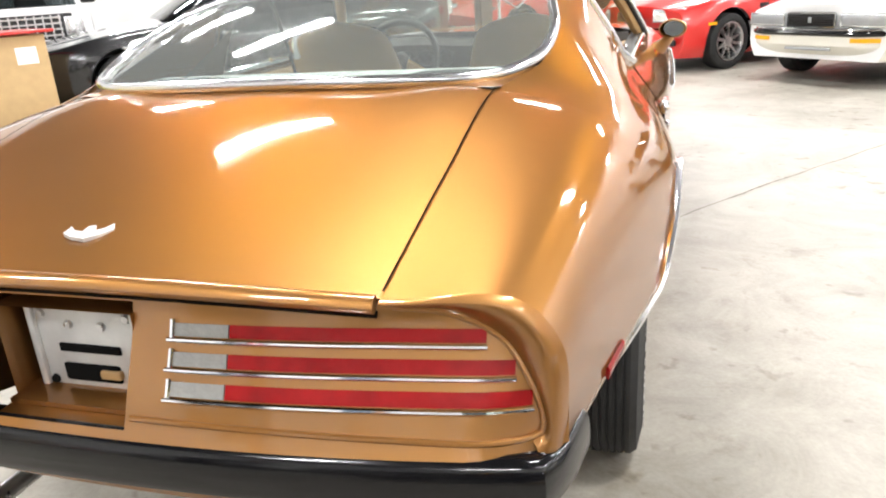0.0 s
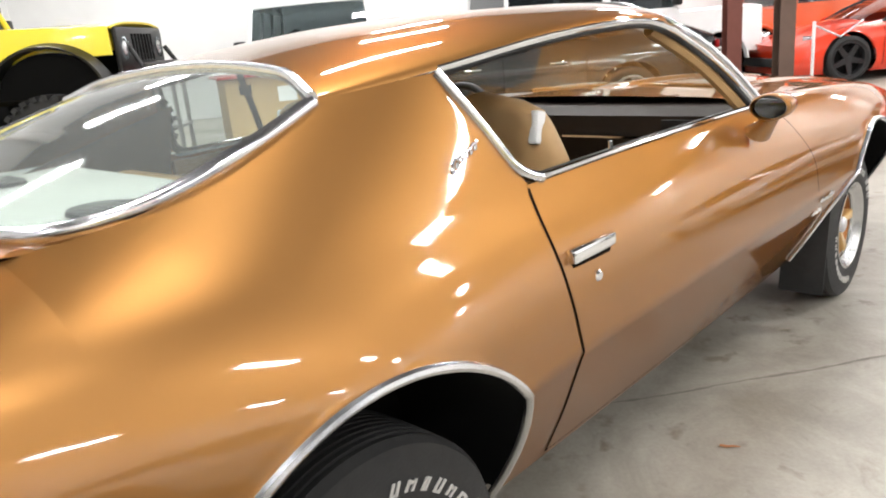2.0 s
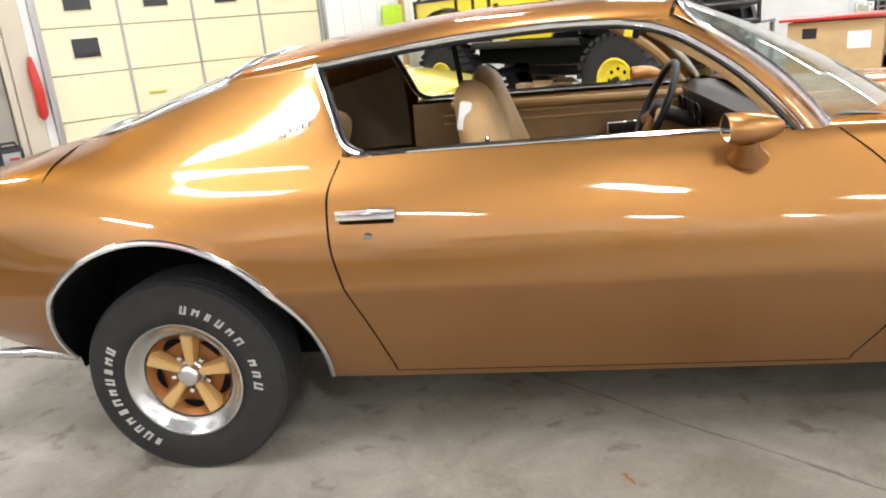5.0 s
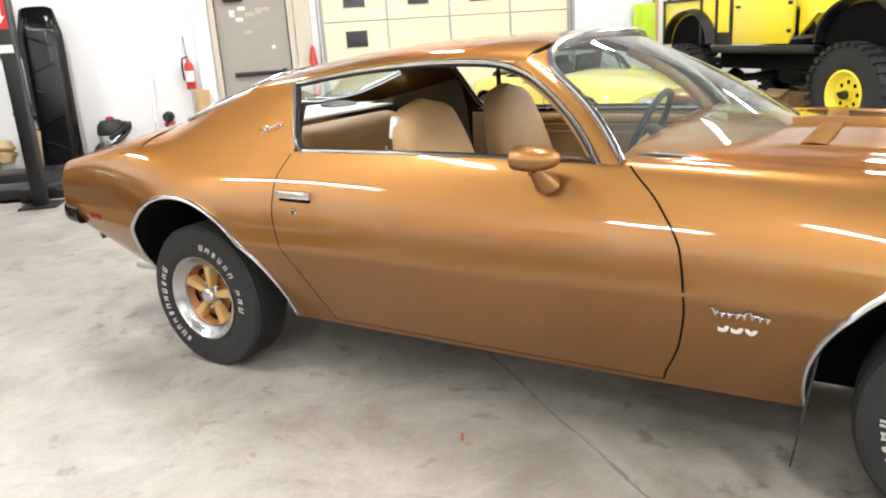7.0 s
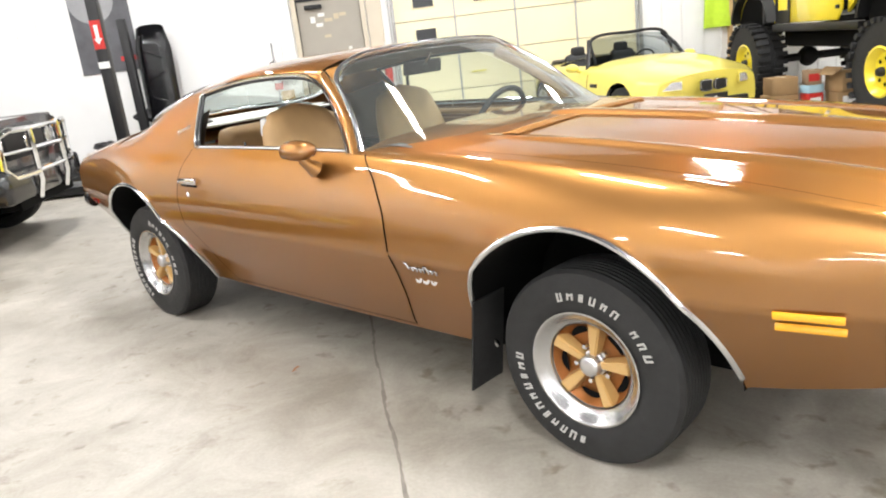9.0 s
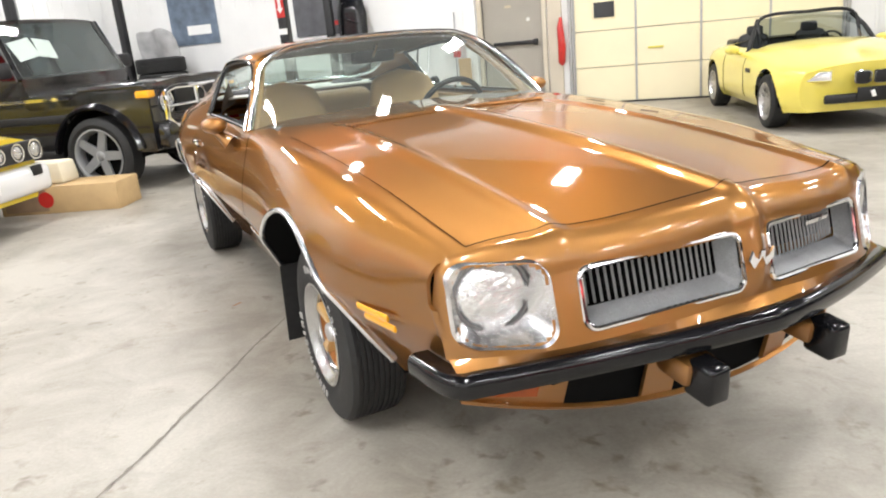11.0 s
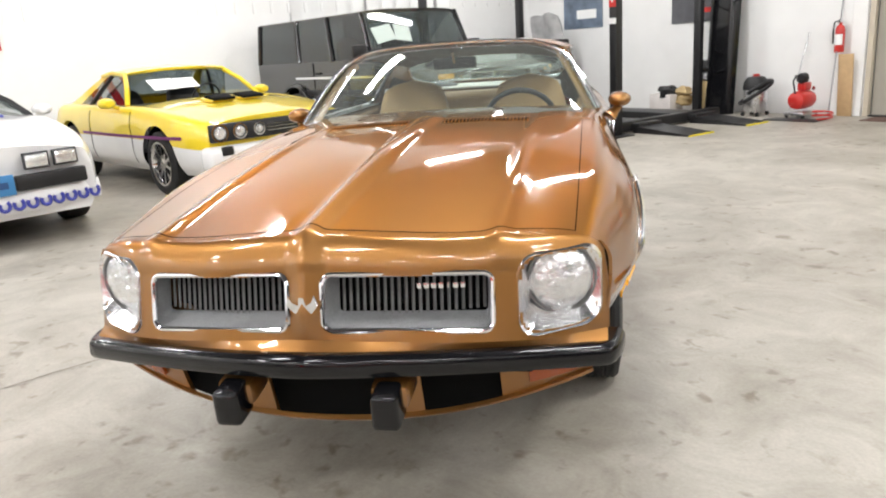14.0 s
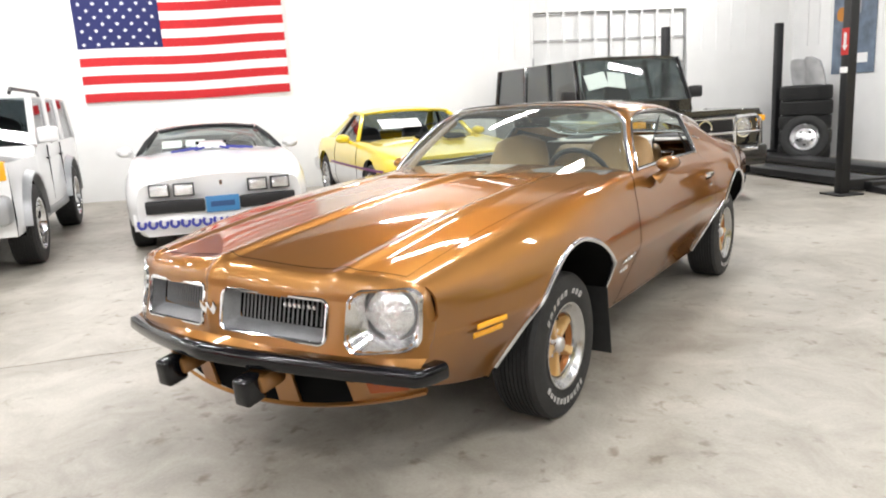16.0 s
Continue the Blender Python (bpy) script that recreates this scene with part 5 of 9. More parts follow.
def fill_wheel(make):
    whole = make
    make("tyre", build_tyre(B(), WHEEL_R, 0.215, 0.180), RUBBER, "black tyre with raised white lettering")

    def make(name, bm, mt, label):
        """The rim's parts, drawn at their catalogue size and brought to the tyre's bead."""
        bmesh.ops.scale(bm, vec=(.965, .965, 1.0), verts=bm.verts)
        whole(name, bm, mt, label)
    bm = B()
    lathe(bm, [(.188, .070), (.198, .096), (.205, .106), (.204, .1095), (.198, .110), (.188, .103), (.176, .088), (.164, .080), (.156, .076), (.151, .064)], 64)
    make("trim_ring", bm, RING, "dull polished trim ring")
    bm = B()
    lathe(bm, [(.18, -.09), (.17, -.08), (.160, .0), (.152, .05), (.150, .070)], 48)
    make("rim_barrel", bm, SILVER, "")
    bm = B()
    lathe(bm, [(0, .030), (.05, .030), (.09, .026), (.13, .032), (.151, .066)], 48)
    make("wheel_face", bm, mat_wheel_dark, "copper-brown recessed wheel face")
    for k in range(5):
        a = 90 + 72 * k
        bm = B()
        c, s = math.cos(radians(a)), math.sin(radians(a))
        q = Matrix.Rotation(radians(a - 90), 4, "Z")
        vs = [q @ Vector(p) for p in ((-.011, .034, .064), (.011, .034, .064), (.021, .148, .078), (-.021, .148, .078),
                                      (-.017, .034, .030), (.017, .034, .030), (.032, .150, .030), (-.032, .150, .030))]
        vs = [bm.verts.new(v) for v in vs]
        fs = [bm.faces.new([vs[i] for i in f]) for f in ((0, 1, 2, 3), (4, 7, 6, 5), (0, 4, 5, 1), (1, 5, 6, 2), (2, 6, 7, 3), (3, 7, 4, 0))]
        bmesh.ops.bevel(bm, geom=list({e for f in fs for e in f.edges}), offset=.004, segments=2, affect="EDGES")
        make("spoke", bm, GOLD, "gold spoke")
        bm = B()
        q2 = Matrix.Rotation(radians(a + 36 - 90), 4, "Z")
        p = q2 @ Vector((0, .064, .030))
        lathe(bm, [(.0, .030), (.008, .028), (.0105, .022), (.0115, 0)], 12, Matrix.Translation(p))
        make("lug_nut", bm, CHROME, "")
        bm = B()
        pts = [q2 @ Vector((.040 * math.cos(t), .122 + .013 * math.sin(t) - .10 * (.040 * math.cos(t)) ** 2 / .016, .041)) for t in (2 * math.pi * i / 16 for i in range(16))]
        bm.faces.new([bm.verts.new(p) for p in pts])
        make("slot", bm, DARK, "")
    bm = B()
    lathe(bm, [(.0, .088), (.020, .087), (.032, .083), (.037, .076), (.040, .056), (.046, .052), (.046, .030)], 32)
    make("hub_cap", bm, STEEL, "round steel hub cap")
    # lettering, two arcs of plain slanted bars
    for a0, a1, cnt in ((116, 32, 10), (-170, -84, 11)):
        for i in range(cnt):
            if cnt == 10 and i == 6:
                continue
            a = a0 + (a1 - a0) * i / (cnt - 1)
            q = Matrix.Rotation(radians(a - 90), 4, "Z") @ Matrix.Translation((0, .249, .1135)) @ Matrix.Rotation(radians(5), 4, "X")
            w, h = (.020, .023, .015, .021)[i % 4], (.029, .023, .026)[i % 3]
            bm = B()
            for x0, x1, z0, z1 in ((-w / 2, -w / 2 + .0065, -h / 2, h / 2), (w / 2 - .0065, w / 2, -h / 2, h / 2), (-w / 2 + .006, w / 2 - .006, (-.5, .12, .3)[i % 3] * h, (-.5, .12, .3)[i % 3] * h + .006)):
                prism(bm, [(x0 - .002, z0), (x1 - .002, z0), (x1 + .002, z1), (x0 + .002, z1)], 0, .0025, q)
            whole("raised_letter", bm, RUBBER_WHITE, "")


RING = mat("dull_polished_ring", (0.50, 0.50, 0.50), 0.24, 1.0, vary=0.06, scale=40)
mat_wheel_dark = mat("copper_wheel_face", (0.30, 0.115, 0.03), 0.4, 0.5, vary=0.1, scale=30)
first = None
for side, y, spin in ((1, 1.373, -10), (1, -1.373, -7), (-1, 1.373, 25), (-1, -1.373, 50)):
    m = Matrix.Translation((side * 0.705, y, 0.311)) @ Matrix.Scale(0.94, 4) @ pose(0, 0, 0, 0, 90 * side, 0) @ Matrix.Rotation(radians(90 * side + spin), 4, "Z")
    if first is None:
        root = B()
        lathe(root, [(.0, -.05), (.12, -.05), (.12, -.01), (.0, -.01)], 24)
        first = part("wheel", root, DARK, car, "five-spoke gold and chrome rally wheel")
        first.matrix_local = m
        fill_wheel(lambda n, b, mt, lb: part(n, b, mt, first, lb))
    else:
        w = new("wheel", first.data)
        w.parent = car
        w.matrix_local = m
        tagged(w, "five-spoke gold and chrome rally wheel")
        for c in first.children:
            k = new(c.name.split(".")[0], c.data)
            k.parent = w
            k.matrix_local = c.matrix_local.copy()
            if k.name.startswith("raised_letter") and side > 0:
                k.matrix_local = Matrix.Rotation(radians(-30), 4, "Z")
            if "label" in c:
                k["label"] = c["label"]

# arch mouldings, wells and mud flaps
for side in (1, -1):
    for cy, cz, r in ARCHES:
        a0, a1 = (2, 190) if cy > 0 else (-10, 184)
        pts = []
        for y, z in arc_pts(cy, cz, r, a0, a1, 48):
            zz = max(z, HERO_ROWS[0](y)[1] + .012)
            pts.append(flank(y, zz, 0.004, side))
        bm = B()
        tube(bm, pts, 0.0105, 8, flat=0.9)
        part("arch_moulding", bm, MOULD, car, "chrome wheel-arch moulding")
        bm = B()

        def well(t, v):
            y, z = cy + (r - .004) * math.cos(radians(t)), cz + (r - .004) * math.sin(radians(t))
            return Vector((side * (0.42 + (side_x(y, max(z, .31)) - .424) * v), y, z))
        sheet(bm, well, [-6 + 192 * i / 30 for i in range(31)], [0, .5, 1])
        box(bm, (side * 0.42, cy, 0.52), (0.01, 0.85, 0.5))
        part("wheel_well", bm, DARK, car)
    bm = B()
    sheet(bm, lambda u, v: Vector((side * (0.665 + 0.165 * u), 0.978 - 0.045 * (1 - v), 0.14 + 0.33 * v)), [0, .5, 1], [i / 6 for i in range(7)], None, 0.006)
    part("mud_flap", bm, RUBBER, car, "black rubber mud flap")
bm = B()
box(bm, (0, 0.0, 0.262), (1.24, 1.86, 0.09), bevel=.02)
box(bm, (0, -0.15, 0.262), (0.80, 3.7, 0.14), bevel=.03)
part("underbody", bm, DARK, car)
for side in (1, -1):
    bm = B()
    tube(bm, [(side * .45, -1.9, .24), (side * .46, -2.1, .27), (side * .46, -2.26, .27)], .022, 10)
    part("exhaust", bm, STEEL, car)

# ---- door mirrors ----
for side in (1, -1):
    bm = B()
    ax = Matrix.Translation((side * 0.868, 0.205, 0.968)) @ pose(0, 0, 0, -90, 0, 0)
    sc = Matrix.Diagonal((1.2, 0.80, 1, 1))
    lathe(bm, [(.0, .092), (.018, .087), (.034, .068), (.044, .04), (.048, .0), (.047, -.038), (.043, -.044), (.040, -.038)], 28, ax @ sc)
    mir = part("door_mirror", bm, BRONZE, car, "bronze bullet-shaped door mirror")
    bm = B()
    lathe(bm, [(.0, -.037), (.041, -.037)], 28, ax @ sc @ pose(0, 0, 0, -3, -side * 13, 0))
    part("glass", bm, MIRROR, mir)
    bm = B()
    tube(bm, [(side * .862, .212, .938), (side * .842, .222, .912), (side * .815, .232, .885)], [.019, .022, .034], 14, flat=1.5)
    part("stalk", bm, BRONZE, mir)

# ---- cabin ----
def seat_shape(bm, cx, back_y, top, lean=14):
    """High-back bucket: cushion and a rounded back."""
    def back(u, v):
        w = 0.245 - 0.09 * max(0, (v - 0.5) / 0.5) ** 2.0 - 0.03 * (1 - v)
        a = 2 * math.pi * u
        th = 0.05 + 0.09 * (1 - v)
        ex = math.copysign(abs(math.cos(a)) ** 0.55, math.cos(a)) * w
        ey = math.copysign(abs(math.sin(a)) ** 0.75, math.sin(a)) * th
        k = math.cos(max(0, (v - .9) / .1) * math.pi / 2) ** .6 if v > .9 else 1
        z = 0.46 + (top - 0.46) * v
        return Vector((cx + ex * k, back_y - (z - 0.46) * math.tan(radians(lean)) + ey * (.35 + .65 * k), z))
    sheet(bm, back, [i / 40 for i in range(41)], [i / 24 for i in range(25)])
    return bm


CARD_TAN = mat("worn_tan_vinyl", (0.27, 0.165, 0.075), 0.5, vary=0.18, scale=9, bump=0.15, bump_scale=160)
TRIM_DARK = mat("dark_brown_trim", (0.11, 0.08, 0.05), 0.6, vary=0.15, scale=12)
for side in (1, -1):
    seat = part("front_seat", seat_shape(B(), side * 0.36, -0.33, 1.095), TAN, car, "tan vinyl high-back bucket seat")
    bm = B()
    box(bm, (side * 0.36, -0.06, 0.47), (0.48, 0.50, 0.16), turn=(6, 0, 0), bevel=0.05, seg=4)
    part("cushion", bm, TAN, seat)
    bm = B()
    tube(bm, [(side * .36 - .17, -.40, .60), (side * .36 - .15, -.42, .80), (side * .36 - .09, -.455, .98), (side * .36 + .09, -.455, .98), (side * .36 + .15, -.42, .80), (side * .36 + .17, -.40, .60)], .006, 6)
    part("piping", bm, TAN_DARK, seat)
    for k in range(4):
        bm = B()
        tube(bm, [(side * .36 - .10 + .066 * k, -.305, .55), (side * .36 - .10 + .066 * k, -.375, .86)], .004, 5)
        part("pleat_seam", bm, TAN_DARK, seat)
    bm = B()
    box(bm, (side * .36 + side * .175, -.492, 1.005), (.03, .036, .085), turn=(-12, 0, 0), bevel=.008)
    part("belt_guide", bm, WHITE, seat, "pale seat-belt guide")
    # door card
    bm = B()
    sheet(bm, lambda u, v: Vector((side * (.70 - .03 * (1 - v)), -.84 + 1.30 * u, .40 + .525 * v)), [i / 10 for i in range(11)], [i / 6 for i in range(7)], None, .02)
    card = part("door_card", bm, CARD_TAN, car, "tan vinyl door card")
    part("armrest", box(B(), (side * .655, -.22, .70), (.07, .5, .05), bevel=.02), CARD_TAN, card)
    for k in range(3):
        bm = B()
        z = (.865, .83, .66)[k]
        x = side * (.70 - .03 * (.925 - z) / .525 - .022)
        tube(bm, [(x, -.70, z), (x, .34, z)], .005, 6)
        part("card_rib", bm, TAN, card)
    part("switch_plate", box(B(), (side * .668, .10, .76), (.012, .15, .06), bevel=.006), CHROME, card)
    part("switch_inset", box(B(), (side * .662, .10, .76), (.008, .13, .045), bevel=.004), BLACK, card)
    bm = B()
    tube(bm, [(side * .664, -.66, .905), (side * .664, .40, .895)], .018, 8)
    part("card_roll", bm, TAN, card)
    bm = B()
    tube(bm, [(side * .70, -.42, .93), (side * .70, -.42, .965)], .006, 8)
    part("lock_knob", bm, CHROME, card)
    # rear side trim
    bm = B()
    sheet(bm, lambda u, v: Vector((side * (.685 - .10 * v * v - .16 * u * v), -.86 - .72 * u, .745 + (.205 + .16 * (1 - u)) * v)), [i / 10 for i in range(11)], [i / 8 for i in range(9)])
    part("rear_side_trim", bm, TRIM_DARK, car)
bench = part("rear_seat", box(B(), (0, -1.20, .70), (.80, .17, .56), turn=(-18, 0, 0), bevel=.06, seg=4), TAN, car, "tan rear bench")
part("cushion", box(B(), (0, -.98, .45), (.80, .46, .16), turn=(6, 0, 0), bevel=.05, seg=4), TAN, bench)
bm = B()
sheet(bm, lambda u, v: Vector(((-.60 + 1.20 * u) * (1 - .25 * v * v), -1.24 - .42 * v, 0.996 + .008 * v)), [i / 12 for i in range(13)], [i / 6 for i in range(7)], None, .01)
shelf = part("parcel_shelf", bm, SHELF, car, "pale carpeted parcel shelf")
for x in (-.36, .36):
    bm = B()
    lathe(bm, [(0, .016), (.07, .014), (.095, .008), (.10, 0)], 28, Matrix.Translation((x, -1.48, 1.004)) @ Matrix.Diagonal((1.2, .85, 1, 1)) @ pose(0, 0, 0, -5, 0, 0))
    part("speaker", bm, BLACK, shelf, "oval black speaker grille")
part("cabin_floor", box(B(), (0, -.02, .32), (1.36, 1.84, .04)), DASH, car)
bm = B()


def dash_at(u, v):
    x = -.68 + 1.36 * u
    prof = [(.62, .945), (.50, .955), (.40, .945), (.355, .915), (.36, .85), (.40, .75), (.46, .62), (.52, .5)]
    k = v * (len(prof) - 1)
    i = min(int(k), len(prof) - 2)
    f = k - i
    y = prof[i][0] * (1 - f) + prof[i + 1][0] * f
    z = prof[i][1] * (1 - f) + prof[i + 1][1] * f
    y0 = y + (.14 * (1 - (abs(x) / .7) ** 2) if v < .2 else 0)
    hump = .03 * math.exp(-((x + .36) / .2) ** 2) if v < .6 else 0
    return Vector((x, y0 - hump, z + hump * .6))


sheet(bm, dash_at, [i / 30 for i in range(31)], [i / 28 for i in range(29)])
dash = part("dashboard", bm, DASH, car, "dark brown padded dashboard")
bm = B()
sheet(bm, lambda u, v: dash_at(u, v * .20) + Vector((0, 0, .004)), [i / 30 for i in range(31)], [i / 8 for i in range(9)])
part("dash_top", bm, mat("grey_dash_top", (.12, .11, .10), .55, vary=.1, scale=20, bump=.1, bump_scale=200), dash)
for k in range(4):
    bm = B()
    lathe(bm, [(0, .0), (.035, .002), (.042, .012)], 20, Matrix.Translation((-.47 + .1 * k, .325, .87)) @ pose(0, 0, 0, 100, 0, 0))
    part("gauge", bm, BLACK, dash)
part("trim_strip", box(B(), (.30, .348, .84), (.5, .008, .008)), CHROME, dash)
part("vent", box(B(), (.52, .34, .885), (.13, .012, .04), bevel=.004), BLACK, dash)
# steering wheel
WM = Matrix.Translation((-.36, .19, .875)) @ pose(0, 0, 0, 66, 0, 0)
bm = B()
tube(bm, [WM @ Vector((.185 * math.cos(t), .185 * math.sin(t), 0)) for t in (2 * math.pi * i / 48 for i in range(48))], .0145, 10, closed=True)
steer = part("steering_wheel", bm, BLACK, car, "black steering wheel with tan spokes")
for a in (205, 335, 270):
    bm = B()
    tube(bm, [WM @ Vector((.03 * math.cos(radians(a)), .03 * math.sin(radians(a)), -.02)), WM @ Vector((.178 * math.cos(radians(a)), .178 * math.sin(radians(a)), 0))], [.028, .016], 8, flat=.5)
    part("spoke", bm, TAN, steer)
bm = B()
lathe(bm, [(0, .02), (.03, .015), (.045, -.01), (.045, -.05)], 20, WM)
tube(bm, [WM @ Vector((0, 0, -.03)), WM @ Vector((0, 0, -.3))], .03, 10)
part("column", bm, DASH, steer)
part("console", box(B(), (0, -.1, .45), (.2, .9, .24), bevel=.03), TAN_DARK, car)
bm = B()
tube(bm, [(0, .08, .56), (0, .05, .70)], .008, 8)
lathe(bm, [(0, .02), (.02, .012), (.024, 0), (.016, -.02)], 14, Matrix.Translation((0, .05, .71)))
part("shifter", bm, CHROME, car)
bm = B()
box(bm, (0, .06, 1.195), (.24, .022, .062), turn=(-10, 0, 0), bevel=.01)
inner = part("rear_view_mirror", bm, BLACK, car)
part("stem", tube(B(), [(0, .07, 1.20), (0, .13, 1.255)], .008, 8), CHROME, inner)
part("glass", box(B(), (0, .047, 1.194), (.225, .003, .05), turn=(-10, 0, 0)), MIRROR, inner)
# belt strap hanging from the roof
bm = B()
tube(bm, [(-.56, -.62, 1.19), (-.53, -.60, 1.05), (-.50, -.56, .80)], .014, 6, flat=.15)
part("seat_belt", bm, BLACK, car, "black belt strap")

# ---- the other vehicles ----
def spoked_wheel(parent, m, r, w, rim, spokes, rim_mat, face_mat, tag, twist=0.0, deep=0.0):
    """Tyre and spoked rim, local z along the axle, outwards."""
    root = part("wheel", build_tyre(B(), r, w, rim, seg=40), RUBBER, parent, tag)
    root.matrix_local = m
    bm = B()
    lathe(bm, [(rim + .008, w * .47), (rim + .012, w * .50), (rim - .006, w * .50), (rim - .02, w * .38), (rim - .03, 0)], 36)
    part("rim", bm, rim_mat, root)
    part("brake_disc", lathe(B(), [(0, w * .10), (rim * .75, w * .10), (rim - .025, w * .04)], 30), face_mat, root)
    for k in range(spokes):
        bm = B()
        q = Matrix.Rotation(2 * math.pi * k / spokes + twist, 4, "Z")
        a, b = .035, rim - .018
        hw, hw2 = rim * .9 / spokes, rim * .7 / spokes
        vs = [bm.verts.new(q @ Vector(p)) for p in ((-hw, a, w * .36 - deep), (hw, a, w * .36 - deep), (hw2, b, w * .42), (-hw2, b, w * .42),
                                                    (-hw, a, w * .22 - deep), (hw, a, w * .22 - deep), (hw2, b, w * .30), (-hw2, b, w * .30))]
        for f in ((0, 1, 2, 3), (0, 4, 5, 1), (1, 5, 6, 2), (3, 2, 6, 7), (0, 3, 7, 4)):
            bm.faces.new([vs[i] for i in f])
        part("spoke", bm, rim_mat, root)
    part("hub_cap", lathe(B(), [(0, w * .40 - deep), (.03, w * .40 - deep), (.055, w * .36 - deep), (.06, w * .2 - deep)], 20), rim_mat, root)
    return root


def build_car(name, m, label, category, sp):
    """A road car from a few sizes: local y ahead, z up, the origin on the ground midway between the axles."""
    ob = thing(name, m, label, category)
    W, wb, fo, ro = sp["W"] / 2, sp["wb"], sp["fo"], sp["ro"]
    yf, yr = wb / 2 + fo, -wb / 2 - ro
    gz, belt, r = sp["gz"], sp["belt"], sp["r"]
    hood0, hood1, deck, tailz = sp["hood_rear"], sp["hood_front"], sp["deck"], sp["tail"]
    wsb, wst, blt, blb, roof = sp["wsb"], sp["wst"], sp["blt"], sp["blb"], sp["roof"]
    ky = (yr, yr + .25, -wb / 2, blb, 0, wsb, wb / 2, yf - .3, yf)
    if not all(a < b for a, b in zip(ky, ky[1:])):
        ky = tuple(sorted(ky))
    wide = smooth(ky, [W * k for k in (sp.get("rw", .86), .95, 1, 1, .995, .995, 1, .95, sp.get("fw", .86))])
    up = spline((yr, yr + .12, blb, wsb, yf - .12, yf), (tailz, tailz + .03, deck, hood0, hood1 + .02, hood1))
    sh = spline((yr, blb, wsb, yf), (tailz - .04, belt, belt, hood1 - .05))
    low = spline((yr, -wb / 2, wb / 2, yf), (gz + .10, gz, gz, sp.get("gz_front", gz + .02)))
    crown = sp.get("crown", .03)

    def prof(y):
        w, u, s, g = wide(y), up(y), sh(y), low(y)
        return [Vector(p) for p in ((w * .90, y, g), (w * .975, y, g + .10), (w, y, g + (s - g) * .52), (w * .985, y, s - .10), (w * .93, y, s),
                                    (w * .78, y, max(u - .012, s + .005)), (w * .4, y, u + crown * .7), (0, y, u + crown))]
    ys = [yr + (yf - yr) * i / 90 for i in range(91)]
    per = 4
    grid = [[Vector((p.x, y, p.z)) for p in hermite_rows([Vector((q.x, 0, q.z)) for q in prof(y)], per)] for y in ys]
    bend = sp.get("bend", .12)
    for row_ in grid:
        for p in row_:
            k = max(0.0, (p.y - (yf - .7)) / .7) ** 2
            p.y -= bend * k * (p.x / W) ** 2
            k = max(0.0, ((yr + .6) - p.y) / .6) ** 2
            p.y += bend * .8 * k * (p.x / W) ** 2
    lo, hi = B(), B()
    split = sp.get("split")
    for side in (1, -1):
        for bm, is_low in ((lo, True), (hi, False)):
            made = {}

            def v(i, j):
                if (i, j) not in made:
                    p = grid[i][j]
                    made[i, j] = bm.verts.new((p.x * side, p.y, p.z))
                return made[i, j]
            for i in range(len(ys) - 1):
                for j in range(len(grid[0]) - 1):
                    if j >= 5 * per - 1 and blb < ys[i] < wsb - .03 and not sp.get("closed"):
                        continue
                    if (split is not None and j < split) == is_low or (split is None and not is_low):
                        bm.faces.new((v(i, j), v(i + 1, j), v(i + 1, j + 1), v(i, j + 1)))
    for e, end in ((0, -1), (-1, 1)):
        col = [Vector((p.x, p.y, p.z)) for p in grid[e]]
        loop = col + [Vector((-p.x, p.y, p.z)) for p in col[::-1][1:]]
        hi.faces.new([hi.verts.new(p) for p in loop])
    bmesh.ops.remove_doubles(hi, verts=hi.verts, dist=.0003)
    ar = sp.get("arch", r + .065)
    arches = [(wb / 2, r, ar), (-wb / 2, r, ar)]
    cut_arches(hi, arches, W * .55)
    part("body", hi, sp["paint"], ob)
    if split is not None:
        cut_arches(lo, arches, W * .55)
        part("lower_body", lo, sp["paint2"], ob)
    else:
        lo.free()
    for side in (1, -1):
        for cy, cz, a in arches:
            bm = B()
            sheet(bm, lambda t, q: Vector((side * W * (.55 + .40 * q), cy + a * .99 * math.cos(radians(t)), cz + a * .99 * math.sin(radians(t)))), [-5 + 190 * i / 20 for i in range(21)], [0, 1])
            part("wheel_well", bm, DARK, ob)
            spoked_wheel(ob, Matrix.Translation((side * (W - .115), cy, r)) @ pose(0, 0, 0, 0, 90 * side, 0), r, .215, r * sp.get("rim", .66), sp.get("spokes", 5),
                         sp.get("rim_mat", STEEL), DARK, "black tyre on a " + sp.get("rim_word", "silver spoked wheel"), twist=.3 * cy)
    part("underbody", box(B(), (0, (yf + yr) / 2, gz + .03), (W * 1.5, yf - yr - .5, .05)), DARK, ob)
    part("cabin_floor", box(B(), (0, (wsb + blb) / 2, gz + .18), (W * 1.6, wsb - blb, .05)), BLACK, ob)
    # glass house
    xb, xr = W * .885, W * sp.get("tumble", .66)
    glass = sp.get("glass", GLASS_MID)
    zb = belt + .01
    base_f = [(-xb, wsb - .22, zb), (-xb * .6, wsb - .05, hood0 + .012), (0, wsb, hood0 + .03), (xb * .6, wsb - .05, hood0 + .012), (xb, wsb - .22, zb)]
    top_f = [(-xr, wst - .06, roof - .05), (0, wst, roof - .01), (xr, wst - .06, roof - .05)]
    ws = part("windscreen", between(base_f, top_f, 16, 6, .02, (0, .6, .8)), sp.get("ws_glass", glass), ob)
    ws.visible_shadow = False
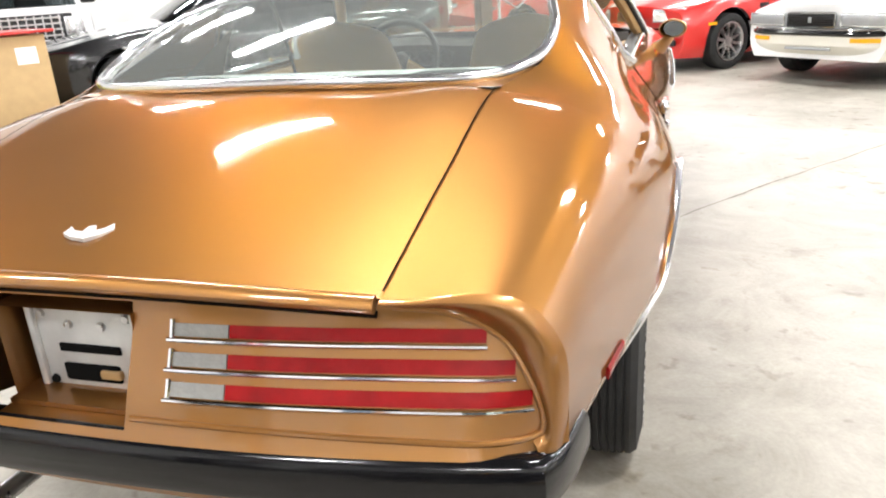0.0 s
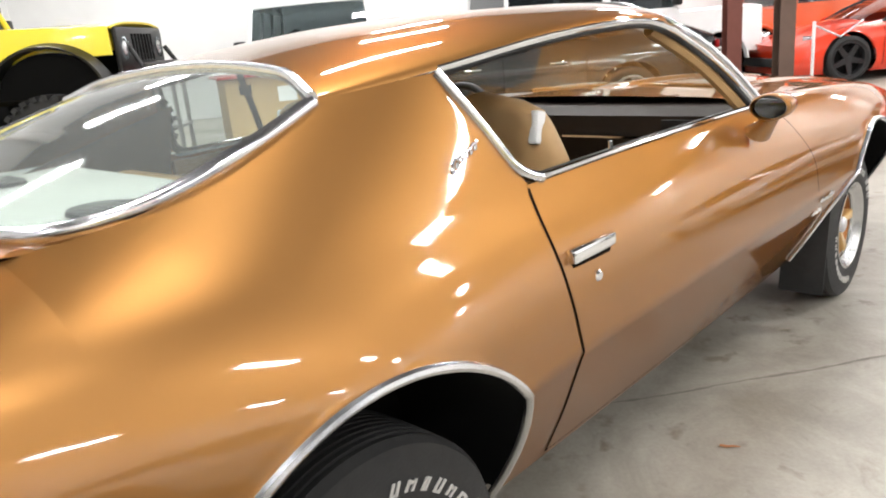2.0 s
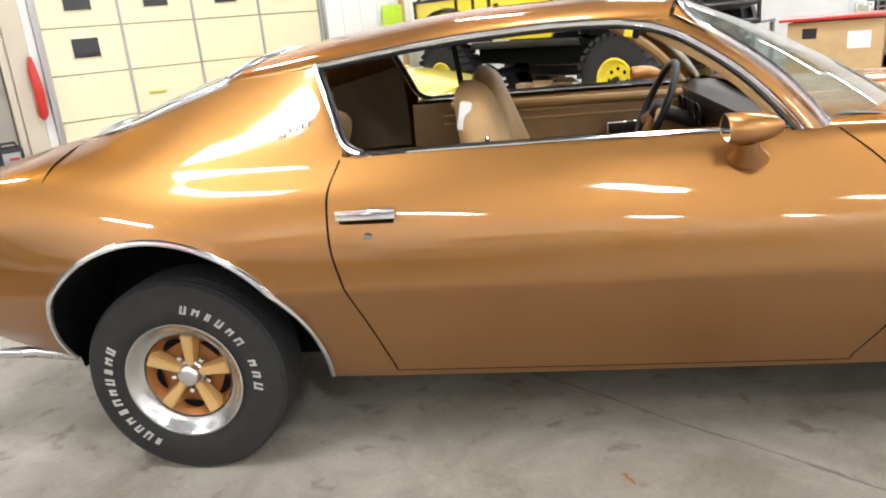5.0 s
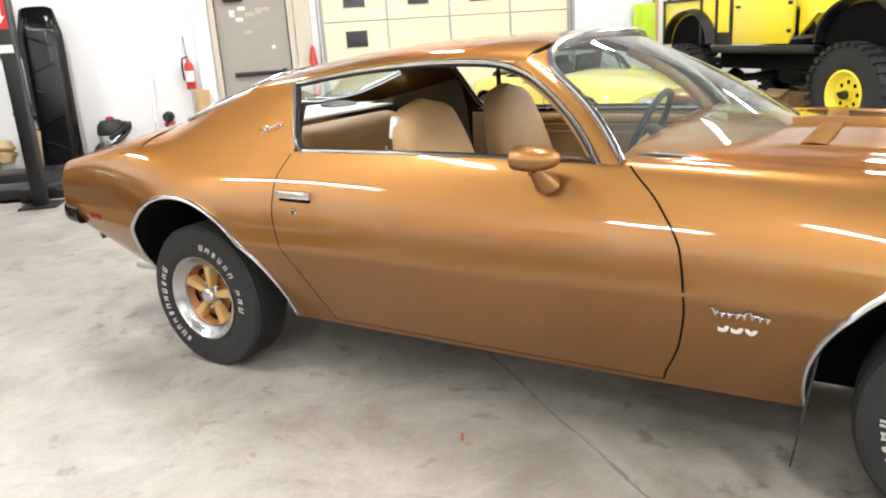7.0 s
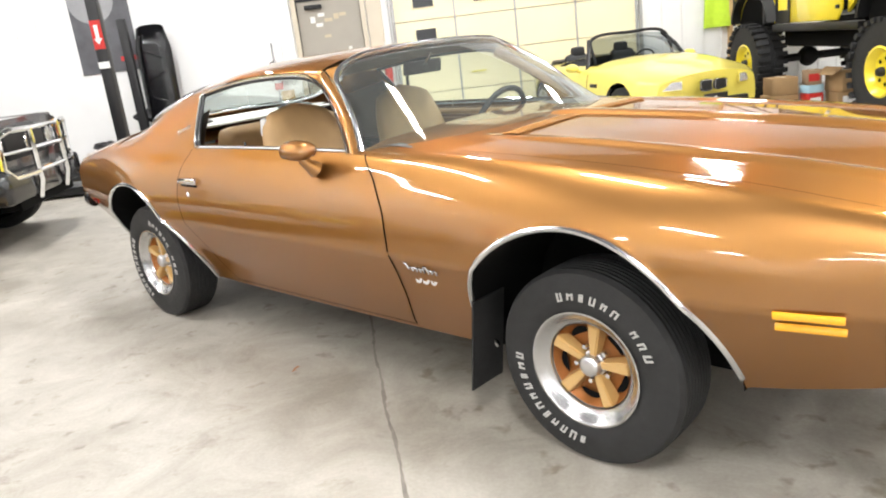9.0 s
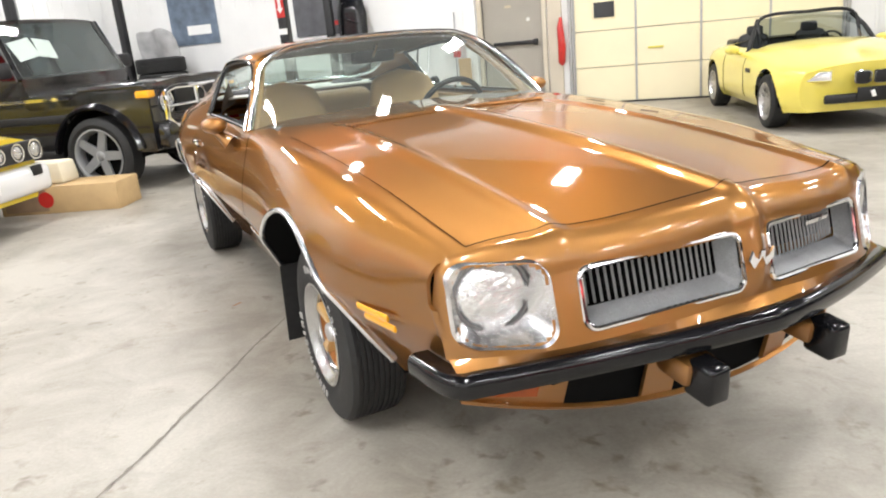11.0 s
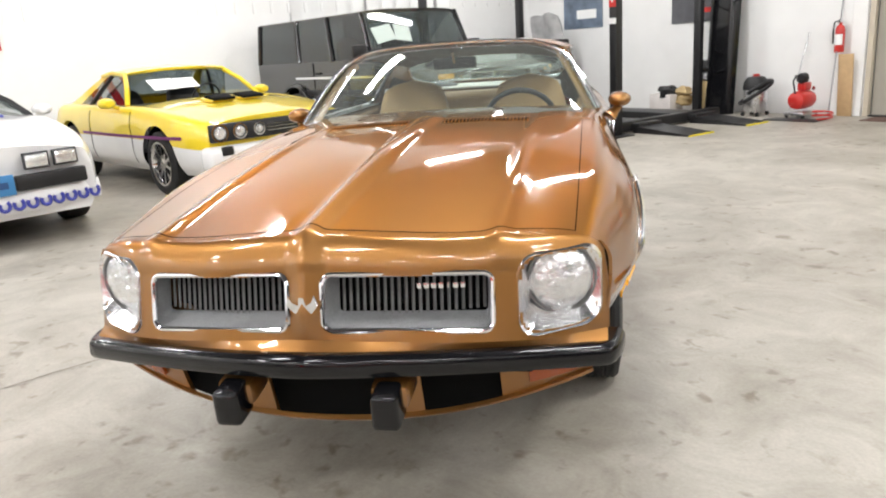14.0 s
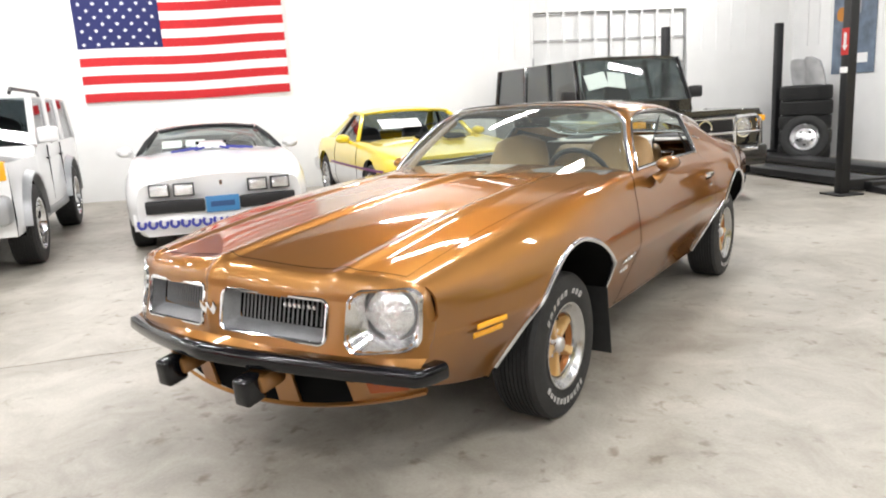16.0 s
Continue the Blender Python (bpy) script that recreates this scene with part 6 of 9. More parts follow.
    if not sp.get("open_top"):
        top_r = [(-xr * .98, blt + .05, roof - .055), (0, blt, roof - .02), (xr * .98, blt + .05, roof - .055)]
        base_r = [(-xb * .92, blb + .10, zb), (0, blb, deck + .03), (xb * .92, blb + .10, zb)]
        part("rear_window", between(top_r, base_r, 16, 6, .02, (0, -.5, .85)), glass, ob).visible_shadow = False
        bm = B()
        sheet(bm, lambda u, q: Vector((xr * 1.02 * u, (blt + .05) + (wst - .06 - blt - .05) * q + .05 * (1 - u * u) * (2 * q - 1), roof - .05 + .045 * (1 - abs(u) ** 2.6) + .03 * math.sin(math.pi * q))),
              [-1 + i / 8 for i in range(17)], [i / 12 for i in range(13)], None, .03)
        part("roof", bm, sp.get("roof_paint", sp["paint"]), ob)
    for side in (1, -1):
        A0, A1 = Vector((side * xb, wsb - .22, zb)), Vector((side * xr, wst - .06, roof - .055))
        part("front_pillar", tube(B(), [A0, A0.lerp(A1, .5) + Vector((0, .03, .02)), A1], .028, 8), sp.get("pillar_paint", sp["paint"]), ob)
        if sp.get("open_top"):
            continue
        C0, C1 = Vector((side * xb * .97, blb + .12, zb)), Vector((side * xr, blt + .06, roof - .06))
        part("side_rail", tube(B(), [A1, A1.lerp(C1, .5) + Vector((0, 0, .03)), C1], .026, 8), sp.get("roof_paint", sp["paint"]), ob)
        cw = sp.get("cpillar", .10)
        bm = B()
        sheet(bm, lambda u, q: (C0 + Vector((0, cw * (2.2 - u * 2.2) + .0, 0))).lerp(C1 + Vector((0, cw * (1 - u), 0)), q), [0, .5, 1], [i / 6 for i in range(7)], None, .03)
        part("rear_pillar", bm, sp.get("roof_paint", sp["paint"]), ob)
        S0, S1 = C0 + Vector((0, cw * 2.2, 0)), C1 + Vector((0, cw, 0))
        bm = B()
        a0, a1 = A0 - Vector((side * .012, 0, 0)), A1 - Vector((side * .012, 0, 0))
        sheet(bm, lambda u, q: a0.lerp(S0, u).lerp(a1.lerp(S1, u), q), [i / 6 for i in range(7)], [0, .5, 1])
        part("side_window", bm, glass, ob).visible_shadow = False
        for f in sp.get("posts", (.55,)):
            part("centre_post", tube(B(), [A0.lerp(S0, f), A1.lerp(S1, f)], .022, 6), BLACK, ob)
        bm = B()
        tube(bm, [A0 + Vector((side * .02, 0, -.005)), C0 + Vector((side * .02, 0, -.005))], .008, 6)
        part("waist_trim", bm, sp.get("waist", BLACK), ob)
    for side in (1, -1):
        bm = B()
        lathe(bm, [(0, .09), (.04, .08), (.07, .03), (.075, -.03), (.07, -.05)], 16, Matrix.Translation((side * (W + .05), wsb - .38, belt + .05)) @ pose(0, 0, 0, -90, 0, 0) @ Matrix.Diagonal((1.25, .8, 1, 1)))
        tube(bm, [(side * W * .93, wsb - .36, belt - .01), (side * (W + .03), wsb - .37, belt + .03)], .022, 8)
        part("door_mirror", bm, sp.get("mirror_paint", sp["paint"]), ob)
        for y in sp.get("doors", ()):
            pts = [Vector((side * (float(np.interp(z, [p.z for p in hermite_rows([Vector((q.x, 0, q.z)) for q in prof(y)], 6)[:25]], [p.x for p in hermite_rows([Vector((q.x, 0, q.z)) for q in prof(y)], 6)[:25]])) + .002), y, z)) for z in (gz + .08 + (belt - gz - .12) * i / 10 for i in range(11))]
            part("door_gap", tube(B(), pts, .004, 5), GAP, ob)
    for x in (-.38, .38):
        if sp.get("seats", True):
            part("seat", seat_shape(B(), x, wsb - 1.25, min(roof - .22, belt + .22)), sp.get("seat_mat", BLACK), ob)
    if sp.get("seats", True):
        part("dashboard", box(B(), (0, wsb - .42, belt - .06), (W * 1.6, .4, .12), bevel=.04), BLACK, ob)
        bm = B()
        wm = Matrix.Translation((-.38, wsb - .72, belt - .0)) @ pose(0, 0, 0, 68, 0, 0)
        tube(bm, [wm @ Vector((.18 * math.cos(t), .18 * math.sin(t), 0)) for t in (2 * math.pi * i / 24 for i in range(24))], .013, 6, closed=True)
        part("steering_wheel", bm, BLACK, ob)

    def face(x, z, out=0.0):
        """A point on the nose."""
        return Vector((x, yf - bend * (x / W) ** 2 + out, z))
    return ob, face, wide, yf, yr


def lamp_round(ob, p, r, mt=LAMP_GLASS, yaw=0):
    axis = Matrix.Translation(p) @ pose(0, 0, 0, -90, 0, yaw)
    a = part("headlamp", lathe(B(), [(r + .012, -.02), (r + .014, .012), (r, .012), (r - .004, .0)], 24, axis), CHROME, ob)
    part("lens", lathe(B(), [(0, .02), (r * .6, .014), (r - .003, .002)], 24, axis), mt, a)


def lamp_box(ob, p, s, mt=LAMP_GLASS, rim=BLACK, yaw=0, nm="headlamp"):
    a = part(nm, box(B(), p, (s[0] + .024, .03, s[1] + .024), turn=(0, 0, yaw), bevel=.006), rim, ob)
    part("lens", box(B(), (p[0], p[1] + .010, p[2]), (s[0], .026, s[1]), turn=(0, 0, yaw), bevel=.008), mt, a)


YELLOW = car_paint("yellow_paint", (0.80, 0.60, 0.022), rough=0.3)
LEMON = car_paint("lemon_yellow_paint", (0.78, 0.66, 0.12), rough=0.3)
WHITE_CAR = car_paint("white_car_paint", (0.78, 0.78, 0.78), rough=0.3)
CREAM_CAR = car_paint("cream_car_paint", (0.74, 0.72, 0.64), rough=0.3)
BLACK_CAR = car_paint("black_car_paint", (0.006, 0.006, 0.007), rough=0.25)
RED_CAR = car_paint("red_car_paint", (0.62, 0.022, 0.018), rough=0.3)
ORANGE_RED = car_paint("orange_red_car_paint", (0.72, 0.045, 0.012), rough=0.3)
ORANGE_CAR = car_paint("orange_car_paint", (0.75, 0.12, 0.03), rough=0.3)
BLUE_DECAL = mat("blue_decal", (0.05, 0.06, 0.32), 0.35, vary=0.2, scale=20)
PLATE_BLUE = mat("blue_plate", (0.05, 0.20, 0.42), 0.4)
PAPER = mat("white_paper", (0.85, 0.85, 0.84), 0.6)
PURPLE = mat("purple_stripe", (0.16, 0.02, 0.14), 0.4)
CARD = mat("brown_cardboard", (0.52, 0.36, 0.18), 0.8, vary=0.1, scale=12, bump=0.05)
CARD_DARK = mat("printed_cardboard", (0.30, 0.20, 0.12), 0.8, vary=0.2, scale=12)


def windscreen_papers(ob, sp, spots):
    for x, t, w, h in spots:
        y, z = sp["wsb"] - .06 + (sp["wst"] - sp["wsb"] + .06) * t - .06, sp["hood_rear"] + (sp["roof"] - sp["hood_rear"]) * t
        tilt = math.degrees(math.atan2(sp["roof"] - sp["hood_rear"], sp["wsb"] - sp["wst"]))
        part("paper_sheet", box(B(), (x, y, z), (w, h, .003), turn=(-tilt, 0, random.uniform(-5, 5))), PAPER, ob)


# yellow and white coupe with hood scoops
sp = dict(W=1.82, wb=2.46, fo=.95, ro=.88, gz=.22, belt=.88, r=.325, hood_rear=.90, hood_front=.76, deck=.92, tail=.80, wsb=.62, wst=.02, blt=-.75, blb=-1.55, roof=1.27,
          paint=YELLOW, paint2=WHITE_CAR, split=8, doors=(.62, -.55), posts=(.75,), rim_mat=CHROME, spokes=10, rim_word="chrome many-spoked wheel", cpillar=.16, glass=GLASS_MID, bend=.10, crown=.02)
ob, face, wide, yf, yr = build_car("coupe", room_pose(-5.75, -0.05, 0, 10), "yellow and white two-tone muscle coupe with twin hood scoops", "car", sp)
part("grille", box(B(), (0, yf - .012, .645), (1.62, .05, .17), bevel=.02), BLACK, ob, "black full-width grille with round lamps")
for x, d in ((.71, .072), (.50, .062), (.29, .050)):
    for side in (1, -1):
        lamp_round(ob, Vector((side * x, yf + .006, .645)), d)
for k in range(3):
    part("grille_bar", box(B(), (0, yf + .016, .615 + .03 * k), (.40, .006, .006)), CHROME, ob)
line = [Vector((x, yf + .055 - .05 * (x / .9) ** 2 - .16 * (abs(x) / .9) ** 8, .485)) for x in (.90 - 1.80 * i / 40 for i in range(41))]
part("front_bumper", bar(B(), [Vector((p.x, -p.y, p.z)) for p in line], [(-.06, .085), (-.015, .090), (.0, .07), (.006, .0), (-.006, -.07), (-.03, -.095), (-.09, -.10)]), WHITE_CAR, ob, "white wrap-round front bumper")
for v in ob.children[-1].data.vertices:
    v.co.y = -v.co.y
ob.children[-1].data.flip_normals()
part("chin", box(B(), (0, yf - .085, .40), (1.70, .22, .24), bevel=.06, seg=3), WHITE_CAR, ob, "white chin panel")
part("number_plate", box(B(), (0, yf + .068, .44), (.31, .008, .15), bevel=.004), PAPER, ob)
for x in (.66, -.66):
    part("turn_signal", box(B(), (x, yf + .022, .475), (.12, .03, .085), bevel=.01), BLACK, ob)
for x in (.17, -.17):
    part("hood_scoop", box(B(), (x, 1.20, .912), (.27, .30, .04), turn=(-4, 0, 0), bevel=.018, taper=.85), YELLOW, ob)
    part("scoop_mouth", box(B(), (x, 1.27, .930), (.25, .22, .030), turn=(-8, 0, 0), bevel=.008), DARK, ob)
for side in (1, -1):
    bm = B()
    tube(bm, [Vector((side * (wide(y) + .003), y, .585 + .02 * (y / 2) ** 2)) for y in (-.80 + 2.55 * i / 30 for i in range(31))], .018, 6, flat=.12)
    part("side_stripe", bm, PURPLE, ob, "purple side stripe")
windscreen_papers(ob, sp, ((.30, .5, .30, .22), (.02, .5, .26, .2)))

# white coupe with four square lamps and blue decals
sp = dict(W=1.80, wb=2.75, fo=1.0, ro=1.15, gz=.2, belt=.90, r=.335, hood_rear=.93, hood_front=.74, deck=1.0, tail=.85, wsb=.80, wst=.12, blt=-1.0, blb=-1.72, roof=1.20,
          paint=WHITE_CAR, roof_paint=WHITE_CAR, pillar_paint=BLACK, doors=(.62, -.8), posts=(.95,), rim_mat=SILVER, cpillar=.2, glass=GLASS_MID, ws_glass=GLASS, bend=.16, crown=.04)
ob, face, wide, yf, yr = build_car("coupe", room_pose(-5.30, 2.52, 0, 8), "white 1980s coupe with blue decals on hood and chin", "car", sp)
for x in (.34, .56, -.34, -.56):
    lamp_box(ob, face(x, .655, .006), (.165, .10), rim=BLACK, yaw=-x * 18)
for side in (1, -1):
    part("lower_grille", box(B(), face(side * .43, .50, .004), (.54, .06, .12), turn=(0, 0, -side * 9), bevel=.015), BLACK, ob, "black slot grille")
    part("hood_decal", box(B(), (side * .52, yf - .42, .79), (.24, .16, .004), turn=(-14, side * 3, 0)), BLUE_DECAL, ob)
    for k in range(8):
        bm = B()
        x0 = side * (.06 + .098 * k)
        tube(bm, [face(x0 + side * .034 * math.cos(t), .345 - .038 * math.sin(t), .020) for t in (-.9 + 4.6 * i / 12 for i in range(13))], .015, 6, flat=.6)
        part("chin_decal", bm, BLUE_DECAL, ob)
part("number_plate", box(B(), face(0, .50, .03), (.31, .012, .155), bevel=.004), PLATE_BLUE, ob, "blue front plate with unreadable bars")
part("plate_bar", box(B(), face(0, .50, .037), (.22, .004, .05)), mat("dull_blue_bar", (.03, .08, .2), .5), ob)
bm = B()
sheet(bm, lambda u, v: face(.82 * u, .275 + .16 * v, -.012 + .022 * math.sin(math.pi * v) - .05 * abs(u) ** 8), [-1 + i / 12 for i in range(25)], [i / 6 for i in range(7)], None, .02)
part("chin", bm, WHITE_CAR, ob, "white chin skirt")
part("screen_header", tube(B(), [(-.56, .075, 1.155), (-.3, .12, 1.19), (0, .135, 1.20), (.3, .12, 1.19), (.56, .075, 1.155)], .022, 8), BLACK, ob)
part("hood_scoop", box(B(), (0, .92, 1.005), (.34, .34, .05), turn=(-7, 0, 0), bevel=.02, taper=.8), WHITE_CAR, ob)
for side in (1, -1):
    part("scoop_slot", box(B(), (side * .15, .98, 1.03), (.035, .03, .03)), DARK, ob)
part("badge", box(B(), face(0, .70, .004), (.025, .006, .045)), CHROME, ob)
for k in range(7):
    bm = B()
    a = radians(200 + 140 * k / 6)
    tube(bm, [(.20 * math.cos(a), 1.25 + .1 * math.sin(a), .985), (.46 * math.cos(a), 1.28 + .22 * math.sin(a), .955)], .012, 5, flat=.3)
    part("hood_stroke", bm, BLUE_DECAL, ob)
windscreen_papers(ob, sp, ((.42, .30, .22, .20), (.16, .30, .22, .20)))

# lemon roadster with its top down
sp = dict(W=1.74, wb=2.446, fo=.72, ro=.70, gz=.2, belt=.80, r=.305, hood_rear=.88, hood_front=.68, deck=.88, tail=.78, wsb=.42, wst=-.05, blt=-.9, blb=-.85, roof=1.24,
          paint=LEMON, pillar_paint=BLACK, open_top=True, doors=(.35, -.6), spokes=10, rim_word="silver alloy wheel", bend=.22, crown=.05, fw=.78, glass=GLASS_MID)
ob, face, wide, yf, yr = build_car("roadster", room_pose(2.74, -6.10, 0, -77) @ Matrix.Scale(.9, 4), "lemon yellow open roadster parked before the garage door", "car", sp)
for side in (1, -1):
    part("kidney_grille", box(B(), face(side * .095, .57, .0), (.155, .05, .13), bevel=.022, seg=3), BLACK, ob)
    bm = B()
    tube(bm, [face(side * .095 + math.copysign(abs(math.cos(t)) ** .6, math.cos(t)) * .080, .57 + math.copysign(abs(math.sin(t)) ** .6, math.sin(t)) * .066, .026) for t in (2 * math.pi * i / 20 for i in range(20))], .007, 6, closed=True)
    part("grille_ring", bm, CHROME, ob)
    lamp_box(ob, face(side * .50, .60, -.03), (.25, .10), rim=LEMON, yaw=-side * 24)
    part("side_marker", box(B(), (side * .80, yf - .42, .50), (.02, .12, .04), turn=(0, 0, side * 20)), AMBER, ob)
    part("head_restraint", box(B(), (side * .36, -.95, 1.0), (.22, .10, .20), bevel=.04), BLACK, ob)
    part("fender_vent", box(B(), (side * (wide(.55) + .001), .55, .62), (.01, .2, .05), bevel=.004), BLACK, ob)
part("air_dam", box(B(), face(0, .36, .0), (.95, .06, .10), bevel=.03), BLACK, ob)
part("number_plate", box(B(), face(0, .40, .05), (.32, .012, .14), bevel=.004), BLACK, ob, "black front plate with a small white mark")
part("plate_mark", box(B(), face(0, .40, .057), (.04, .004, .07), turn=(0, 20, 0)), PAPER, ob)
bm = B()
tube(bm, through_points([(-.60, .14, .86), (-.56, -.04, 1.20), (0, .0, 1.245), (.56, -.04, 1.20), (.60, .14, .86)], 24), .022, 8)
part("screen_frame", bm, BLACK, ob)
part("folded_top", box(B(), (0, -1.15, .86), (1.3, .42, .14), bevel=.05), BLACK, ob)

# red sports saloon
sp = dict(W=1.78, wb=2.73, fo=.80, ro=.95, gz=.16, belt=.90, r=.325, hood_rear=.94, hood_front=.74, deck=1.0, tail=.90, wsb=.85, wst=.15, blt=-.95, blb=-1.60, roof=1.37,
          paint=RED_CAR, doors=(.75, -.45), posts=(.55,), spokes=10, rim_word="silver double-spoke alloy wheel", bend=.20, crown=.04, glass=GLASS_DARK)
ob, face, wide, yf, yr = build_car("sports_coupe", room_pose(4.33, 7.10, 0, 180 - 90), "glossy red two-door sports coupe with dark glass", "car", sp)
for side in (1, -1):
    part("kidney_grille", box(B(), face(side * .105, .655, -.004), (.18, .06, .125), bevel=.028, seg=3), BLACK, ob)
    lamp_box(ob, face(side * .55, .665, -.05), (.36, .125), mt=LAMP_GLASS, rim=SILVER, yaw=-side * 30)
    part("fog_lamp", box(B(), face(side * .62, .36, .0), (.14, .05, .08), bevel=.03), BLACK, ob)
    part("side_marker", box(B(), (side * (wide(yf - .45)), yf - .50, .55), (.012, .13, .035)), AMBER, ob)
    part("fender_vent", box(B(), (side * (wide(.8) + .001), .82, .70), (.01, .16, .06), bevel=.004), BLACK, ob)
part("air_dam", box(B(), face(0, .33, .0), (1.0, .06, .17), bevel=.03), BLACK, ob)
part("bumper_line", box(B(), face(0, .52, .0), (1.4, .05, .02)), GAP, ob)
part("nose_mark", box(B(), face(0, .745, -.02), (.07, .05, .01), bevel=.004), SILVER, ob)

# cream convertible with a chrome-edged grille
sp = dict(W=1.74, wb=2.37, fo=.92, ro=1.0, gz=.24, belt=.86, r=.30, hood_rear=.93, hood_front=.76, deck=.92, tail=.85, wsb=.55, wst=-.05, blt=-1.0, blb=-1.4, roof=1.30,
          paint=WHITE_CAR, paint2=CREAM_CAR, split=7, roof_paint=BLACK, doors=(.5, -.6), bend=.07, crown=.02, glass=GLASS_DARK, rim_word="silver wheel")
ob, face, wide, yf, yr = build_car("convertible", room_pose(1.96, 7.22, 0, 180 - 90), "white 1980s convertible with cream bumper and orange markers", "car", sp)
part("grille", box(B(), face(0, .635, .01), (.50, .05, .12), bevel=.015), BLACK, ob, "black grille in a bright frame")
bm = B()
tube(bm, [face(x, .635 + z, .035) for x, z in round_rect(.255, .065, .02)], .008, 6, closed=True)
part("grille_frame", bm, CHROME, ob)
for k in range(5):
    part("grille_bar", box(B(), face(0, .595 + .02 * k, .037), (.48, .004, .005)), GAP, ob)
part("grille_mark", box(B(), face(0, .635, .040), (.035, .006, .05), bevel=.002), SILVER, ob)


def round_front(x, z, d):
    return Vector((x, yf + d - .30 * (abs(x) / .84) ** 5, z))


ACROSS = [-.83 + 1.66 * i / 30 for i in range(31)]
for side in (1, -1):
    lamp_box(ob, face(side * .52, .635, .005), (.42, .10), mt=SILVER, rim=CHROME, yaw=-side * 5)
    bm = B()
    sheet(bm, lambda x, z: round_front(side * x, z, .062), [.44 + .24 * i / 6 for i in range(7)], [.435, .475], None, .012)
    part("marker", bm, AMBER, ob, "orange marker lens")
bm = B()
sheet(bm, lambda x, v: round_front(x, .300 + .20 * v, -.05 + .10 * min(1, v * 2.2)), ACROSS, [i / 6 for i in range(7)], None, .02)
part("front_bumper", bm, CREAM_CAR, ob, "cream wrap-round bumper")
bm = B()
tube(bm, [round_front(x, .515, .050) for x in ACROSS], .028, 8)
part("rub_strip", bm, BLACK_GLOSS, ob)
bm = B()
tube(bm, [round_front(x, .548, .050) for x in ACROSS], .012, 8)
part("bumper_trim", bm, CHROME, ob)
part("air_slot", box(B(), (0, yf + .04, .365), (.5, .02, .03), bevel=.01), SILVER, ob)

# black fastback saloon
sp = dict(W=1.90, wb=2.91, fo=.92, ro=1.12, gz=.17, belt=.94, r=.35, hood_rear=.98, hood_front=.78, deck=1.10, tail=.98, wsb=1.02, wst=.28, blt=-.95, blb=-2.05, roof=1.42,
          paint=BLACK_CAR, doors=(.95, 0.0, -.95), posts=(.42, .80), spokes=10, rim_word="silver ten-spoke alloy wheel", waist=CHROME, bend=.2, crown=.03, glass=GLASS_DARK, rim=.70)
ob, face, wide, yf, yr = build_car("saloon", room_pose(6.85, 0.78, 0, 90), "glossy black fastback saloon with silver alloy wheels", "car", sp)
for side in (1, -1):
    lamp_box(ob, face(side * .66, .66, .0), (.34, .12), rim=BLACK, yaw=-side * 20)
    part("tail_lamp", box(B(), (side * .62, yr + .05, .86), (.42, .05, .10), turn=(0, 0, side * 10), bevel=.02), RED_LENS, ob)
    part("tail_reflector", box(B(), (side * .62, yr + .03, .42), (.16, .04, .05), bevel=.01), RED_LENS, ob)
    for y in (.35, -.62):
        part("door_handle", box(B(), (side * (wide(y) + .012), y, .82), (.03, .2, .025), bevel=.01), CHROME, ob)
    part("sill_trim", box(B(), (side * wide(0) * .985, 0, .26), (.02, 2.2, .02)), CHROME, ob)
    part("fender_mark", box(B(), (side * wide(.9) * 1.0, 1.0, .60), (.012, .08, .03)), AMBER, ob)
part("grille", box(B(), face(0, .55, .0), (.9, .06, .4), bevel=.06), BLACK, ob)

# orange-red mid-engined sports car
sp = dict(W=1.93, wb=2.72, fo=1.0, ro=.9, gz=.14, belt=.82, r=.34, hood_rear=.86, hood_front=.58, deck=1.0, tail=.95, wsb=1.05, wst=.25, blt=-.35, blb=-.75, roof=1.22,
          paint=ORANGE_RED, open_top=True, pillar_paint=BLACK, doors=(.85, -.45), spokes=5, rim_mat=BLACK, rim_word="black five-spoke alloy wheel", bend=.3, crown=.05, glass=GLASS_MID, seat_mat=TAN, rim=.72)
ob, face, wide, yf, yr = build_car("sports_car", room_pose(9.45, 7.65, 0, 90), "orange-red open mid-engined sports car with black wheels", "car", sp)
for side in (1, -1):
    prism_m = Matrix.Translation((side * (wide(-.5) + .004), -.42, .68)) @ pose(0, 0, 0, 90, 0, 90 * side)
    part("side_intake", prism(B(), [(-.36 * side, .14), (.02 * side, .10), (.34 * side, .02), (.30 * side, -.02), (.05 * side, -.14), (-.1 * side, -.16)], 0, .012, prism_m), BLACK, ob, "black boomerang air intake")
    lamp_box(ob, (side * .72, yf - .48, .66), (.14, .10), rim=BLACK, yaw=-side * 40)
    part("rear_buttress", box(B(), (side * .55, -.95, 1.0), (.3, .9, .12), turn=(8, 0, 0), bevel=.05), BLACK, ob)
part("air_dam", box(B(), face(0, .36, .0), (1.3, .06, .14), bevel=.03), BLACK, ob)


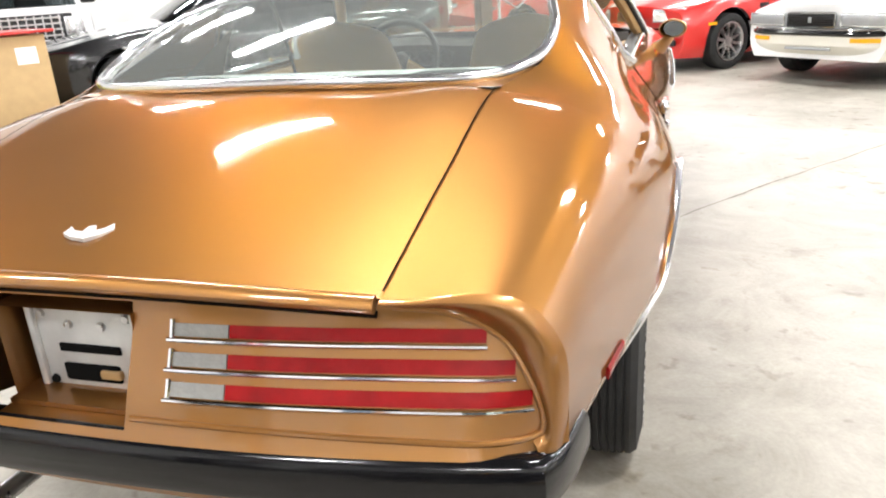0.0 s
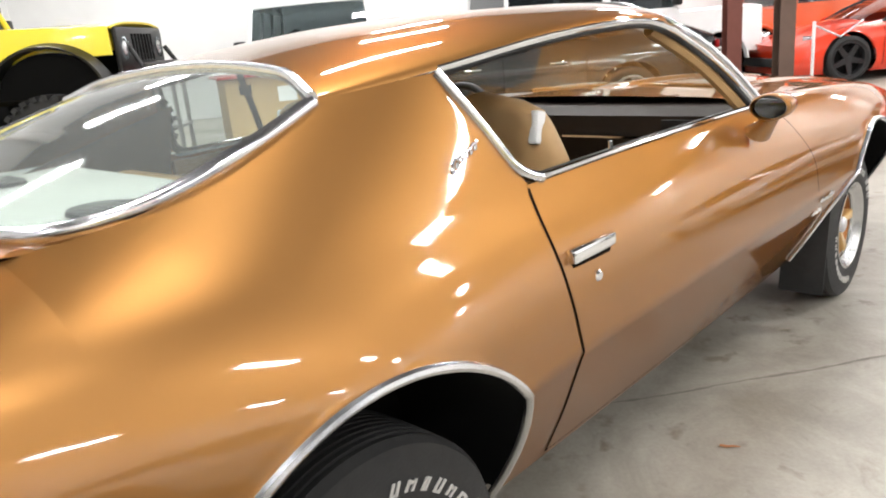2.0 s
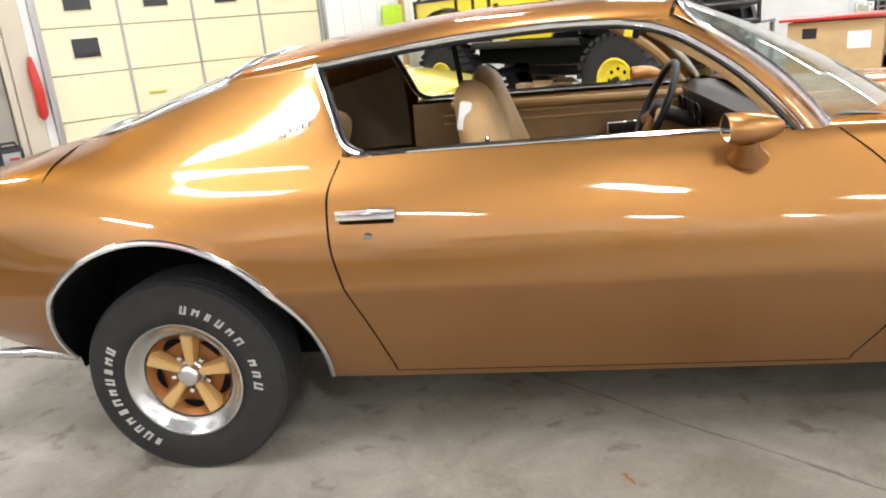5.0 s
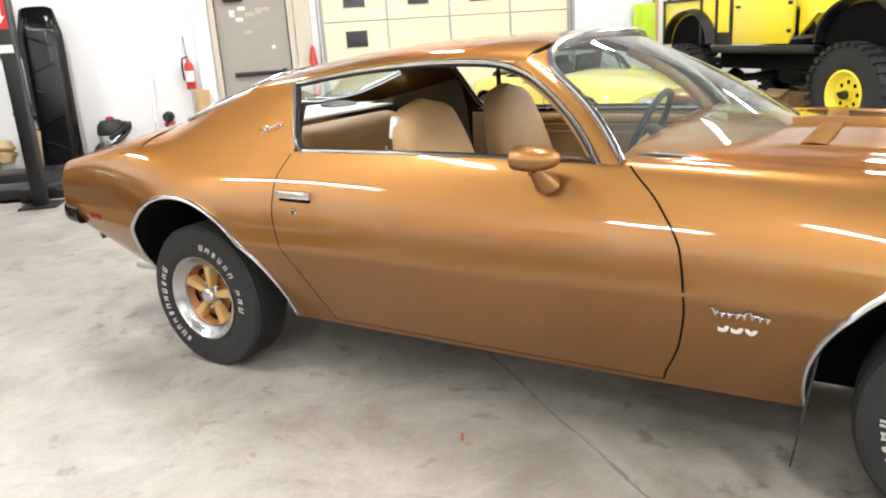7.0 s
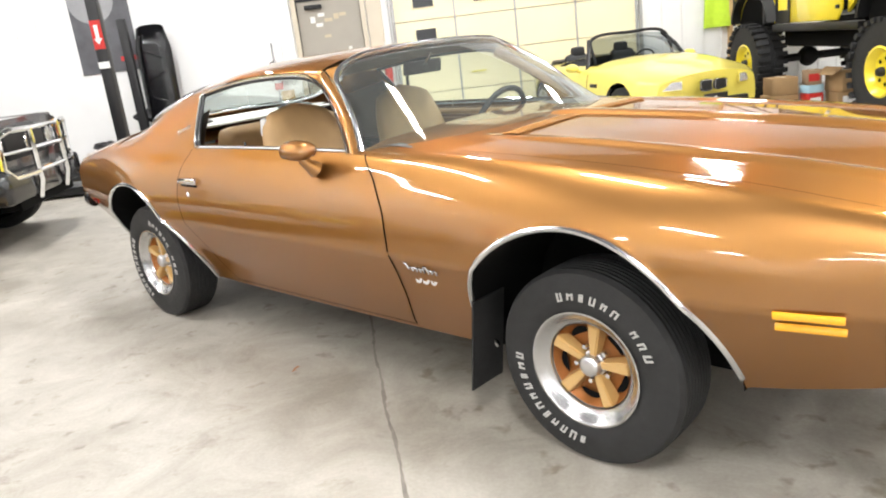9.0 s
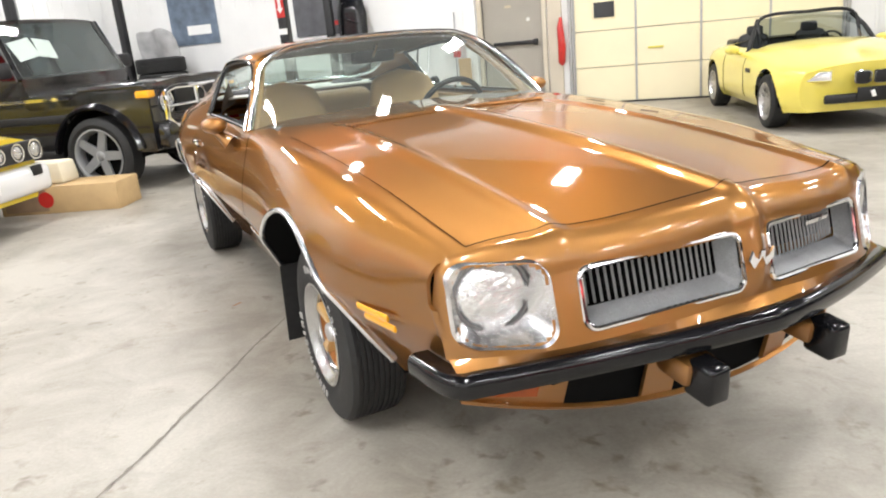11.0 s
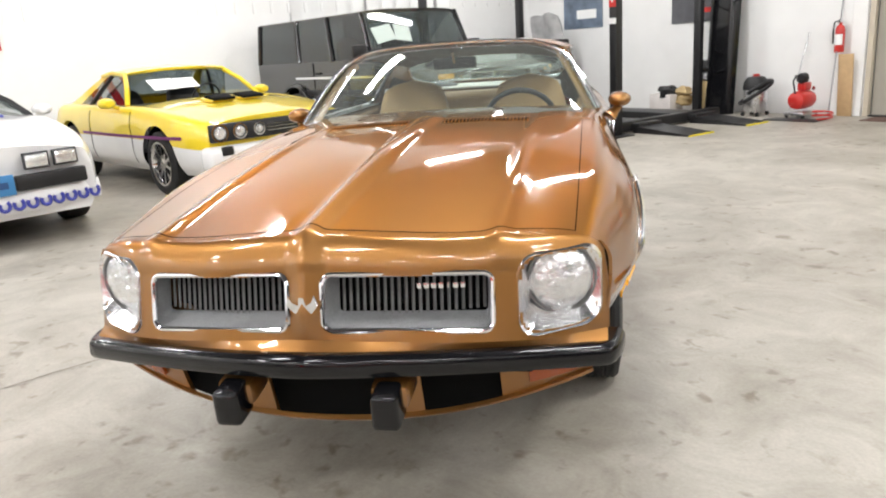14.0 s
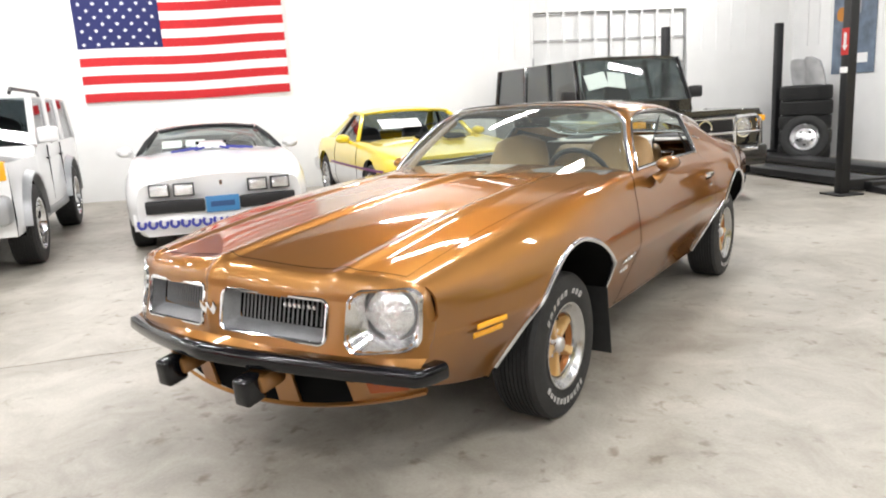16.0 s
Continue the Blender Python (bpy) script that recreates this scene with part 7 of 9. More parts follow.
# ---- boxy vehicles ----
def boxy(name, m, label, category, sp):
    """An upright off-roader: slab sides, flat glass, flared arches."""
    ob = thing(name, m, label, category)
    W, wb, r, gz = sp["W"] / 2, sp["wb"], sp["r"], sp["gz"]
    yf, yr = wb / 2 + sp["fo"], -wb / 2 - sp["ro"]
    belt, roof, hood, wsb, wst = sp["belt"], sp["roof"], sp["hood"], sp["wsb"], sp["wst"]
    paint = sp["paint"]
    bm = B()
    for side in (1, -1):
        def at(y, v):
            z = gz + (belt - gz) * v if y < wsb else gz + (hood - .05 - gz) * v
            x = W * (1 - .06 * max(0, .25 - v)) * (1 - .02 * v)
            return Vector((side * x, y, z))
        sheet(bm, at, [yr + (yf - yr) * i / 80 for i in range(81)], [i / 16 for i in range(17)])
    sheet(bm, lambda x, y: Vector((x * W * .98, y, hood - .05 + .06 * (1 - abs(x) ** 4))), [-1 + i / 8 for i in range(17)], [wsb + (yf - wsb) * i / 8 for i in range(9)])
    sheet(bm, lambda x, v: Vector((x * W * .98, yf, gz + (hood - .05 + .06 * (1 - abs(x) ** 4) - gz) * v)), [-1 + i / 8 for i in range(17)], [i / 6 for i in range(7)])
    sheet(bm, lambda x, v: Vector((x * W * .98, yr, gz + (belt - gz) * v)), [-1 + i / 8 for i in range(17)], [i / 6 for i in range(7)])
    sheet(bm, lambda x, v: Vector((x * W * .98, wsb, hood - .05 + (belt - hood + .05) * v)), [-1 + i / 8 for i in range(17)], [0, 1])
    ar = sp.get("arch", r + .08)
    cut_arches(bm, [(wb / 2, r + sp.get("lift", 0), ar), (-wb / 2, r + sp.get("lift", 0), ar)], W * .5)
    part("body", bm, paint, ob)
    xr = W * .90
    bm = B()
    sheet(bm, lambda x, v: Vector((x * xr, yr + .06 + (wst - yr - .06) * v, roof - .03 + .03 * (1 - abs(x) ** 4))), [-1 + i / 8 for i in range(17)], [i / 6 for i in range(7)], None, .05)
    part("roof", bm, sp.get("roof_paint", paint), ob)
    glass = sp["glass"]
    ws = part("windscreen", between([(-W * .93, wsb - .02, belt + .0), (0, wsb + .02, belt), (W * .93, wsb - .02, belt)], [(-xr, wst, roof - .05), (0, wst + .03, roof - .04), (xr, wst, roof - .05)], 12, 4, .01, (0, 1, 0)), sp.get("ws_glass", GLASS_MID), ob)
    ws.visible_shadow = False
    part("rear_window", between([(-W * .95, yr + .03, belt), (W * .95, yr + .03, belt)], [(-xr, yr + .08, roof - .05), (xr, yr + .08, roof - .05)], 4, 2), sp.get("rear_glass", glass), ob)
    for side in (1, -1):
        pts = [((W * .975), wsb - .03), (W * .975, yr + .03)]
        posts = [0.0, *sp["posts"], 1.0]
        for f in posts:
            y = wsb - .03 + (yr + .04 - wsb + .03) * f
            yt = wst + (yr + .08 - wst) * f
            part("pillar", tube(B(), [(side * W * .97, y, belt - .01), (side * (xr + .005), yt, roof - .04)], sp.get("pillar_r", .035), 8), sp.get("pillar_paint", paint), ob)
        for f0, f1 in zip(posts, posts[1:]):
            def pane(u, v):
                f = f0 + (f1 - f0) * u
                y0 = wsb - .03 + (yr + .04 - wsb + .03) * f
                y1 = wst + (yr + .08 - wst) * f
                return Vector((side * W * .965, y0, belt)).lerp(Vector((side * xr, y1, roof - .05)), v)
            bm = B()
            sheet(bm, pane, [0, .5, 1], [0, .5, 1])
            part("side_window", bm, glass, ob)
        for cy in (wb / 2, -wb / 2):
            cz = r + sp.get("lift", 0)
            bm = B()
            pts = arc_pts(cy, cz, ar + .01, 5, 175, 24)
            rings = [[bm.verts.new((side * (W + q), cy + (y - cy) * k, cz + (z - cz) * k)) for y, z in pts] for q, k in ((-.04, .99), (.055, 1.0), (.06, 1.05), (-.02, 1.12))]
            for q, w in zip(rings, rings[1:]):
                for i in range(len(pts) - 1):
                    bm.faces.new((q[i], q[i + 1], w[i + 1], w[i]))
            part("fender_flare", bm, sp.get("flare_paint", paint), ob)
            bm = B()
            sheet(bm, lambda t, q: Vector((side * W * (.5 + .48 * q), cy + ar * math.cos(radians(t)), cz + ar * math.sin(radians(t)))), [-5 + 190 * i / 20 for i in range(21)], [0, 1])
            part("wheel_well", bm, DARK, ob)
            spoked_wheel(ob, Matrix.Translation((side * (W - .08 + sp.get("poke", 0)), cy, r)) @ pose(0, 0, 0, 0, 90 * side, 0), r, sp.get("tw", .25), r * sp.get("rim", .62), sp.get("spokes", 5), sp.get("rim_mat", STEEL), DARK, "black tyre on a " + sp.get("rim_word", "silver alloy wheel"))
        part("rocker", box(B(), (side * W * .97, 0, gz + .02), (.06, wb - 2 * ar, .09), bevel=.02), sp.get("flare_paint", BLACK), ob)
        part("door_mirror", box(B(), (side * (W + .11), wsb - .10, belt + .10), (.20, .08, .16), bevel=.03), sp.get("mirror_paint", BLACK), ob)
        for y in sp.get("doors", ()):
            part("door_gap", box(B(), (side * (W * .99), y, (gz + belt) / 2 + .05), (.012, .008, belt - gz - .15)), GAP, ob)
            part("door_handle", box(B(), (side * (W + .008), y + .12, belt - .16), (.03, .12, .03), bevel=.01), BLACK, ob)
    part("underbody", box(B(), (0, 0, gz + .0), (W * 1.4, yf - yr - .3, .12)), DARK, ob)
    for x in (-.38, .38):
        part("seat", seat_shape(B(), x, wsb - 1.0, belt + .32), sp.get("seat_mat", BLACK), ob)
    part("dashboard", box(B(), (0, wsb - .25, belt - .04), (W * 1.7, .35, .12), bevel=.04), BLACK, ob)
    return ob, yf, yr


# black upright off-roader with a bright brush guard
sp = dict(W=1.70, wb=2.75, fo=.66, ro=1.18, gz=.40, belt=1.20, roof=1.81, hood=1.07, wsb=.62, wst=.34, r=.385, paint=BLACK_CAR, glass=GLASS_DARK, ws_glass=GLASS, rear_glass=GLASS_MID, posts=(.30, .60), doors=(.02, -.86),
          rim_mat=SILVER, rim_word="silver five-spoke alloy wheel", rim=.70)
ob, yf, yr = boxy("off_roader", room_pose(-5.58, -3.0, 0, 5), "black upright off-roader with chrome brush guard and papers in the windscreen", "car", sp)
for side in (1, -1):
    lamp_round(ob, (side * .56, yf + .01, .86), .10)
    part("turn_signal", box(B(), (side * .80, yf - .05, .96), (.12, .16, .075), bevel=.02), AMBER, ob)
    part("fender_top", box(B(), (side * .70, yf - .42, 1.04), (.26, .80, .08), bevel=.03), BLACK_CAR, ob)
    part("guard_post", tube(B(), [(side * .30, yf + .16, .40), (side * .30, yf + .20, .54), (side * .30, yf + .20, 1.00)], .026, 8), CHROME, ob, "polished guard post")
    bm = B()
    tube(bm, [(side * .30, yf + .20, .99), (side * .60, yf + .15, 1.0), (side * .70, yf + .11, .96), (side * .71, yf + .10, .70), (side * .64, yf + .14, .62), (side * .30, yf + .20, .62)], .026, 8)
    part("brush_guard", bm, CHROME, ob, "polished tubular brush guard")
    part("guard_rung", tube(B(), [(side * .30, yf + .20, .82), (side * .71, yf + .11, .82)], .013, 8), CHROME, ob)
    part("side_trim", box(B(), (side * .856, -.1, .98), (.014, 2.5, .03)), CHROME, ob)
    part("body_strip", box(B(), (side * .856, -.1, .78), (.02, 2.4, .08), bevel=.01), BLACK, ob)
for z in (.63, .82, .99):
    part("guard_bar", tube(B(), [(-.30, yf + .20, z), (.30, yf + .20, z)], .02, 8), CHROME, ob)
part("grille", box(B(), (0, yf + .01, .87), (.80, .04, .26), bevel=.01), BLACK, ob)
bm = B()
tube(bm, [(.09 * math.cos(t), yf + .06, .87 + .09 * math.sin(t)) for t in (2 * math.pi * i / 24 for i in range(24))], .012, 6, closed=True)
part("grille_ring", bm, CHROME, ob)
part("front_bumper", box(B(), (0, yf + .06, .54), (1.62, .2, .26), bevel=.05), BLACK_CAR, ob)
for x, w in ((.50, .30), (.20, .26)):
    part("paper_sheet", box(B(), (x, .425, 1.50), (w, .004, .22), turn=(26, 10 if x > .3 else -8, 0)), PAPER, ob)

# white sport-utility with grey lower trim
sp = dict(W=1.80, wb=2.67, fo=.80, ro=.95, gz=.38, belt=1.12, roof=1.66, hood=1.07, wsb=.75, wst=.30, r=.385, paint=WHITE_CAR, glass=GLASS_DARK, posts=(.33, .64), doors=(.05, -.85), flare_paint=SILVER, mirror_paint=WHITE_CAR,
          rim_word="chrome wheel", rim_mat=CHROME)
ob, yf, yr = boxy("sport_utility", room_pose(-4.55, 5.06, 0, 8), "white sport-utility wagon with grey cladding and roof rack", "car", sp)
for side in (1, -1):
    lamp_box(ob, (side * .62, yf, .96), (.36, .16), rim=CHROME)
    part("turn_signal", box(B(), (side * .82, yf - .04, .95), (.10, .1, .17), bevel=.02), AMBER, ob)
    bm = B()
    tube(bm, [(side * .62, .15, 1.67), (side * .62, .05, 1.72), (side * .62, -1.5, 1.72), (side * .62, -1.6, 1.67)], .02, 8)
    part("roof_rail", bm, BLACK, ob)
part("grille", box(B(), (0, yf + .005, .96), (.8, .03, .14), bevel=.01), SILVER, ob)
part("front_bumper", box(B(), (0, yf + .05, .62), (1.76, .2, .26), bevel=.06), SILVER, ob)

# old white wagon with a bright square grille
sp = dict(W=1.98, wb=2.95, fo=.85, ro=1.0, gz=.45, belt=1.22, roof=1.92, hood=1.20, wsb=.85, wst=.55, r=.37, paint=WHITE_CAR, glass=GLASS_MID, ws_glass=GLASS_MID, posts=(.3, .62), doors=(.05, -.85), rim_word="steel wheel")
ob, yf, yr = boxy("wagon", room_pose(10.2, -1.75, 0, 180), "tall old white wagon with chrome egg-crate grille", "car", sp)
part("grille", box(B(), (0, yf + .01, .98), (1.5, .03, .30), bevel=.01), BLACK, ob)
for k in range(14):
    part("grille_bar", box(B(), (-.60 + 1.2 * k / 13, yf + .03, .98), (.018, .02, .28)), STEEL, ob)
for k in range(4):
    part("grille_bar", box(B(), (0, yf + .034, .88 + .07 * k), (1.24, .02, .02)), STEEL, ob)
for side in (1, -1):
    lamp_box(ob, (side * .76, yf + .012, .98), (.2, .2), rim=STEEL)
part("front_bumper", box(B(), (0, yf + .1, .66), (1.98, .16, .2), bevel=.03), CHROME, ob)

# white truck beyond the posts
sp = dict(W=1.95, wb=2.65, fo=.78, ro=.9, gz=.55, belt=1.32, roof=1.95, hood=1.28, wsb=.62, wst=.40, r=.40, paint=WHITE_CAR, glass=GLASS_DARK, posts=(.40, .42), doors=(-.35,), rim_mat=WHITE, rim_word="white steel wheel", flare_paint=WHITE_CAR)
ob, yf, yr = boxy("truck", room_pose(10.0, 3.15, 0, -78), "old white off-road truck with white steel wheels", "car", sp)
part("grille", box(B(), (0, yf + .01, 1.06), (1.5, .03, .28), bevel=.01), BLACK, ob)
for k in range(3):
    part("grille_bar", box(B(), (0, yf + .03, .98 + .08 * k), (1.3, .02, .02)), STEEL, ob)
for side in (1, -1):
    lamp_round(ob, (side * .72, yf + .02, 1.08), .09)
    part("turn_signal", box(B(), (side * .86, yf + .01, .93), (.08, .03, .08)), AMBER, ob)
part("front_bumper", box(B(), (0, yf + .1, .72), (1.9, .16, .18), bevel=.03), CHROME, ob)

# orange pick-up further back
sp = dict(W=1.9, wb=2.6, fo=.75, ro=.9, gz=.5, belt=1.2, roof=1.8, hood=1.2, wsb=.6, wst=.35, r=.40, paint=ORANGE_CAR, glass=GLASS_DARK, posts=(.40, .45), rim_mat=CREAM_CAR, rim_word="cream wheel", flare_paint=ORANGE_CAR)
ob, yf, yr = boxy("pickup", room_pose(11.4, 6.9, 0, 95), "orange vintage off-road truck with cream wheels", "car", sp)

# yellow lifted off-roader on big tyres
JP = room_pose(5.42, -5.12, 0, -90) @ pose(0, 0, 0.03)
jeep = thing("lifted_off_roader", JP, "yellow lifted off-roader with black cage and huge knobbly tyres", "car")
JW, JB = .80, 1.52
JEEP_YELLOW = car_paint("bright_yellow_paint", (0.82, 0.66, 0.03), rough=0.3)
BLACK_SATIN = mat("satin_black_paint", (.012, .012, .012), .4, vary=.2, scale=12)


def side_panel(pts, x0, x1, mt, nm, label="", side=1):
    m = Matrix.Translation((0, 0, 0)) @ Matrix(((0, 0, side, 0), (1, 0, 0, 0), (0, 1, 0, 0), (0, 0, 0, 1)))
    return part(nm, prism(B(), pts, x0, x1, m, bevel=.006), mt, jeep, label)


for side in (1, -1):
    side_panel([(-2.25, .98), (-.62, .98), (-.62, 1.52), (-2.25, 1.58)], JW - .03, JW, JEEP_YELLOW, "tub_side", "yellow tub side", side)
    side_panel([(-.60, .98), (.42, .98), (.50, 1.10), (.50, 1.62), (-.60, 1.54)], JW - .03, JW + .004, JEEP_YELLOW, "door", "yellow door with black hinges", side)
    side_panel([(.52, 1.05), (.80, 1.30), (2.10, 1.30), (2.10, 1.56), (.52, 1.64)], JW - .10, JW - .06, JEEP_YELLOW, "hood_side", "", side)
    for cy, s in ((JB, 1), (-JB, 0)):
        bm = B()
        pts = arc_pts(cy, .98, .52, 2, 178, 24)
        rings = [[bm.verts.new((side * x, cy + (y - cy) * k, .98 + (z - .98) * k * .82)) for y, z in pts] for x, k in ((JW - .15, 1.0), (JW + .12, 1.0), (JW + .13, 1.05), (JW - .02, 1.12))]
        for q, w in zip(rings, rings[1:]):
            for i in range(len(pts) - 1):
                bm.faces.new((q[i], q[i + 1], w[i + 1], w[i]))
        part("fender_flare", bm, BLACK_SATIN, jeep, "black fender flare")
        bm = B()
        pts2 = [(cy + .5 * math.cos(radians(a)), .97 + .40 * math.sin(radians(a))) for a in range(0, 181, 12)]
        m = Matrix(((0, 0, side, 0), (1, 0, 0, 0), (0, 1, 0, 0), (0, 0, 0, 1)))
        prism(bm, pts2, JW - .3, JW + .008, m)
        part("arch_opening", bm, DARK, jeep)
        # tyre with lugs
        M = Matrix.Translation((side * (JW + .02), cy, .485)) @ pose(0, 0, 0, 0, 90 * side, 0)
        w = part("wheel", build_tyre(B(), .50, .34, .235, seg=48), RUBBER, jeep, "huge knobbly tyre on a yellow wheel")
        w.matrix_local = M
        bm = B()
        for k in range(30):
            for zz in (-.11, .11):
                q = Matrix.Rotation(2 * math.pi * (k + (.5 if zz > 0 else 0)) / 30, 4, "Z")
                b2 = q @ Matrix.Translation((0, .495, zz))
                vs = [bm.verts.new(b2 @ Vector((a * .028, b * .022, c * .085))) for c in (-1, 1) for a, b in ((-1, -1), (1, -1), (1, 1), (-1, 1))]
                for f in ((4, 5, 6, 7), (3, 2, 1, 0), (0, 1, 5, 4), (1, 2, 6, 5), (2, 3, 7, 6), (3, 0, 4, 7)):
                    bm.faces.new([vs[i] for i in f])
        part("tread", bm, RUBBER, w)
        part("rim", lathe(B(), [(.24, .12), (.25, .165), (.23, .17), (.205, .13), (.18, .10), (.06, .10), (.06, .13), (0, .13)], 36), JEEP_YELLOW, w, "bright yellow rim")
        for k in range(8):
            q = Matrix.Rotation(2 * math.pi * k / 8, 4, "Z")
            p = q @ Vector((0, .125, .10))
            part("rim_hole", lathe(B(), [(0, .004), (.022, .003)], 12, Matrix.Translation(p)), DARK, w)
        part("hub", lathe(B(), [(0, .19), (.035, .185), (.045, .16), (.05, .1)], 20), BLACK, w)
    part("rocker_guard", box(B(), (side * JW, -.05, .92), (.10, 1.9, .09), bevel=.02), BLACK_SATIN, jeep)
    for y0, z0, y1, z1 in ((-2.2, 1.60, -1.3, 2.1), (-1.3, 2.1, -.6, 2.15), (-1.45, 1.60, -.62, 2.1), (-.6, 1.5, -.6, 2.2), (.48, 1.62, .22, 2.15)):
        part("cage_bar", tube(B(), [(side * (JW - .04), y0, z0), (side * (JW - .08), y1, z1)], .025, 8), BLACK_SATIN, jeep)
    for y in (-2.24, -1.3, -.95, -.64):
        part("tub_strap", box(B(), (side * (JW + .006), y, 1.27), (.014, .05, .60)), BLACK_SATIN, jeep)
    part("tub_rail", box(B(), (side * (JW + .0), -1.43, 1.57), (.03, 1.68, .04)), BLACK_SATIN, jeep)
    part("corner_guard", box(B(), (side * (JW + .004), -.80, 1.05), (.012, .30, .16)), BLACK_SATIN, jeep)
    for z in (1.12, 1.42):
        part("hinge", box(B(), (side * (JW + .014), .45, z), (.02, .06, .04), bevel=.006), BLACK_SATIN, jeep)
    part("door_handle", box(B(), (side * (JW + .014), -.50, 1.42), (.02, .08, .03), bevel=.006), BLACK_SATIN, jeep)
    part("door_mirror", box(B(), (side * (JW + .12), .40, 1.70), (.14, .05, .18), bevel=.02), BLACK_SATIN, jeep)
    bm = B()
    sheet(bm, lambda u, v: Vector((side * (JW - .03 - .04 * v), .44 - 1.0 * u, 1.60 - .06 * u + .5 * v)), [0, .5, 1], [0, 1])
    part("side_window", bm, GLASS_DARK, jeep)
    lamp_round(jeep, (side * .50, 2.14, 1.36), .09)
    for y in (-.8, .2, .9):
        part("frame_rail", box(B(), (side * .42, y, .72), (.09, 1.2, .12), bevel=.02), BLACK_SATIN, jeep)
    part("spring", tube(B(), [(side * .45 + .05 * math.cos(t), JB + .05 * math.sin(t), .62 + .012 * t) for t in (i * .5 for i in range(60))], .01, 6), BLACK_SATIN, jeep)
bm = B()
sheet(bm, lambda x, y: Vector((x * .70, y, 1.60 + .05 * (1 - abs(x) ** 3) - .04 * (y - .5) / 1.6)), [-1 + i / 6 for i in range(13)], [.5 + 1.62 * i / 6 for i in range(7)], None, .02)
part("hood", bm, JEEP_YELLOW, jeep, "yellow hood")
part("grille", box(B(), (0, 2.12, 1.34), (1.3, .06, .44), bevel=.03), BLACK_SATIN, jeep, "black slotted grille")
for k in range(7):
    part("grille_slot", box(B(), (-.27 + .09 * k, 2.152, 1.36), (.04, .01, .26)), DARK, jeep)
bm = B()
for z in (.98, 1.18):
    tube(bm, [(-.55, 2.30, z), (.55, 2.30, z)], .03, 8)
for x in (-.55, .55):
    tube(bm, [(x, 2.30, .98), (x, 2.30, 1.18), (x * .95, 2.2, 1.36)], .025, 8)
part("front_bumper", bm, BLACK_SATIN, jeep, "black tube bumper")
part("windscreen_frame", tube(B(), [(-.74, .50, 1.62), (-.70, .30, 2.16), (.70, .30, 2.16), (.74, .50, 1.62)], .035, 8), JEEP_YELLOW, jeep)
bm = B()
sheet(bm, lambda u, v: Vector(((-.70 + 1.4 * u), .48 - .17 * v, 1.64 + .5 * v)), [0, .5, 1], [0, 1])
part("windscreen", bm, GLASS_MID, jeep)
part("soft_top", box(B(), (0, -.2, 2.20), (1.4, 1.1, .06), bevel=.03), BLACK_SATIN, jeep)
part("tub_floor", box(B(), (0, -.9, 1.0), (1.5, 2.7, .05)), BLACK_SATIN, jeep)
part("tub_back", box(B(), (0, -2.25, 1.28), (1.54, .04, .58)), JEEP_YELLOW, jeep)
part("transfer_case", box(B(), (0, -.1, .70), (.5, .8, .2), bevel=.05), BLACK_SATIN, jeep)
part("skid_plate", box(B(), (0, -.05, .80), (1.3, 2.1, .26), bevel=.06), DARK, jeep, "black skid plate and chassis")
part("fuel_tank", box(B(), (-.35, -.3, .58), (.5, 1.2, .30), bevel=.06), BLACK_SATIN, jeep)
for cy in (JB, -JB):
    bm = B()
    tube(bm, [(-.7, cy, .485), (.7, cy, .485)], .055, 10)
    lathe(bm, [(0, .14), (.1, .1), (.14, 0), (.1, -.1), (0, -.14)], 16, Matrix.Translation((.1, cy, .49)) @ pose(0, 0, 0, 90, 0, 0))
    part("axle", bm, BLACK_SATIN, jeep)
part("exhaust", tube(B(), [(.3, -.6, .78), (.36, -.2, .78), (.36, .5, .80)], .05, 10), mat("rusty_exhaust", (.16, .10, .07), .7, .4, vary=.3, scale=14), jeep)

# ---- things along the walls ----
RED = mat("red_enamel", (0.52, 0.025, 0.02), 0.3, coat=.4, vary=.1, scale=20)
RED_LABEL = mat("red_label", (0.60, 0.03, 0.025), 0.5)
NAVY = mat("flag_navy", (0.018, 0.022, 0.10), 0.85, vary=.1, scale=20)
FLAG_RED = mat("flag_red", (0.52, 0.02, 0.025), 0.85, vary=.08, scale=20)
FLAG_WHITE = mat("flag_white", (0.80, 0.80, 0.80), 0.85, vary=.04, scale=20)
LIFT_BLACK = mat("black_lift_steel", (0.012, 0.012, 0.013), 0.42, vary=.2, scale=10)
GREY_PLASTIC = mat("grey_plastic", (0.30, 0.30, 0.31), 0.5, vary=.1, scale=14)
HIVIS = mat("hi_vis_cloth", (0.50, 0.72, 0.05), 0.8, vary=.1, scale=14)
TIMBER = mat("pale_timber", (0.50, 0.34, 0.18), 0.7, vary=.15, scale=14, bump=.05)
POSTER_DARK = mat("dark_poster", (0.10, 0.10, 0.11), 0.35, vary=.5, scale=4)
POSTER_BLUE = mat("blue_grey_poster", (0.14, 0.18, 0.24), 0.35, vary=.6, scale=5)
YELLOW_LINE = mat("yellow_edge_paint", (0.70, 0.58, 0.03), 0.5)
RUST_RED = mat("red_oxide_column", (0.17, 0.055, 0.04), 0.6, vary=.2, scale=6)
BROWN_POST = mat("brown_column", (0.12, 0.075, 0.055), 0.6, vary=.2, scale=6)

# the big flag on the wall: wavy stripes and a starred canton
FN0, FN1, FZ0, FZ1 = 1.50, 4.72, 1.60, 3.40
flag = thing("flag", pose(0, 0, 0), "large red, white and blue striped flag hung on the white wall", "flag")


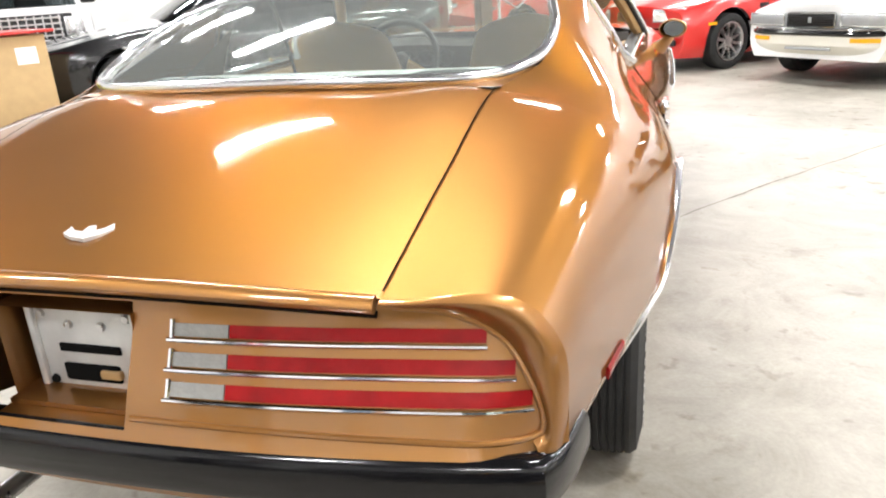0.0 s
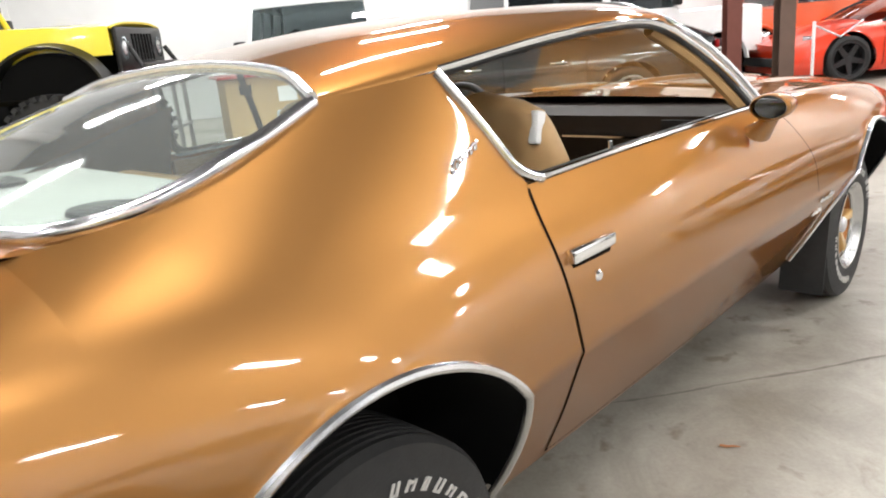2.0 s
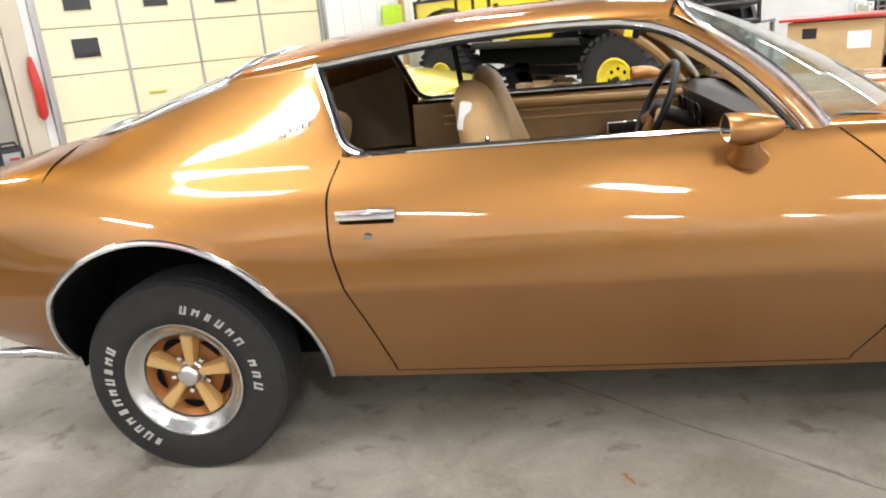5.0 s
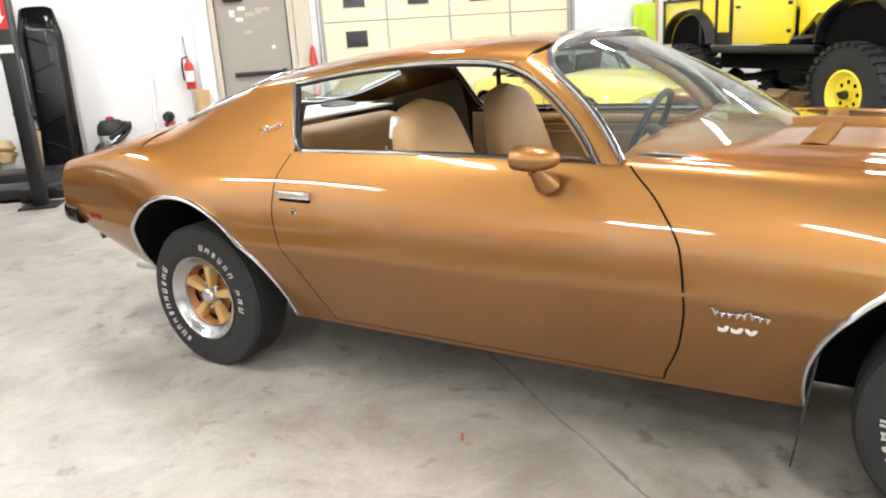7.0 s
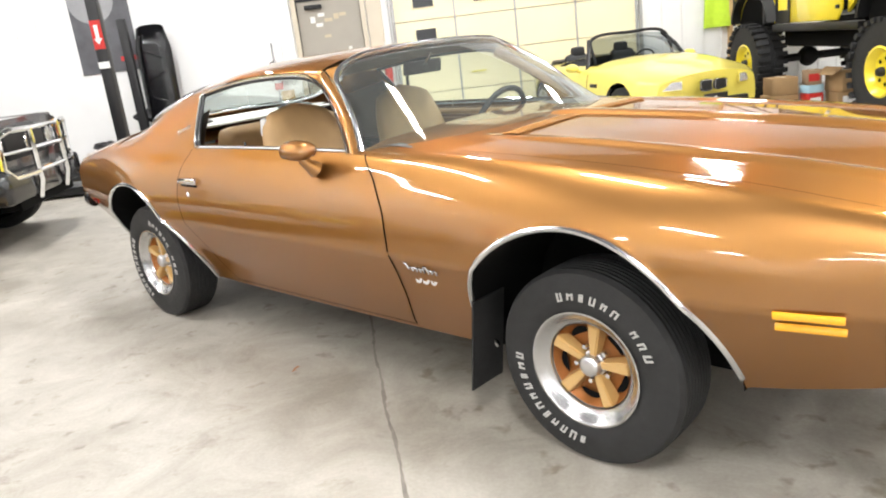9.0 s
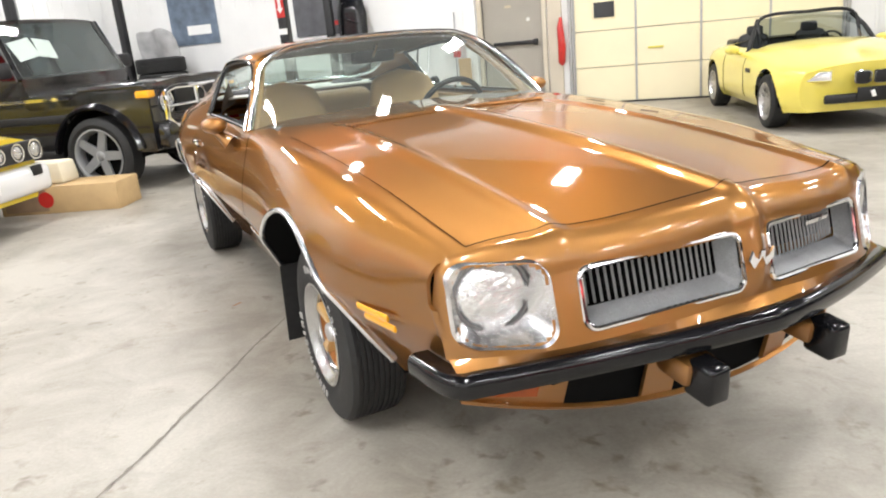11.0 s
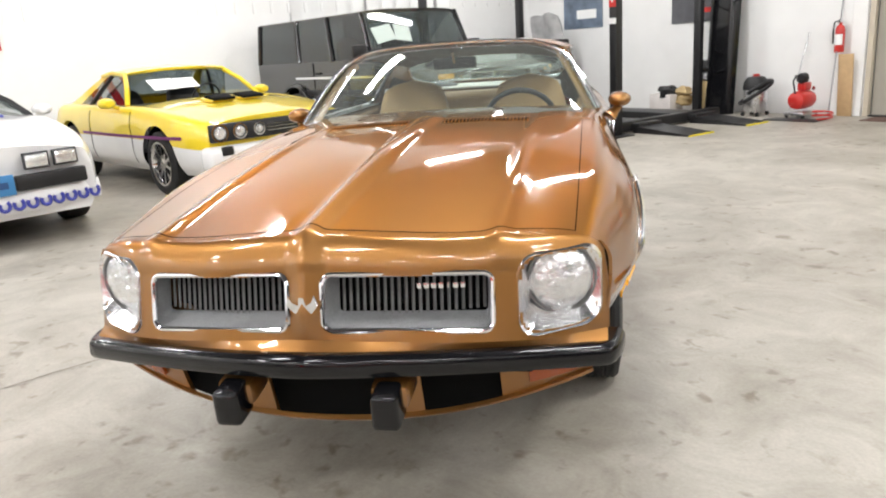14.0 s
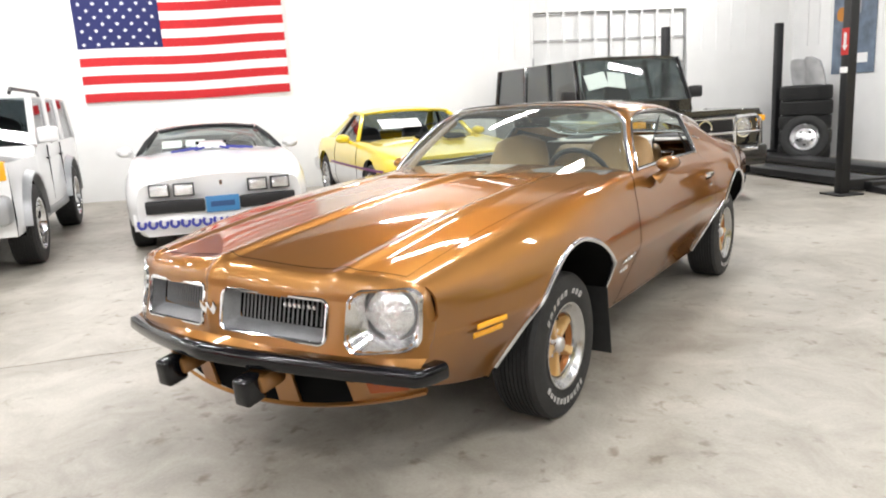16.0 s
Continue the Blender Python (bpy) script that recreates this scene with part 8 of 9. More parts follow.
def flag_at(s, z, out=0.012):
    """s runs from the canton's side 0 to the fly 1."""
    wave = .010 * math.sin(s * 9) + .006 * math.sin(s * 21 + z * 4)
    sag = .03 * s + .012 * math.sin(s * 7 + 1)
    return room(UA + out + .02 + wave, FN1 + (FN0 - FN1) * s - .03 * (FZ1 - z) / 1.7, z + sag - .01)


for k in range(13):
    z0, z1 = FZ0 + (FZ1 - FZ0) * k / 13, FZ0 + (FZ1 - FZ0) * (k + 1) / 13
    bm = B()
    sheet(bm, lambda s, v: flag_at(s, z0 + (z1 - z0) * v), [i / 40 for i in range(41)], [0, .5, 1])
    part("stripe", bm, FLAG_RED if k % 2 == 0 else FLAG_WHITE, flag)
bm = B()
cz = FZ0 + (FZ1 - FZ0) * 6 / 13
sheet(bm, lambda s, v: flag_at(s, cz + (FZ1 - cz) * v, .018), [.40 * i / 20 for i in range(21)], [i / 6 for i in range(7)])
canton = part("canton", bm, NAVY, flag)
for rr in range(9):
    for cc in range(6 if rr % 2 == 0 else 5):
        s = (.033 + .067 * cc) if rr % 2 == 0 else (.067 + .067 * cc)
        z = cz + (FZ1 - cz) * (rr + .6) / 9.4
        bm = B()
        vs = [bm.verts.new(flag_at(s + (.011 if i % 2 == 0 else .005) * math.cos(radians(90 + 36 * i)), z + (.034 if i % 2 == 0 else .014) * math.sin(radians(90 + 36 * i)), .023)) for i in range(10)]
        bm.faces.new(vs)
        part("star", bm, FLAG_WHITE, canton)

# four-post lift
lift = thing("car_lift", pose(0, 0, 0), "black four-post car lift lowered to the floor", "car lift")
for u, n in ((-3.36, -4.92), (-4.05, -7.5), (-7.9, -5.0), (-7.9, -7.2)):
    bm = B()
    m = room_pose(u, n)
    if u == -4.05:
        box(bm, (0, 0, 1.05), (.10, .12, 2.1), bevel=.012)
    else:
        box(bm, (0, 0, 1.2), (.12, .12, 2.4), bevel=.012)
    box(bm, (0, 0, .01), (.34, .34, .02), bevel=.004)
    bmesh.ops.transform(bm, matrix=m, verts=bm.verts)
    p = part("post", bm, LIFT_BLACK, lift)
    if n > -5.2 and u > -5:
        bm = B()
        box(bm, (.062, 0.0, 1.78), (.004, .115, .30))
        bmesh.ops.transform(bm, matrix=m, verts=bm.verts)
        lab = part("label", bm, RED_LABEL, p, "red label with a white arrow")
        bm = B()
        prism(bm, [(0, -.10), (.045, -.04), (.02, -.04), (.02, .10), (-.02, .10), (-.02, -.04), (-.045, -.04)], 0, .003, Matrix.Translation((.064, 0, 1.78)) @ pose(0, 0, 0, 90, 0, 90))
        bmesh.ops.transform(bm, matrix=m, verts=bm.verts)
        part("arrow", bm, PAPER, lab)
        bm = B()
        box(bm, (.062, 0, 1.46), (.004, .12, .07))
        bmesh.ops.transform(bm, matrix=m, verts=bm.verts)
        part("label", bm, PAPER, p)
for n in (-5.52, -6.72):
    bm = B()
    box(bm, (0, 0, .08), (.48, 4.9, .10), bevel=.01)
    bmesh.ops.transform(bm, matrix=room_pose(-5.75, n), verts=bm.verts)
    part("runway", bm, LIFT_BLACK, lift)
    bm = B()
    m = room_pose(-2.95, n)
    vs = [bm.verts.new(m @ Vector(p)) for p in ((-.24, -.45, .0), (.24, -.45, .0), (.24, .45, .0), (-.24, .45, .0), (-.24, -.45, .095), (.24, -.45, .095), (.24, .45, .015), (-.24, .45, .015))]
    for f in ((0, 3, 2, 1), (4, 5, 6, 7), (0, 1, 5, 4), (1, 2, 6, 5), (2, 3, 7, 6), (3, 0, 4, 7)):
        bm.faces.new([vs[i] for i in f])
    ramp = part("ramp", bm, LIFT_BLACK, lift, "black steel ramp with a yellow front edge")
    bm = B()
    box(bm, (0, .465, .008), (.48, .03, .016))
    bmesh.ops.transform(bm, matrix=m, verts=bm.verts)
    part("edge", bm, YELLOW_LINE, ramp)
for u in (-3.5, -7.9):
    bm = B()
    box(bm, (0, 0, .09), (2.2, .14, .13), bevel=.01)
    bmesh.ops.transform(bm, matrix=room_pose(u, -6.12), verts=bm.verts)
    part("crossbeam", bm, LIFT_BLACK, lift)

# black plastic tub liner leaning on the wall
tub = thing("plastic_liner", room_pose(-3.78, -7.82, 0, -90), "tall black ribbed plastic liner leaning on the wall", "liner")
bm = B()


def liner(u, v):
    w = .26 * (1 - .25 * max(0, v - .85) / .15) * (1 - .0 * v)
    x = -w + 2 * w * u
    k = 1 - (2 * u - 1) ** 6
    return Vector((x, .02 + .12 * (1 - v) + .10 * k * (1 - max(0, v - .93) / .07), 2.0 * v * (1 - .02 * (2 * u - 1) ** 4)))


sheet(bm, liner, [i / 24 for i in range(25)], [i / 20 for i in range(21)], None, .012)
part("shell", bm, BLACK_GLOSS, tub)
for k in range(5):
    part("rib", box(B(), (0, .24 - .012 * k * 2, .3 + .32 * k), (.30, .012, .03), turn=(0, 24 if k % 2 else -24, 0), bevel=.005), BLACK_GLOSS, tub)

# box of rags between the lift post and the liner
def rags(ob, spots, seed):
    """Crumpled lumps of cloth."""
    for k, (x, y, z, r, mt) in enumerate(spots):
        bm = B()
        lump = random.Random(seed + k)
        ph = [lump.uniform(0, 6) for _ in range(4)]
        sheet(bm, lambda a, b: Vector((x, y, z)) + Vector((math.cos(a) * math.cos(b), math.sin(a) * math.cos(b), .62 * math.sin(b))) * r * (1 + .16 * math.sin(3 * a + ph[0]) * math.cos(b) + .12 * math.sin(5 * b + ph[1] + a) + .08 * math.sin(7 * a + ph[2])),
              [2 * math.pi * i / 24 for i in range(25)], [-1.5 + 3 * i / 12 for i in range(13)])
        part("rag", bm, mt, ob)


TAN_CARTON = mat("tan_carton", (0.50, 0.37, 0.19), .8, vary=.1, scale=10)
ragbox = thing("rag_box", room_pose(-4.05, -7.76, 0, -90), "tall brown carton heaped with grey and black rags", "carton")
part("box", box(B(), (0, 0, .25), (.30, .28, .50), bevel=.008), TAN_CARTON, ragbox)
rags(ragbox, ((-.01, 0, .56, .13, GREY_PLASTIC), (.05, .02, .72, .14, BLACK), (-.06, -.02, .76, .12, BLACK)), 30)
tray = thing("white_carton", room_pose(-4.75, -7.62, 0, -90), "low white carton with a black cloth on top", "carton")
part("box", box(B(), (0, 0, .15), (.42, .32, .30), bevel=.008), mat("white_carton_board", (0.62, 0.58, 0.56), .75, vary=.08, scale=10), tray)
rags(tray, ((-.06, 0, .31, .17, BLACK), (.05, .02, .37, .08, BLACK)), 44)
sack = thing("tan_sack", room_pose(-4.47, -7.72, 0, -90), "crumpled tan paper sack on the floor", "sack")
rags(sack, ((0, 0, .20, .15, TAN_CARTON), (-.02, .02, .33, .13, TAN_CARTON)), 51)
sack.children[0].name = sack.children[1].name = "fold"

# wet-dry vacuum
vac = thing("vacuum_cleaner", room_pose(-3.12, -7.62), "steel and black wet-dry shop vacuum with coiled hose", "vacuum cleaner")
part("tank", lathe(B(), [(0, .06), (.15, .06), (.165, .09), (.165, .38), (.155, .40)], 28), STEEL, vac)
part("motor_head", lathe(B(), [(.175, .38), (.18, .42), (.165, .50), (.12, .56), (0, .58)], 28), BLACK, vac)
part("switch_cap", lathe(B(), [(.05, .56), (.05, .60), (0, .61)], 16), RED, vac)
part("hose", tube(B(), [(.19 * math.cos(t) + .02 * math.sin(3 * t), .22 * math.sin(t), .34 + .16 * math.sin(t * .9)) for t in (i * .16 for i in range(60))], .028, 8), BLACK, vac)
for a in range(4):
    x, y = .17 * math.cos(radians(45 + 90 * a)), .17 * math.sin(radians(45 + 90 * a))
    c = part("caster", lathe(B(), [(0, -.02), (.03, -.015), (.03, .015), (0, .02)], 12, Matrix.Translation((x, y, .03)) @ pose(0, 0, 0, 90, 0, 0)), BLACK, vac)

# red air compressor
comp = thing("air_compressor", room_pose(-2.40, -7.62, 0, 90) @ Matrix.Scale(.82, 4), "small red air compressor with a black pump on top", "air compressor")
part("tank", lathe(B(), [(0, -.24), (.08, -.235), (.14, -.20), (.155, -.14), (.155, .14), (.14, .20), (.08, .235), (0, .24)], 28, Matrix.Translation((0, 0, .30)) @ pose(0, 0, 0, 90, 0, 0)), RED, comp, "red pressure tank")
part("base_tray", box(B(), (0, 0, .08), (.36, .5, .05), bevel=.015), STEEL, comp)
for x in (-.15, .15):
    for y in (-.2, .2):
        part("foot", lathe(B(), [(0, 0), (.025, 0), (.022, .06), (0, .06)], 12, Matrix.Translation((x, y, 0))), BLACK, comp)
part("pump", box(B(), (0, .05, .52), (.16, .2, .14), bevel=.03), RED, comp)
part("shroud", lathe(B(), [(0, .08), (.07, .075), (.09, .03), (.09, -.05), (0, -.06)], 24, Matrix.Translation((0, -.02, .66)) @ pose(0, 0, 0, 90, 0, 0)), BLACK, comp)
part("gauge", lathe(B(), [(0, .02), (.03, .018), (.032, 0)], 16, Matrix.Translation((.10, .16, .48)) @ pose(0, 0, 0, -90, 0, 0)), CHROME, comp)
part("handle_bar", tube(B(), [(0, -.22, .42), (0, -.30, .62), (0, -.22, .72)], .014, 8), BLACK, comp)
solo("air_hose", tube(B(), [(.10 + .14 * math.cos(t), .30 + .12 * math.sin(t), .02 + .008 * t) for t in (i * .4 for i in range(34))], .012, 6), RED, "coiled red air hose on the floor", "hose", m=room_pose(-2.3, -7.55))
solo("broom_handle", tube(B(), [(0, 0, .01), (-.05, -.34, 1.15)], .012, 8), STEEL, "grey broom handle leaning on the wall", "broom", m=room_pose(-2.62, -7.66, 0, -90))
solo("board_offcut", box(B(), (0, 0, .42), (.20, .02, .84), turn=(-4, 0, 0), bevel=.002), TIMBER, "narrow timber board leaning on the wall", "board", m=room_pose(-1.96, -7.9, 0, -90))
solo("cue_stick", tube(B(), [(0, 0, .01), (.06, -.30, 1.55)], .011, 8), GREY_PLASTIC, "thin grey pole leaning on the wall", "pole", m=room_pose(-2.05, -7.68, 0, -90))
ext = thing("fire_extinguisher", room_pose(-2.08, -7.9, .86, -90), "red fire extinguisher hung on the wall", "extinguisher")
part("cylinder", lathe(B(), [(0, 0), (.055, .0), (.062, .02), (.062, .30), (.045, .345), (.02, .36), (.02, .39)], 24), RED, ext)
part("valve", box(B(), (0, 0, .41), (.04, .07, .05), bevel=.01), CHROME, ext)
part("hose", tube(B(), [(0, .03, .42), (.07, .03, .40), (.08, .03, .28), (.075, .03, .12)], .011, 8), BLACK, ext)
part("hanger", box(B(), (0, -.07, .25), (.05, .03, .2)), STEEL, ext)
part("label", lathe(B(), [(.0632, .10), (.0632, .24)], 12, None, 120, 30), PAPER, ext)
bat = thing("battery_charger", room_pose(-.88, -7.72, 0, -90), "dark grey portable jump starter on the floor", "battery charger")
part("case", box(B(), (0, 0, .20), (.26, .18, .38), bevel=.03), BLACK, bat)
part("handle", tube(B(), [(-.08, 0, .38), (-.07, 0, .43), (.07, 0, .43), (.08, 0, .38)], .014, 8), BLACK, bat)
part("face_panel", box(B(), (0, .092, .22), (.18, .006, .22), bevel=.004), GREY_PLASTIC, bat)
part("badge", box(B(), (-.02, .097, .26), (.10, .004, .03)), RED, bat)
solo("door_mat", box(B(), (0, 0, .006), (.85, .42, .012), bevel=.004), mat("brown_mat", (.12, .07, .055), .9, vary=.3, scale=30), "flat brown mat before the door", "mat", m=room_pose(-1.1, -7.68, 0, -90))
solo("floor_mat", box(B(), (0, 0, .006), (.75, .30, .012), bevel=.004), BLACK, "flat black rubber mat on the floor", "mat", m=room_pose(-2.3, -7.28, 0, -90))
reel = thing("hanging_red_bag", room_pose(-.42, -7.93, .62, -90), "long red cloth bundle hung beside the garage door", "sack")
part("sack", tube(B(), [(0, 0, .70), (.01, .02, .55), (-.01, .03, .3), (.0, .02, .05), (.0, .01, 0)], [.02, .05, .06, .055, .02], 10), RED, reel)
part("hook", tube(B(), [(0, -.05, .74), (0, 0, .74), (0, .01, .68)], .008, 6), STEEL, reel)
solo("floor_tool", box(B(), (0, 0, .05), (.3, .16, .10), bevel=.03), BLACK, "small black tool with yellow cap on the floor", "tool", m=room_pose(-.30, -7.75, 0, 60))
for x0, x1, z0, z1, mt, lb in ((-4.95, -4.08, 1.40, 2.75, POSTER_DARK, "dark grey wall poster with a red word bar"), (-7.5, -6.5, 1.45, 2.9, POSTER_BLUE, "blue-grey street-scene wall poster")):
    pst = thing("poster", room_pose((x0 + x1) / 2, -7.985, 0, -90), lb, "poster")
    part("sheet", box(B(), (0, 0, (z0 + z1) / 2), (x1 - x0, .008, z1 - z0)), mt, pst)
    if mt is POSTER_DARK:
        part("word_bar", box(B(), (-.28, .006, z0 + .18), (.22, .004, .07)), RED_LABEL, pst)
        part("pale_patch", lathe(B(), [(0, .006), (.34, .006)], 24, Matrix.Translation((.1, 0, z1 - .3)) @ pose(0, 0, 0, -90, 0, 0)), GREY_PLASTIC, pst)
    else:
        part("pale_patch", box(B(), (.05, .006, z1 - .3), (.4, .004, .34)), GREY_PLASTIC, pst)
        part("pale_patch", box(B(), (-.1, .006, z0 + .25), (.5, .004, .16)), PAPER, pst)
        part("orange_patch", lathe(B(), [(0, .007), (.12, .007)], 16, Matrix.Translation((.3, 0, z1 - .45)) @ pose(0, 0, 0, -90, 0, 0)), mat("orange_ink", (.5, .2, .03), .5), pst)

# stacked tyres and one loose wheel
for k in range(5):
    tagged(solo("tyre", build_tyre(B(), .43, .255, .26, seg=40), RUBBER, "black tyre in a stack by the wall", "tyre", "stacked tyres", m=room_pose(-7.45 + .02 * (k % 2), -7.46, .1275 + .257 * k)))
bm = B()
sheet(bm, lambda u, v: Vector(((-.40 + .80 * u) * (1 - .12 * v ** 4), .05 * math.sin(u * 7) + .10 * v, .0 + .48 * v * (1 - .10 * (2 * u - 1) ** 4) + .02 * math.sin(u * 9 + v * 5))), [i / 16 for i in range(17)], [i / 8 for i in range(9)], None, .05)
solo("wrapped_parcel", bm, mat("pale_grey_wrap", (.46, .46, .46), .45, vary=.35, scale=5), "grey plastic-wrapped parcel on the tyre stack", "parcel", m=room_pose(-7.45, -7.55, 1.285, -90))
lw = thing("loose_wheel", room_pose(-6.86, -7.04, .405, -46) @ pose(0, 0, 0, -75, 0, 0) @ Matrix.Scale(1.15, 4), "spare wheel with steel rim leaning on stacked tyres", "wheel")
part("tyre", build_tyre(B(), .335, .22, .20, seg=40), RUBBER, lw)
part("rim", lathe(B(), [(.20, .09), (.19, .10), (.17, .07), (.15, .02), (.10, .03), (.07, .05), (.0, .05)], 32), STEEL, lw)
for k in range(5):
    p = Matrix.Rotation(2 * math.pi * k / 5, 4, "Z") @ Vector((0, .10, .032))
    part("hole", lathe(B(), [(0, .004), (.02, .003)], 10, Matrix.Translation(p)), DARK, lw)

# cartons before the black off-roader and beside the yellow one
def carton(m, s, label, mt=CARD, flaps=False, band=None):
    ob = thing("carton", m, label, "carton")
    part("box", box(B(), (0, 0, s[2] / 2), s, bevel=.006), mt, ob)
    part("tape", box(B(), (0, 0, s[2] + .001), (.05, s[1] * 1.002, .003)), mat_tape, ob)
    if flaps:
        for sx in (1, -1):
            part("flap", box(B(), (sx * (s[0] / 2 + .06), 0, s[2] + .02), (.16, s[1], .005), turn=(0, sx * 28, 0)), mt, ob)
    if band:
        part("print", box(B(), (0, s[1] / 2 + .001, s[2] * .5), (s[0] * .7, .003, s[2] * .5)), band, ob)
    return ob


mat_tape = mat("parcel_tape", (.45, .33, .2), .3)
c = carton(room_pose(-4.0, -1.66, 0, -75), (1.15, .42, .25), "long flat brown carton with a red round print", CARD)
part("print_dot", lathe(B(), [(0, .003), (.075, .002)], 20, Matrix.Translation((.12, .211, .13)) @ pose(0, 0, 0, -90, 0, 0)), RED, c)
part("print_panel", box(B(), (.32, .211, .125), (.42, .003, .2)), CARD_DARK, c)
solo("foam_tray", box(B(), (0, 0, .10), (.42, .30, .20), bevel=.03, taper=.9), mat("cream_foam", (.70, .64, .50), .7, vary=.06, scale=10), "cream moulded tray on a carton", "tray", m=room_pose(-4.2, -1.66, .252, -75))
CARD_KRAFT = mat("dull_kraft_cardboard", (0.36, 0.23, 0.11), 0.8, vary=0.15, scale=9, bump=0.05)
SKY_INK = mat("pale_blue_ink", (.40, .62, .72), .5)
for u, n, z, s, t, mt, band, words in (
        (4.30, -5.34, 0, (.32, .30, .20), -86, CARD_KRAFT, None, "brown carton stacked beside the lifted off-roader"),
        (4.98, -5.02, 0, (.42, .32, .20), -96, CARD_KRAFT, PAPER, "brown carton with a white label beside the off-roader"),
        (4.31, -5.33, .205, (.30, .28, .20), -93, CARD_KRAFT, None, "brown carton stacked on another carton"),
        (4.97, -5.02, .205, (.40, .32, .22), -84, CARD_KRAFT, None, "open brown carton stacked on another carton"),
        (4.60, -5.16, 0, (.18, .2, .20), -90, RED, PAPER, "small red and white packet between cartons"),
        (4.60, -5.16, .203, (.19, .18, .09), -85, SKY_INK, None, "small pale blue packet between cartons"),
        (4.60, -5.16, .296, (.17, .16, .17), -98, CARD_DARK, RED, "dark printed packet with a red panel")):
    carton(room_pose(u, n, z, t), s, words, mt, flaps=(words[:4] == "open"), band=band)
solo("rag_heap", lathe(B(), [(0, .10), (.08, .09), (.14, .05), (.16, 0)], 14), mat("pale_blue_rag", (.5, .62, .68), .85, vary=.2, scale=14), "crumpled pale blue rag on the floor", "rag", m=room_pose(4.25, -5.6))
big = carton(room_pose(5.95, -1.95, .12, 20), (.85, .75, .85), "big brown carton on a low trolley", CARD)
part("lid_sheet", box(B(), (0, 0, .88), (1.0, .9, .03), bevel=.008), RED, big, "red sheet laid on top")
part("label", box(B(), (.22, -.377, .66), (.2, .004, .16)), PAPER, big)
part("mark", box(B(), (-.22, -.377, .74), (.13, .004, .10)), BLACK, big)
tr = thing("trolley", room_pose(5.95, -1.95, 0, 20), "low dark wheeled trolley under a big carton", "trolley")
part("deck", box(B(), (0, 0, .10), (1.05, .95, .035), bevel=.006), BLACK, tr)
for x in (-.42, .42):
    for y in (-.38, .38):
        part("caster", lathe(B(), [(0, -.015), (.04, -.012), (.04, .012), (0, .015)], 14, Matrix.Translation((x, y, .041)) @ pose(0, 0, 0, 90, 0, 0)), BLACK, tr)
rack = thing("metal_rack", room_pose(6.3, -3.2, 0, 0), "grey steel rack of tubes by the carton", "rack")
for x in (-.25, .25):
    for y in (-.2, .2):
        part("leg", box(B(), (x, y, .5), (.04, .04, 1.0)), METAL_GREY, rack)
for z in (.1, .5, .98):
    part("shelf", box(B(), (0, 0, z), (.56, .46, .03)), METAL_GREY, rack)
# timber frame and vest on the wall beside the garage door
vest = thing("hi_vis_vest", room_pose(4.6, -7.95, 1.0, -90), "bright yellow-green vest hung on a hook", "vest")
bm = B()
sheet(bm, lambda u, v: Vector((-.20 + .40 * u - .05 * (v - .5) * (2 * u - 1), .03 + .03 * math.sin(u * 8) * (1 - v * .5), .62 * v)), [i / 14 for i in range(15)], [i / 8 for i in range(9)], None, .012)
part("cloth", bm, HIVIS, vest)
part("hook", tube(B(), [(0, -.05, .64), (0, .03, .64), (0, .04, .60)], .006, 6), STEEL, vest)
sh = thing("timber_shelf", room_pose(4.25, -7.9, 0, -90), "pale timber shelf and post fixed to the wall", "shelf")
part("board", box(B(), (0, 0, 2.0), (1.1, .2, .03)), TIMBER, sh)
part("post", box(B(), (-.55, -.05, 1.1), (.05, .09, 2.2)), TIMBER, sh)
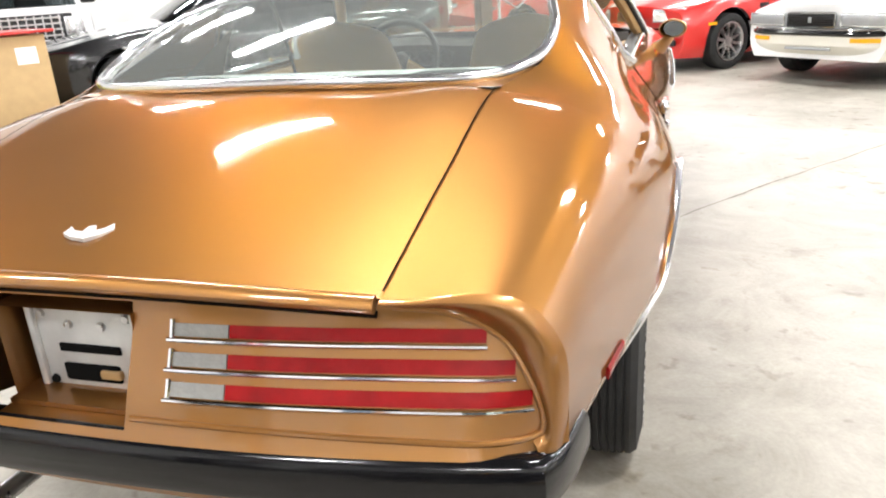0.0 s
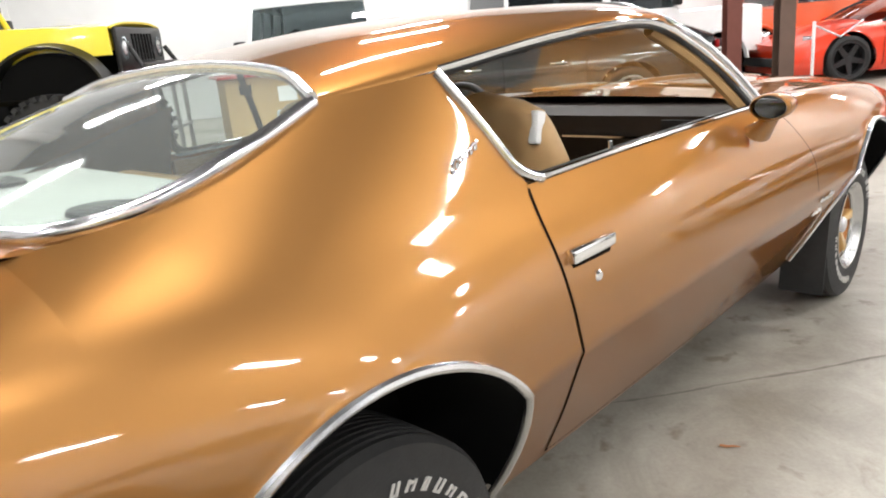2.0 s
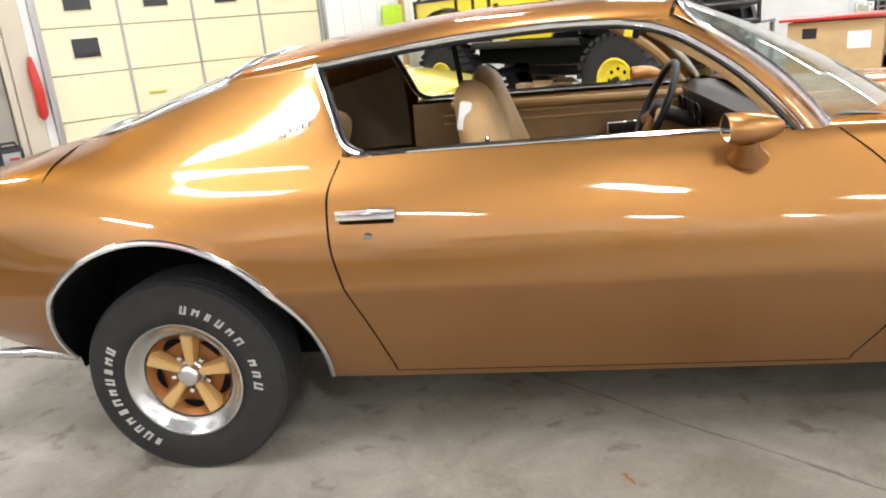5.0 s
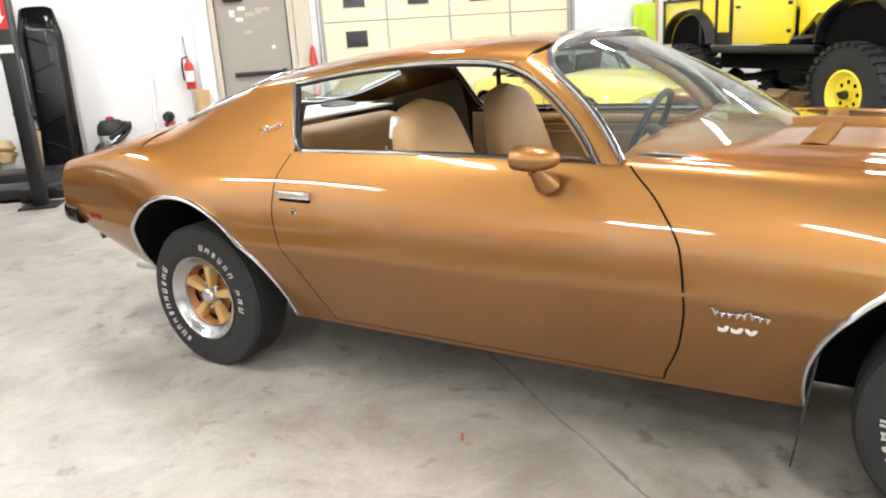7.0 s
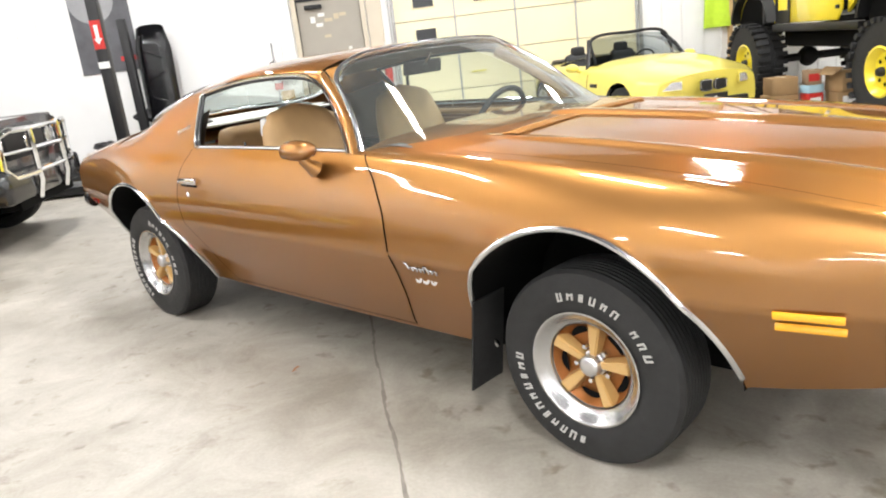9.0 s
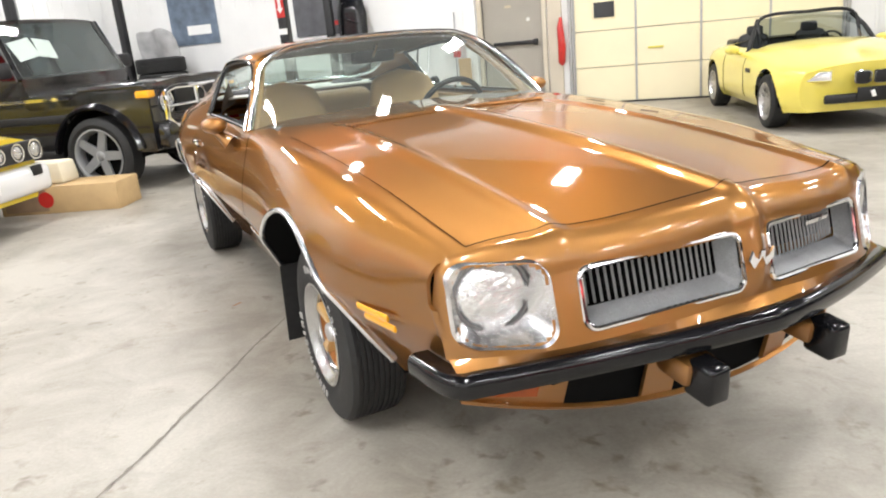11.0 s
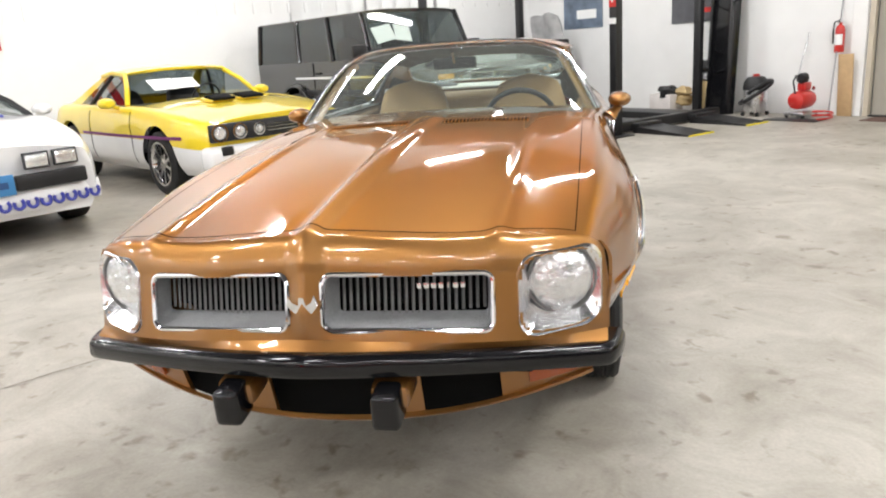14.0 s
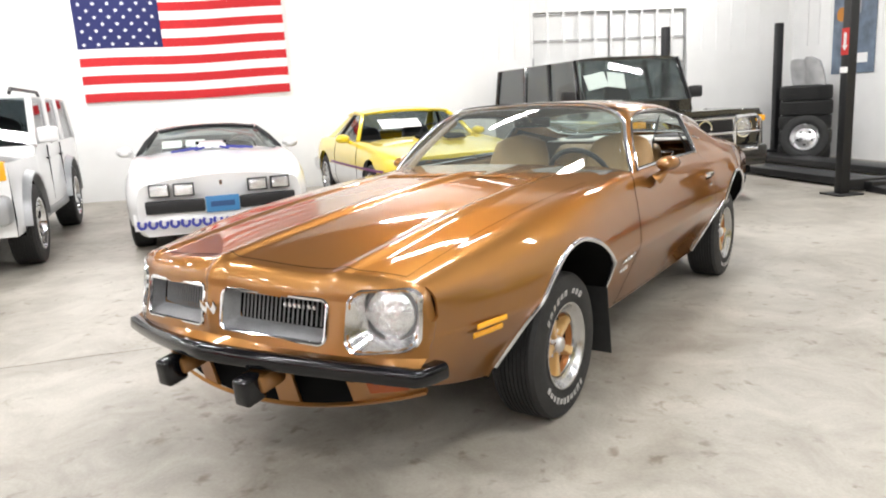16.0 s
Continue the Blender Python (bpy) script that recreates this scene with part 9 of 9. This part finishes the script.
# columns and a rope stand
for u, n, mt, lb in ((7.7, 4.15, RUST_RED, "red-oxide steel column"), (7.05, 4.55, BROWN_POST, "dark brown steel column")):
    col = thing("column", room_pose(u, n), lb + " standing on the floor", "column")
    for x in (-.09, .09):
        part("flange", box(B(), (0, x, HT / 2), (.2, .014, HT)), mt, col)
    part("web", box(B(), (0, 0, HT / 2), (.012, .17, HT)), mt, col)
    part("base_plate", box(B(), (0, 0, .01), (.3, .3, .02)), mt, col)
st = thing("rope_stand", room_pose(7.9, 5.4), "white rope barrier stand", "stand")
part("pole", tube(B(), [(0, 0, .02), (0, 0, .95)], .022, 10), WHITE, st)
part("foot", lathe(B(), [(0, .03), (.14, .02), (.15, 0)], 20), WHITE, st)
part("rope", tube(B(), [(0, 0, .9), (.5, .2, .70), (1.0, .5, .9)], .014, 6), STEEL, st)
# vertical white pipe in the far corner
for u, n in ((9.2, -7.6), (9.6, -7.6)):
    solo("wall_pipe", tube(B(), [(0, 0, 0), (0, 0, HT)], .16, 16), WALL, "thick white pipe from floor to ceiling", "pipe", m=Matrix.Translation(room(u, n)))
# saw-cut joint and stains in the slab
JOINT = mat("worn_joint", (0.23, 0.21, 0.18), 0.8, vary=0.4, scale=14)
bm = B()
jr = random.Random(9)
left = [(y, .010 * math.sin(y * 2.3) + .004 * math.sin(y * 11) + jr.uniform(-.0025, .0025), jr.uniform(.003, .0085)) for y in (-4.2 + 12.2 * i / 400 for i in range(401))]
sheet(bm, lambda i, j: Vector((left[i][1] + j * left[i][2], left[i][0], .0022)), list(range(401)), [-1, 1])
solo("trim_floor_joint", bm, JOINT, "worn saw-cut joint in the concrete", "floor joint", kind="structure",
     m=Matrix.Translation(room(-.06, 2.6)) @ pose(0, 0, 0, 0, 0, -45 + 6.8))
LEAF = mat("dry_leaf", (0.35, 0.15, 0.06), 0.8)
rng = random.Random(4)


def blot(u, n, r, mt, label):
    bm = B()
    k = 40
    ph = [rng.uniform(0, 6.28) for _ in range(3)]
    vs = []
    for i in range(k):
        a = 2 * math.pi * i / k
        q = r * (1 + .35 * math.sin(2 * a + ph[0]) + .2 * math.sin(3 * a + ph[1]) + .15 * math.sin(5 * a + ph[2]))
        vs.append(bm.verts.new((q * math.cos(a), .38 * q * math.sin(a), 0)))
    bm.faces.new(vs)
    solo("floor_stain", bm, mt, label, "stain", "floor stains", m=Matrix.Translation(room(u, n, .0042)) @ pose(0, 0, 0, 0, 0, rng.uniform(0, 180)))


blot(-.67, .56, .022, LEAF, "small brown leaf scrap on concrete")
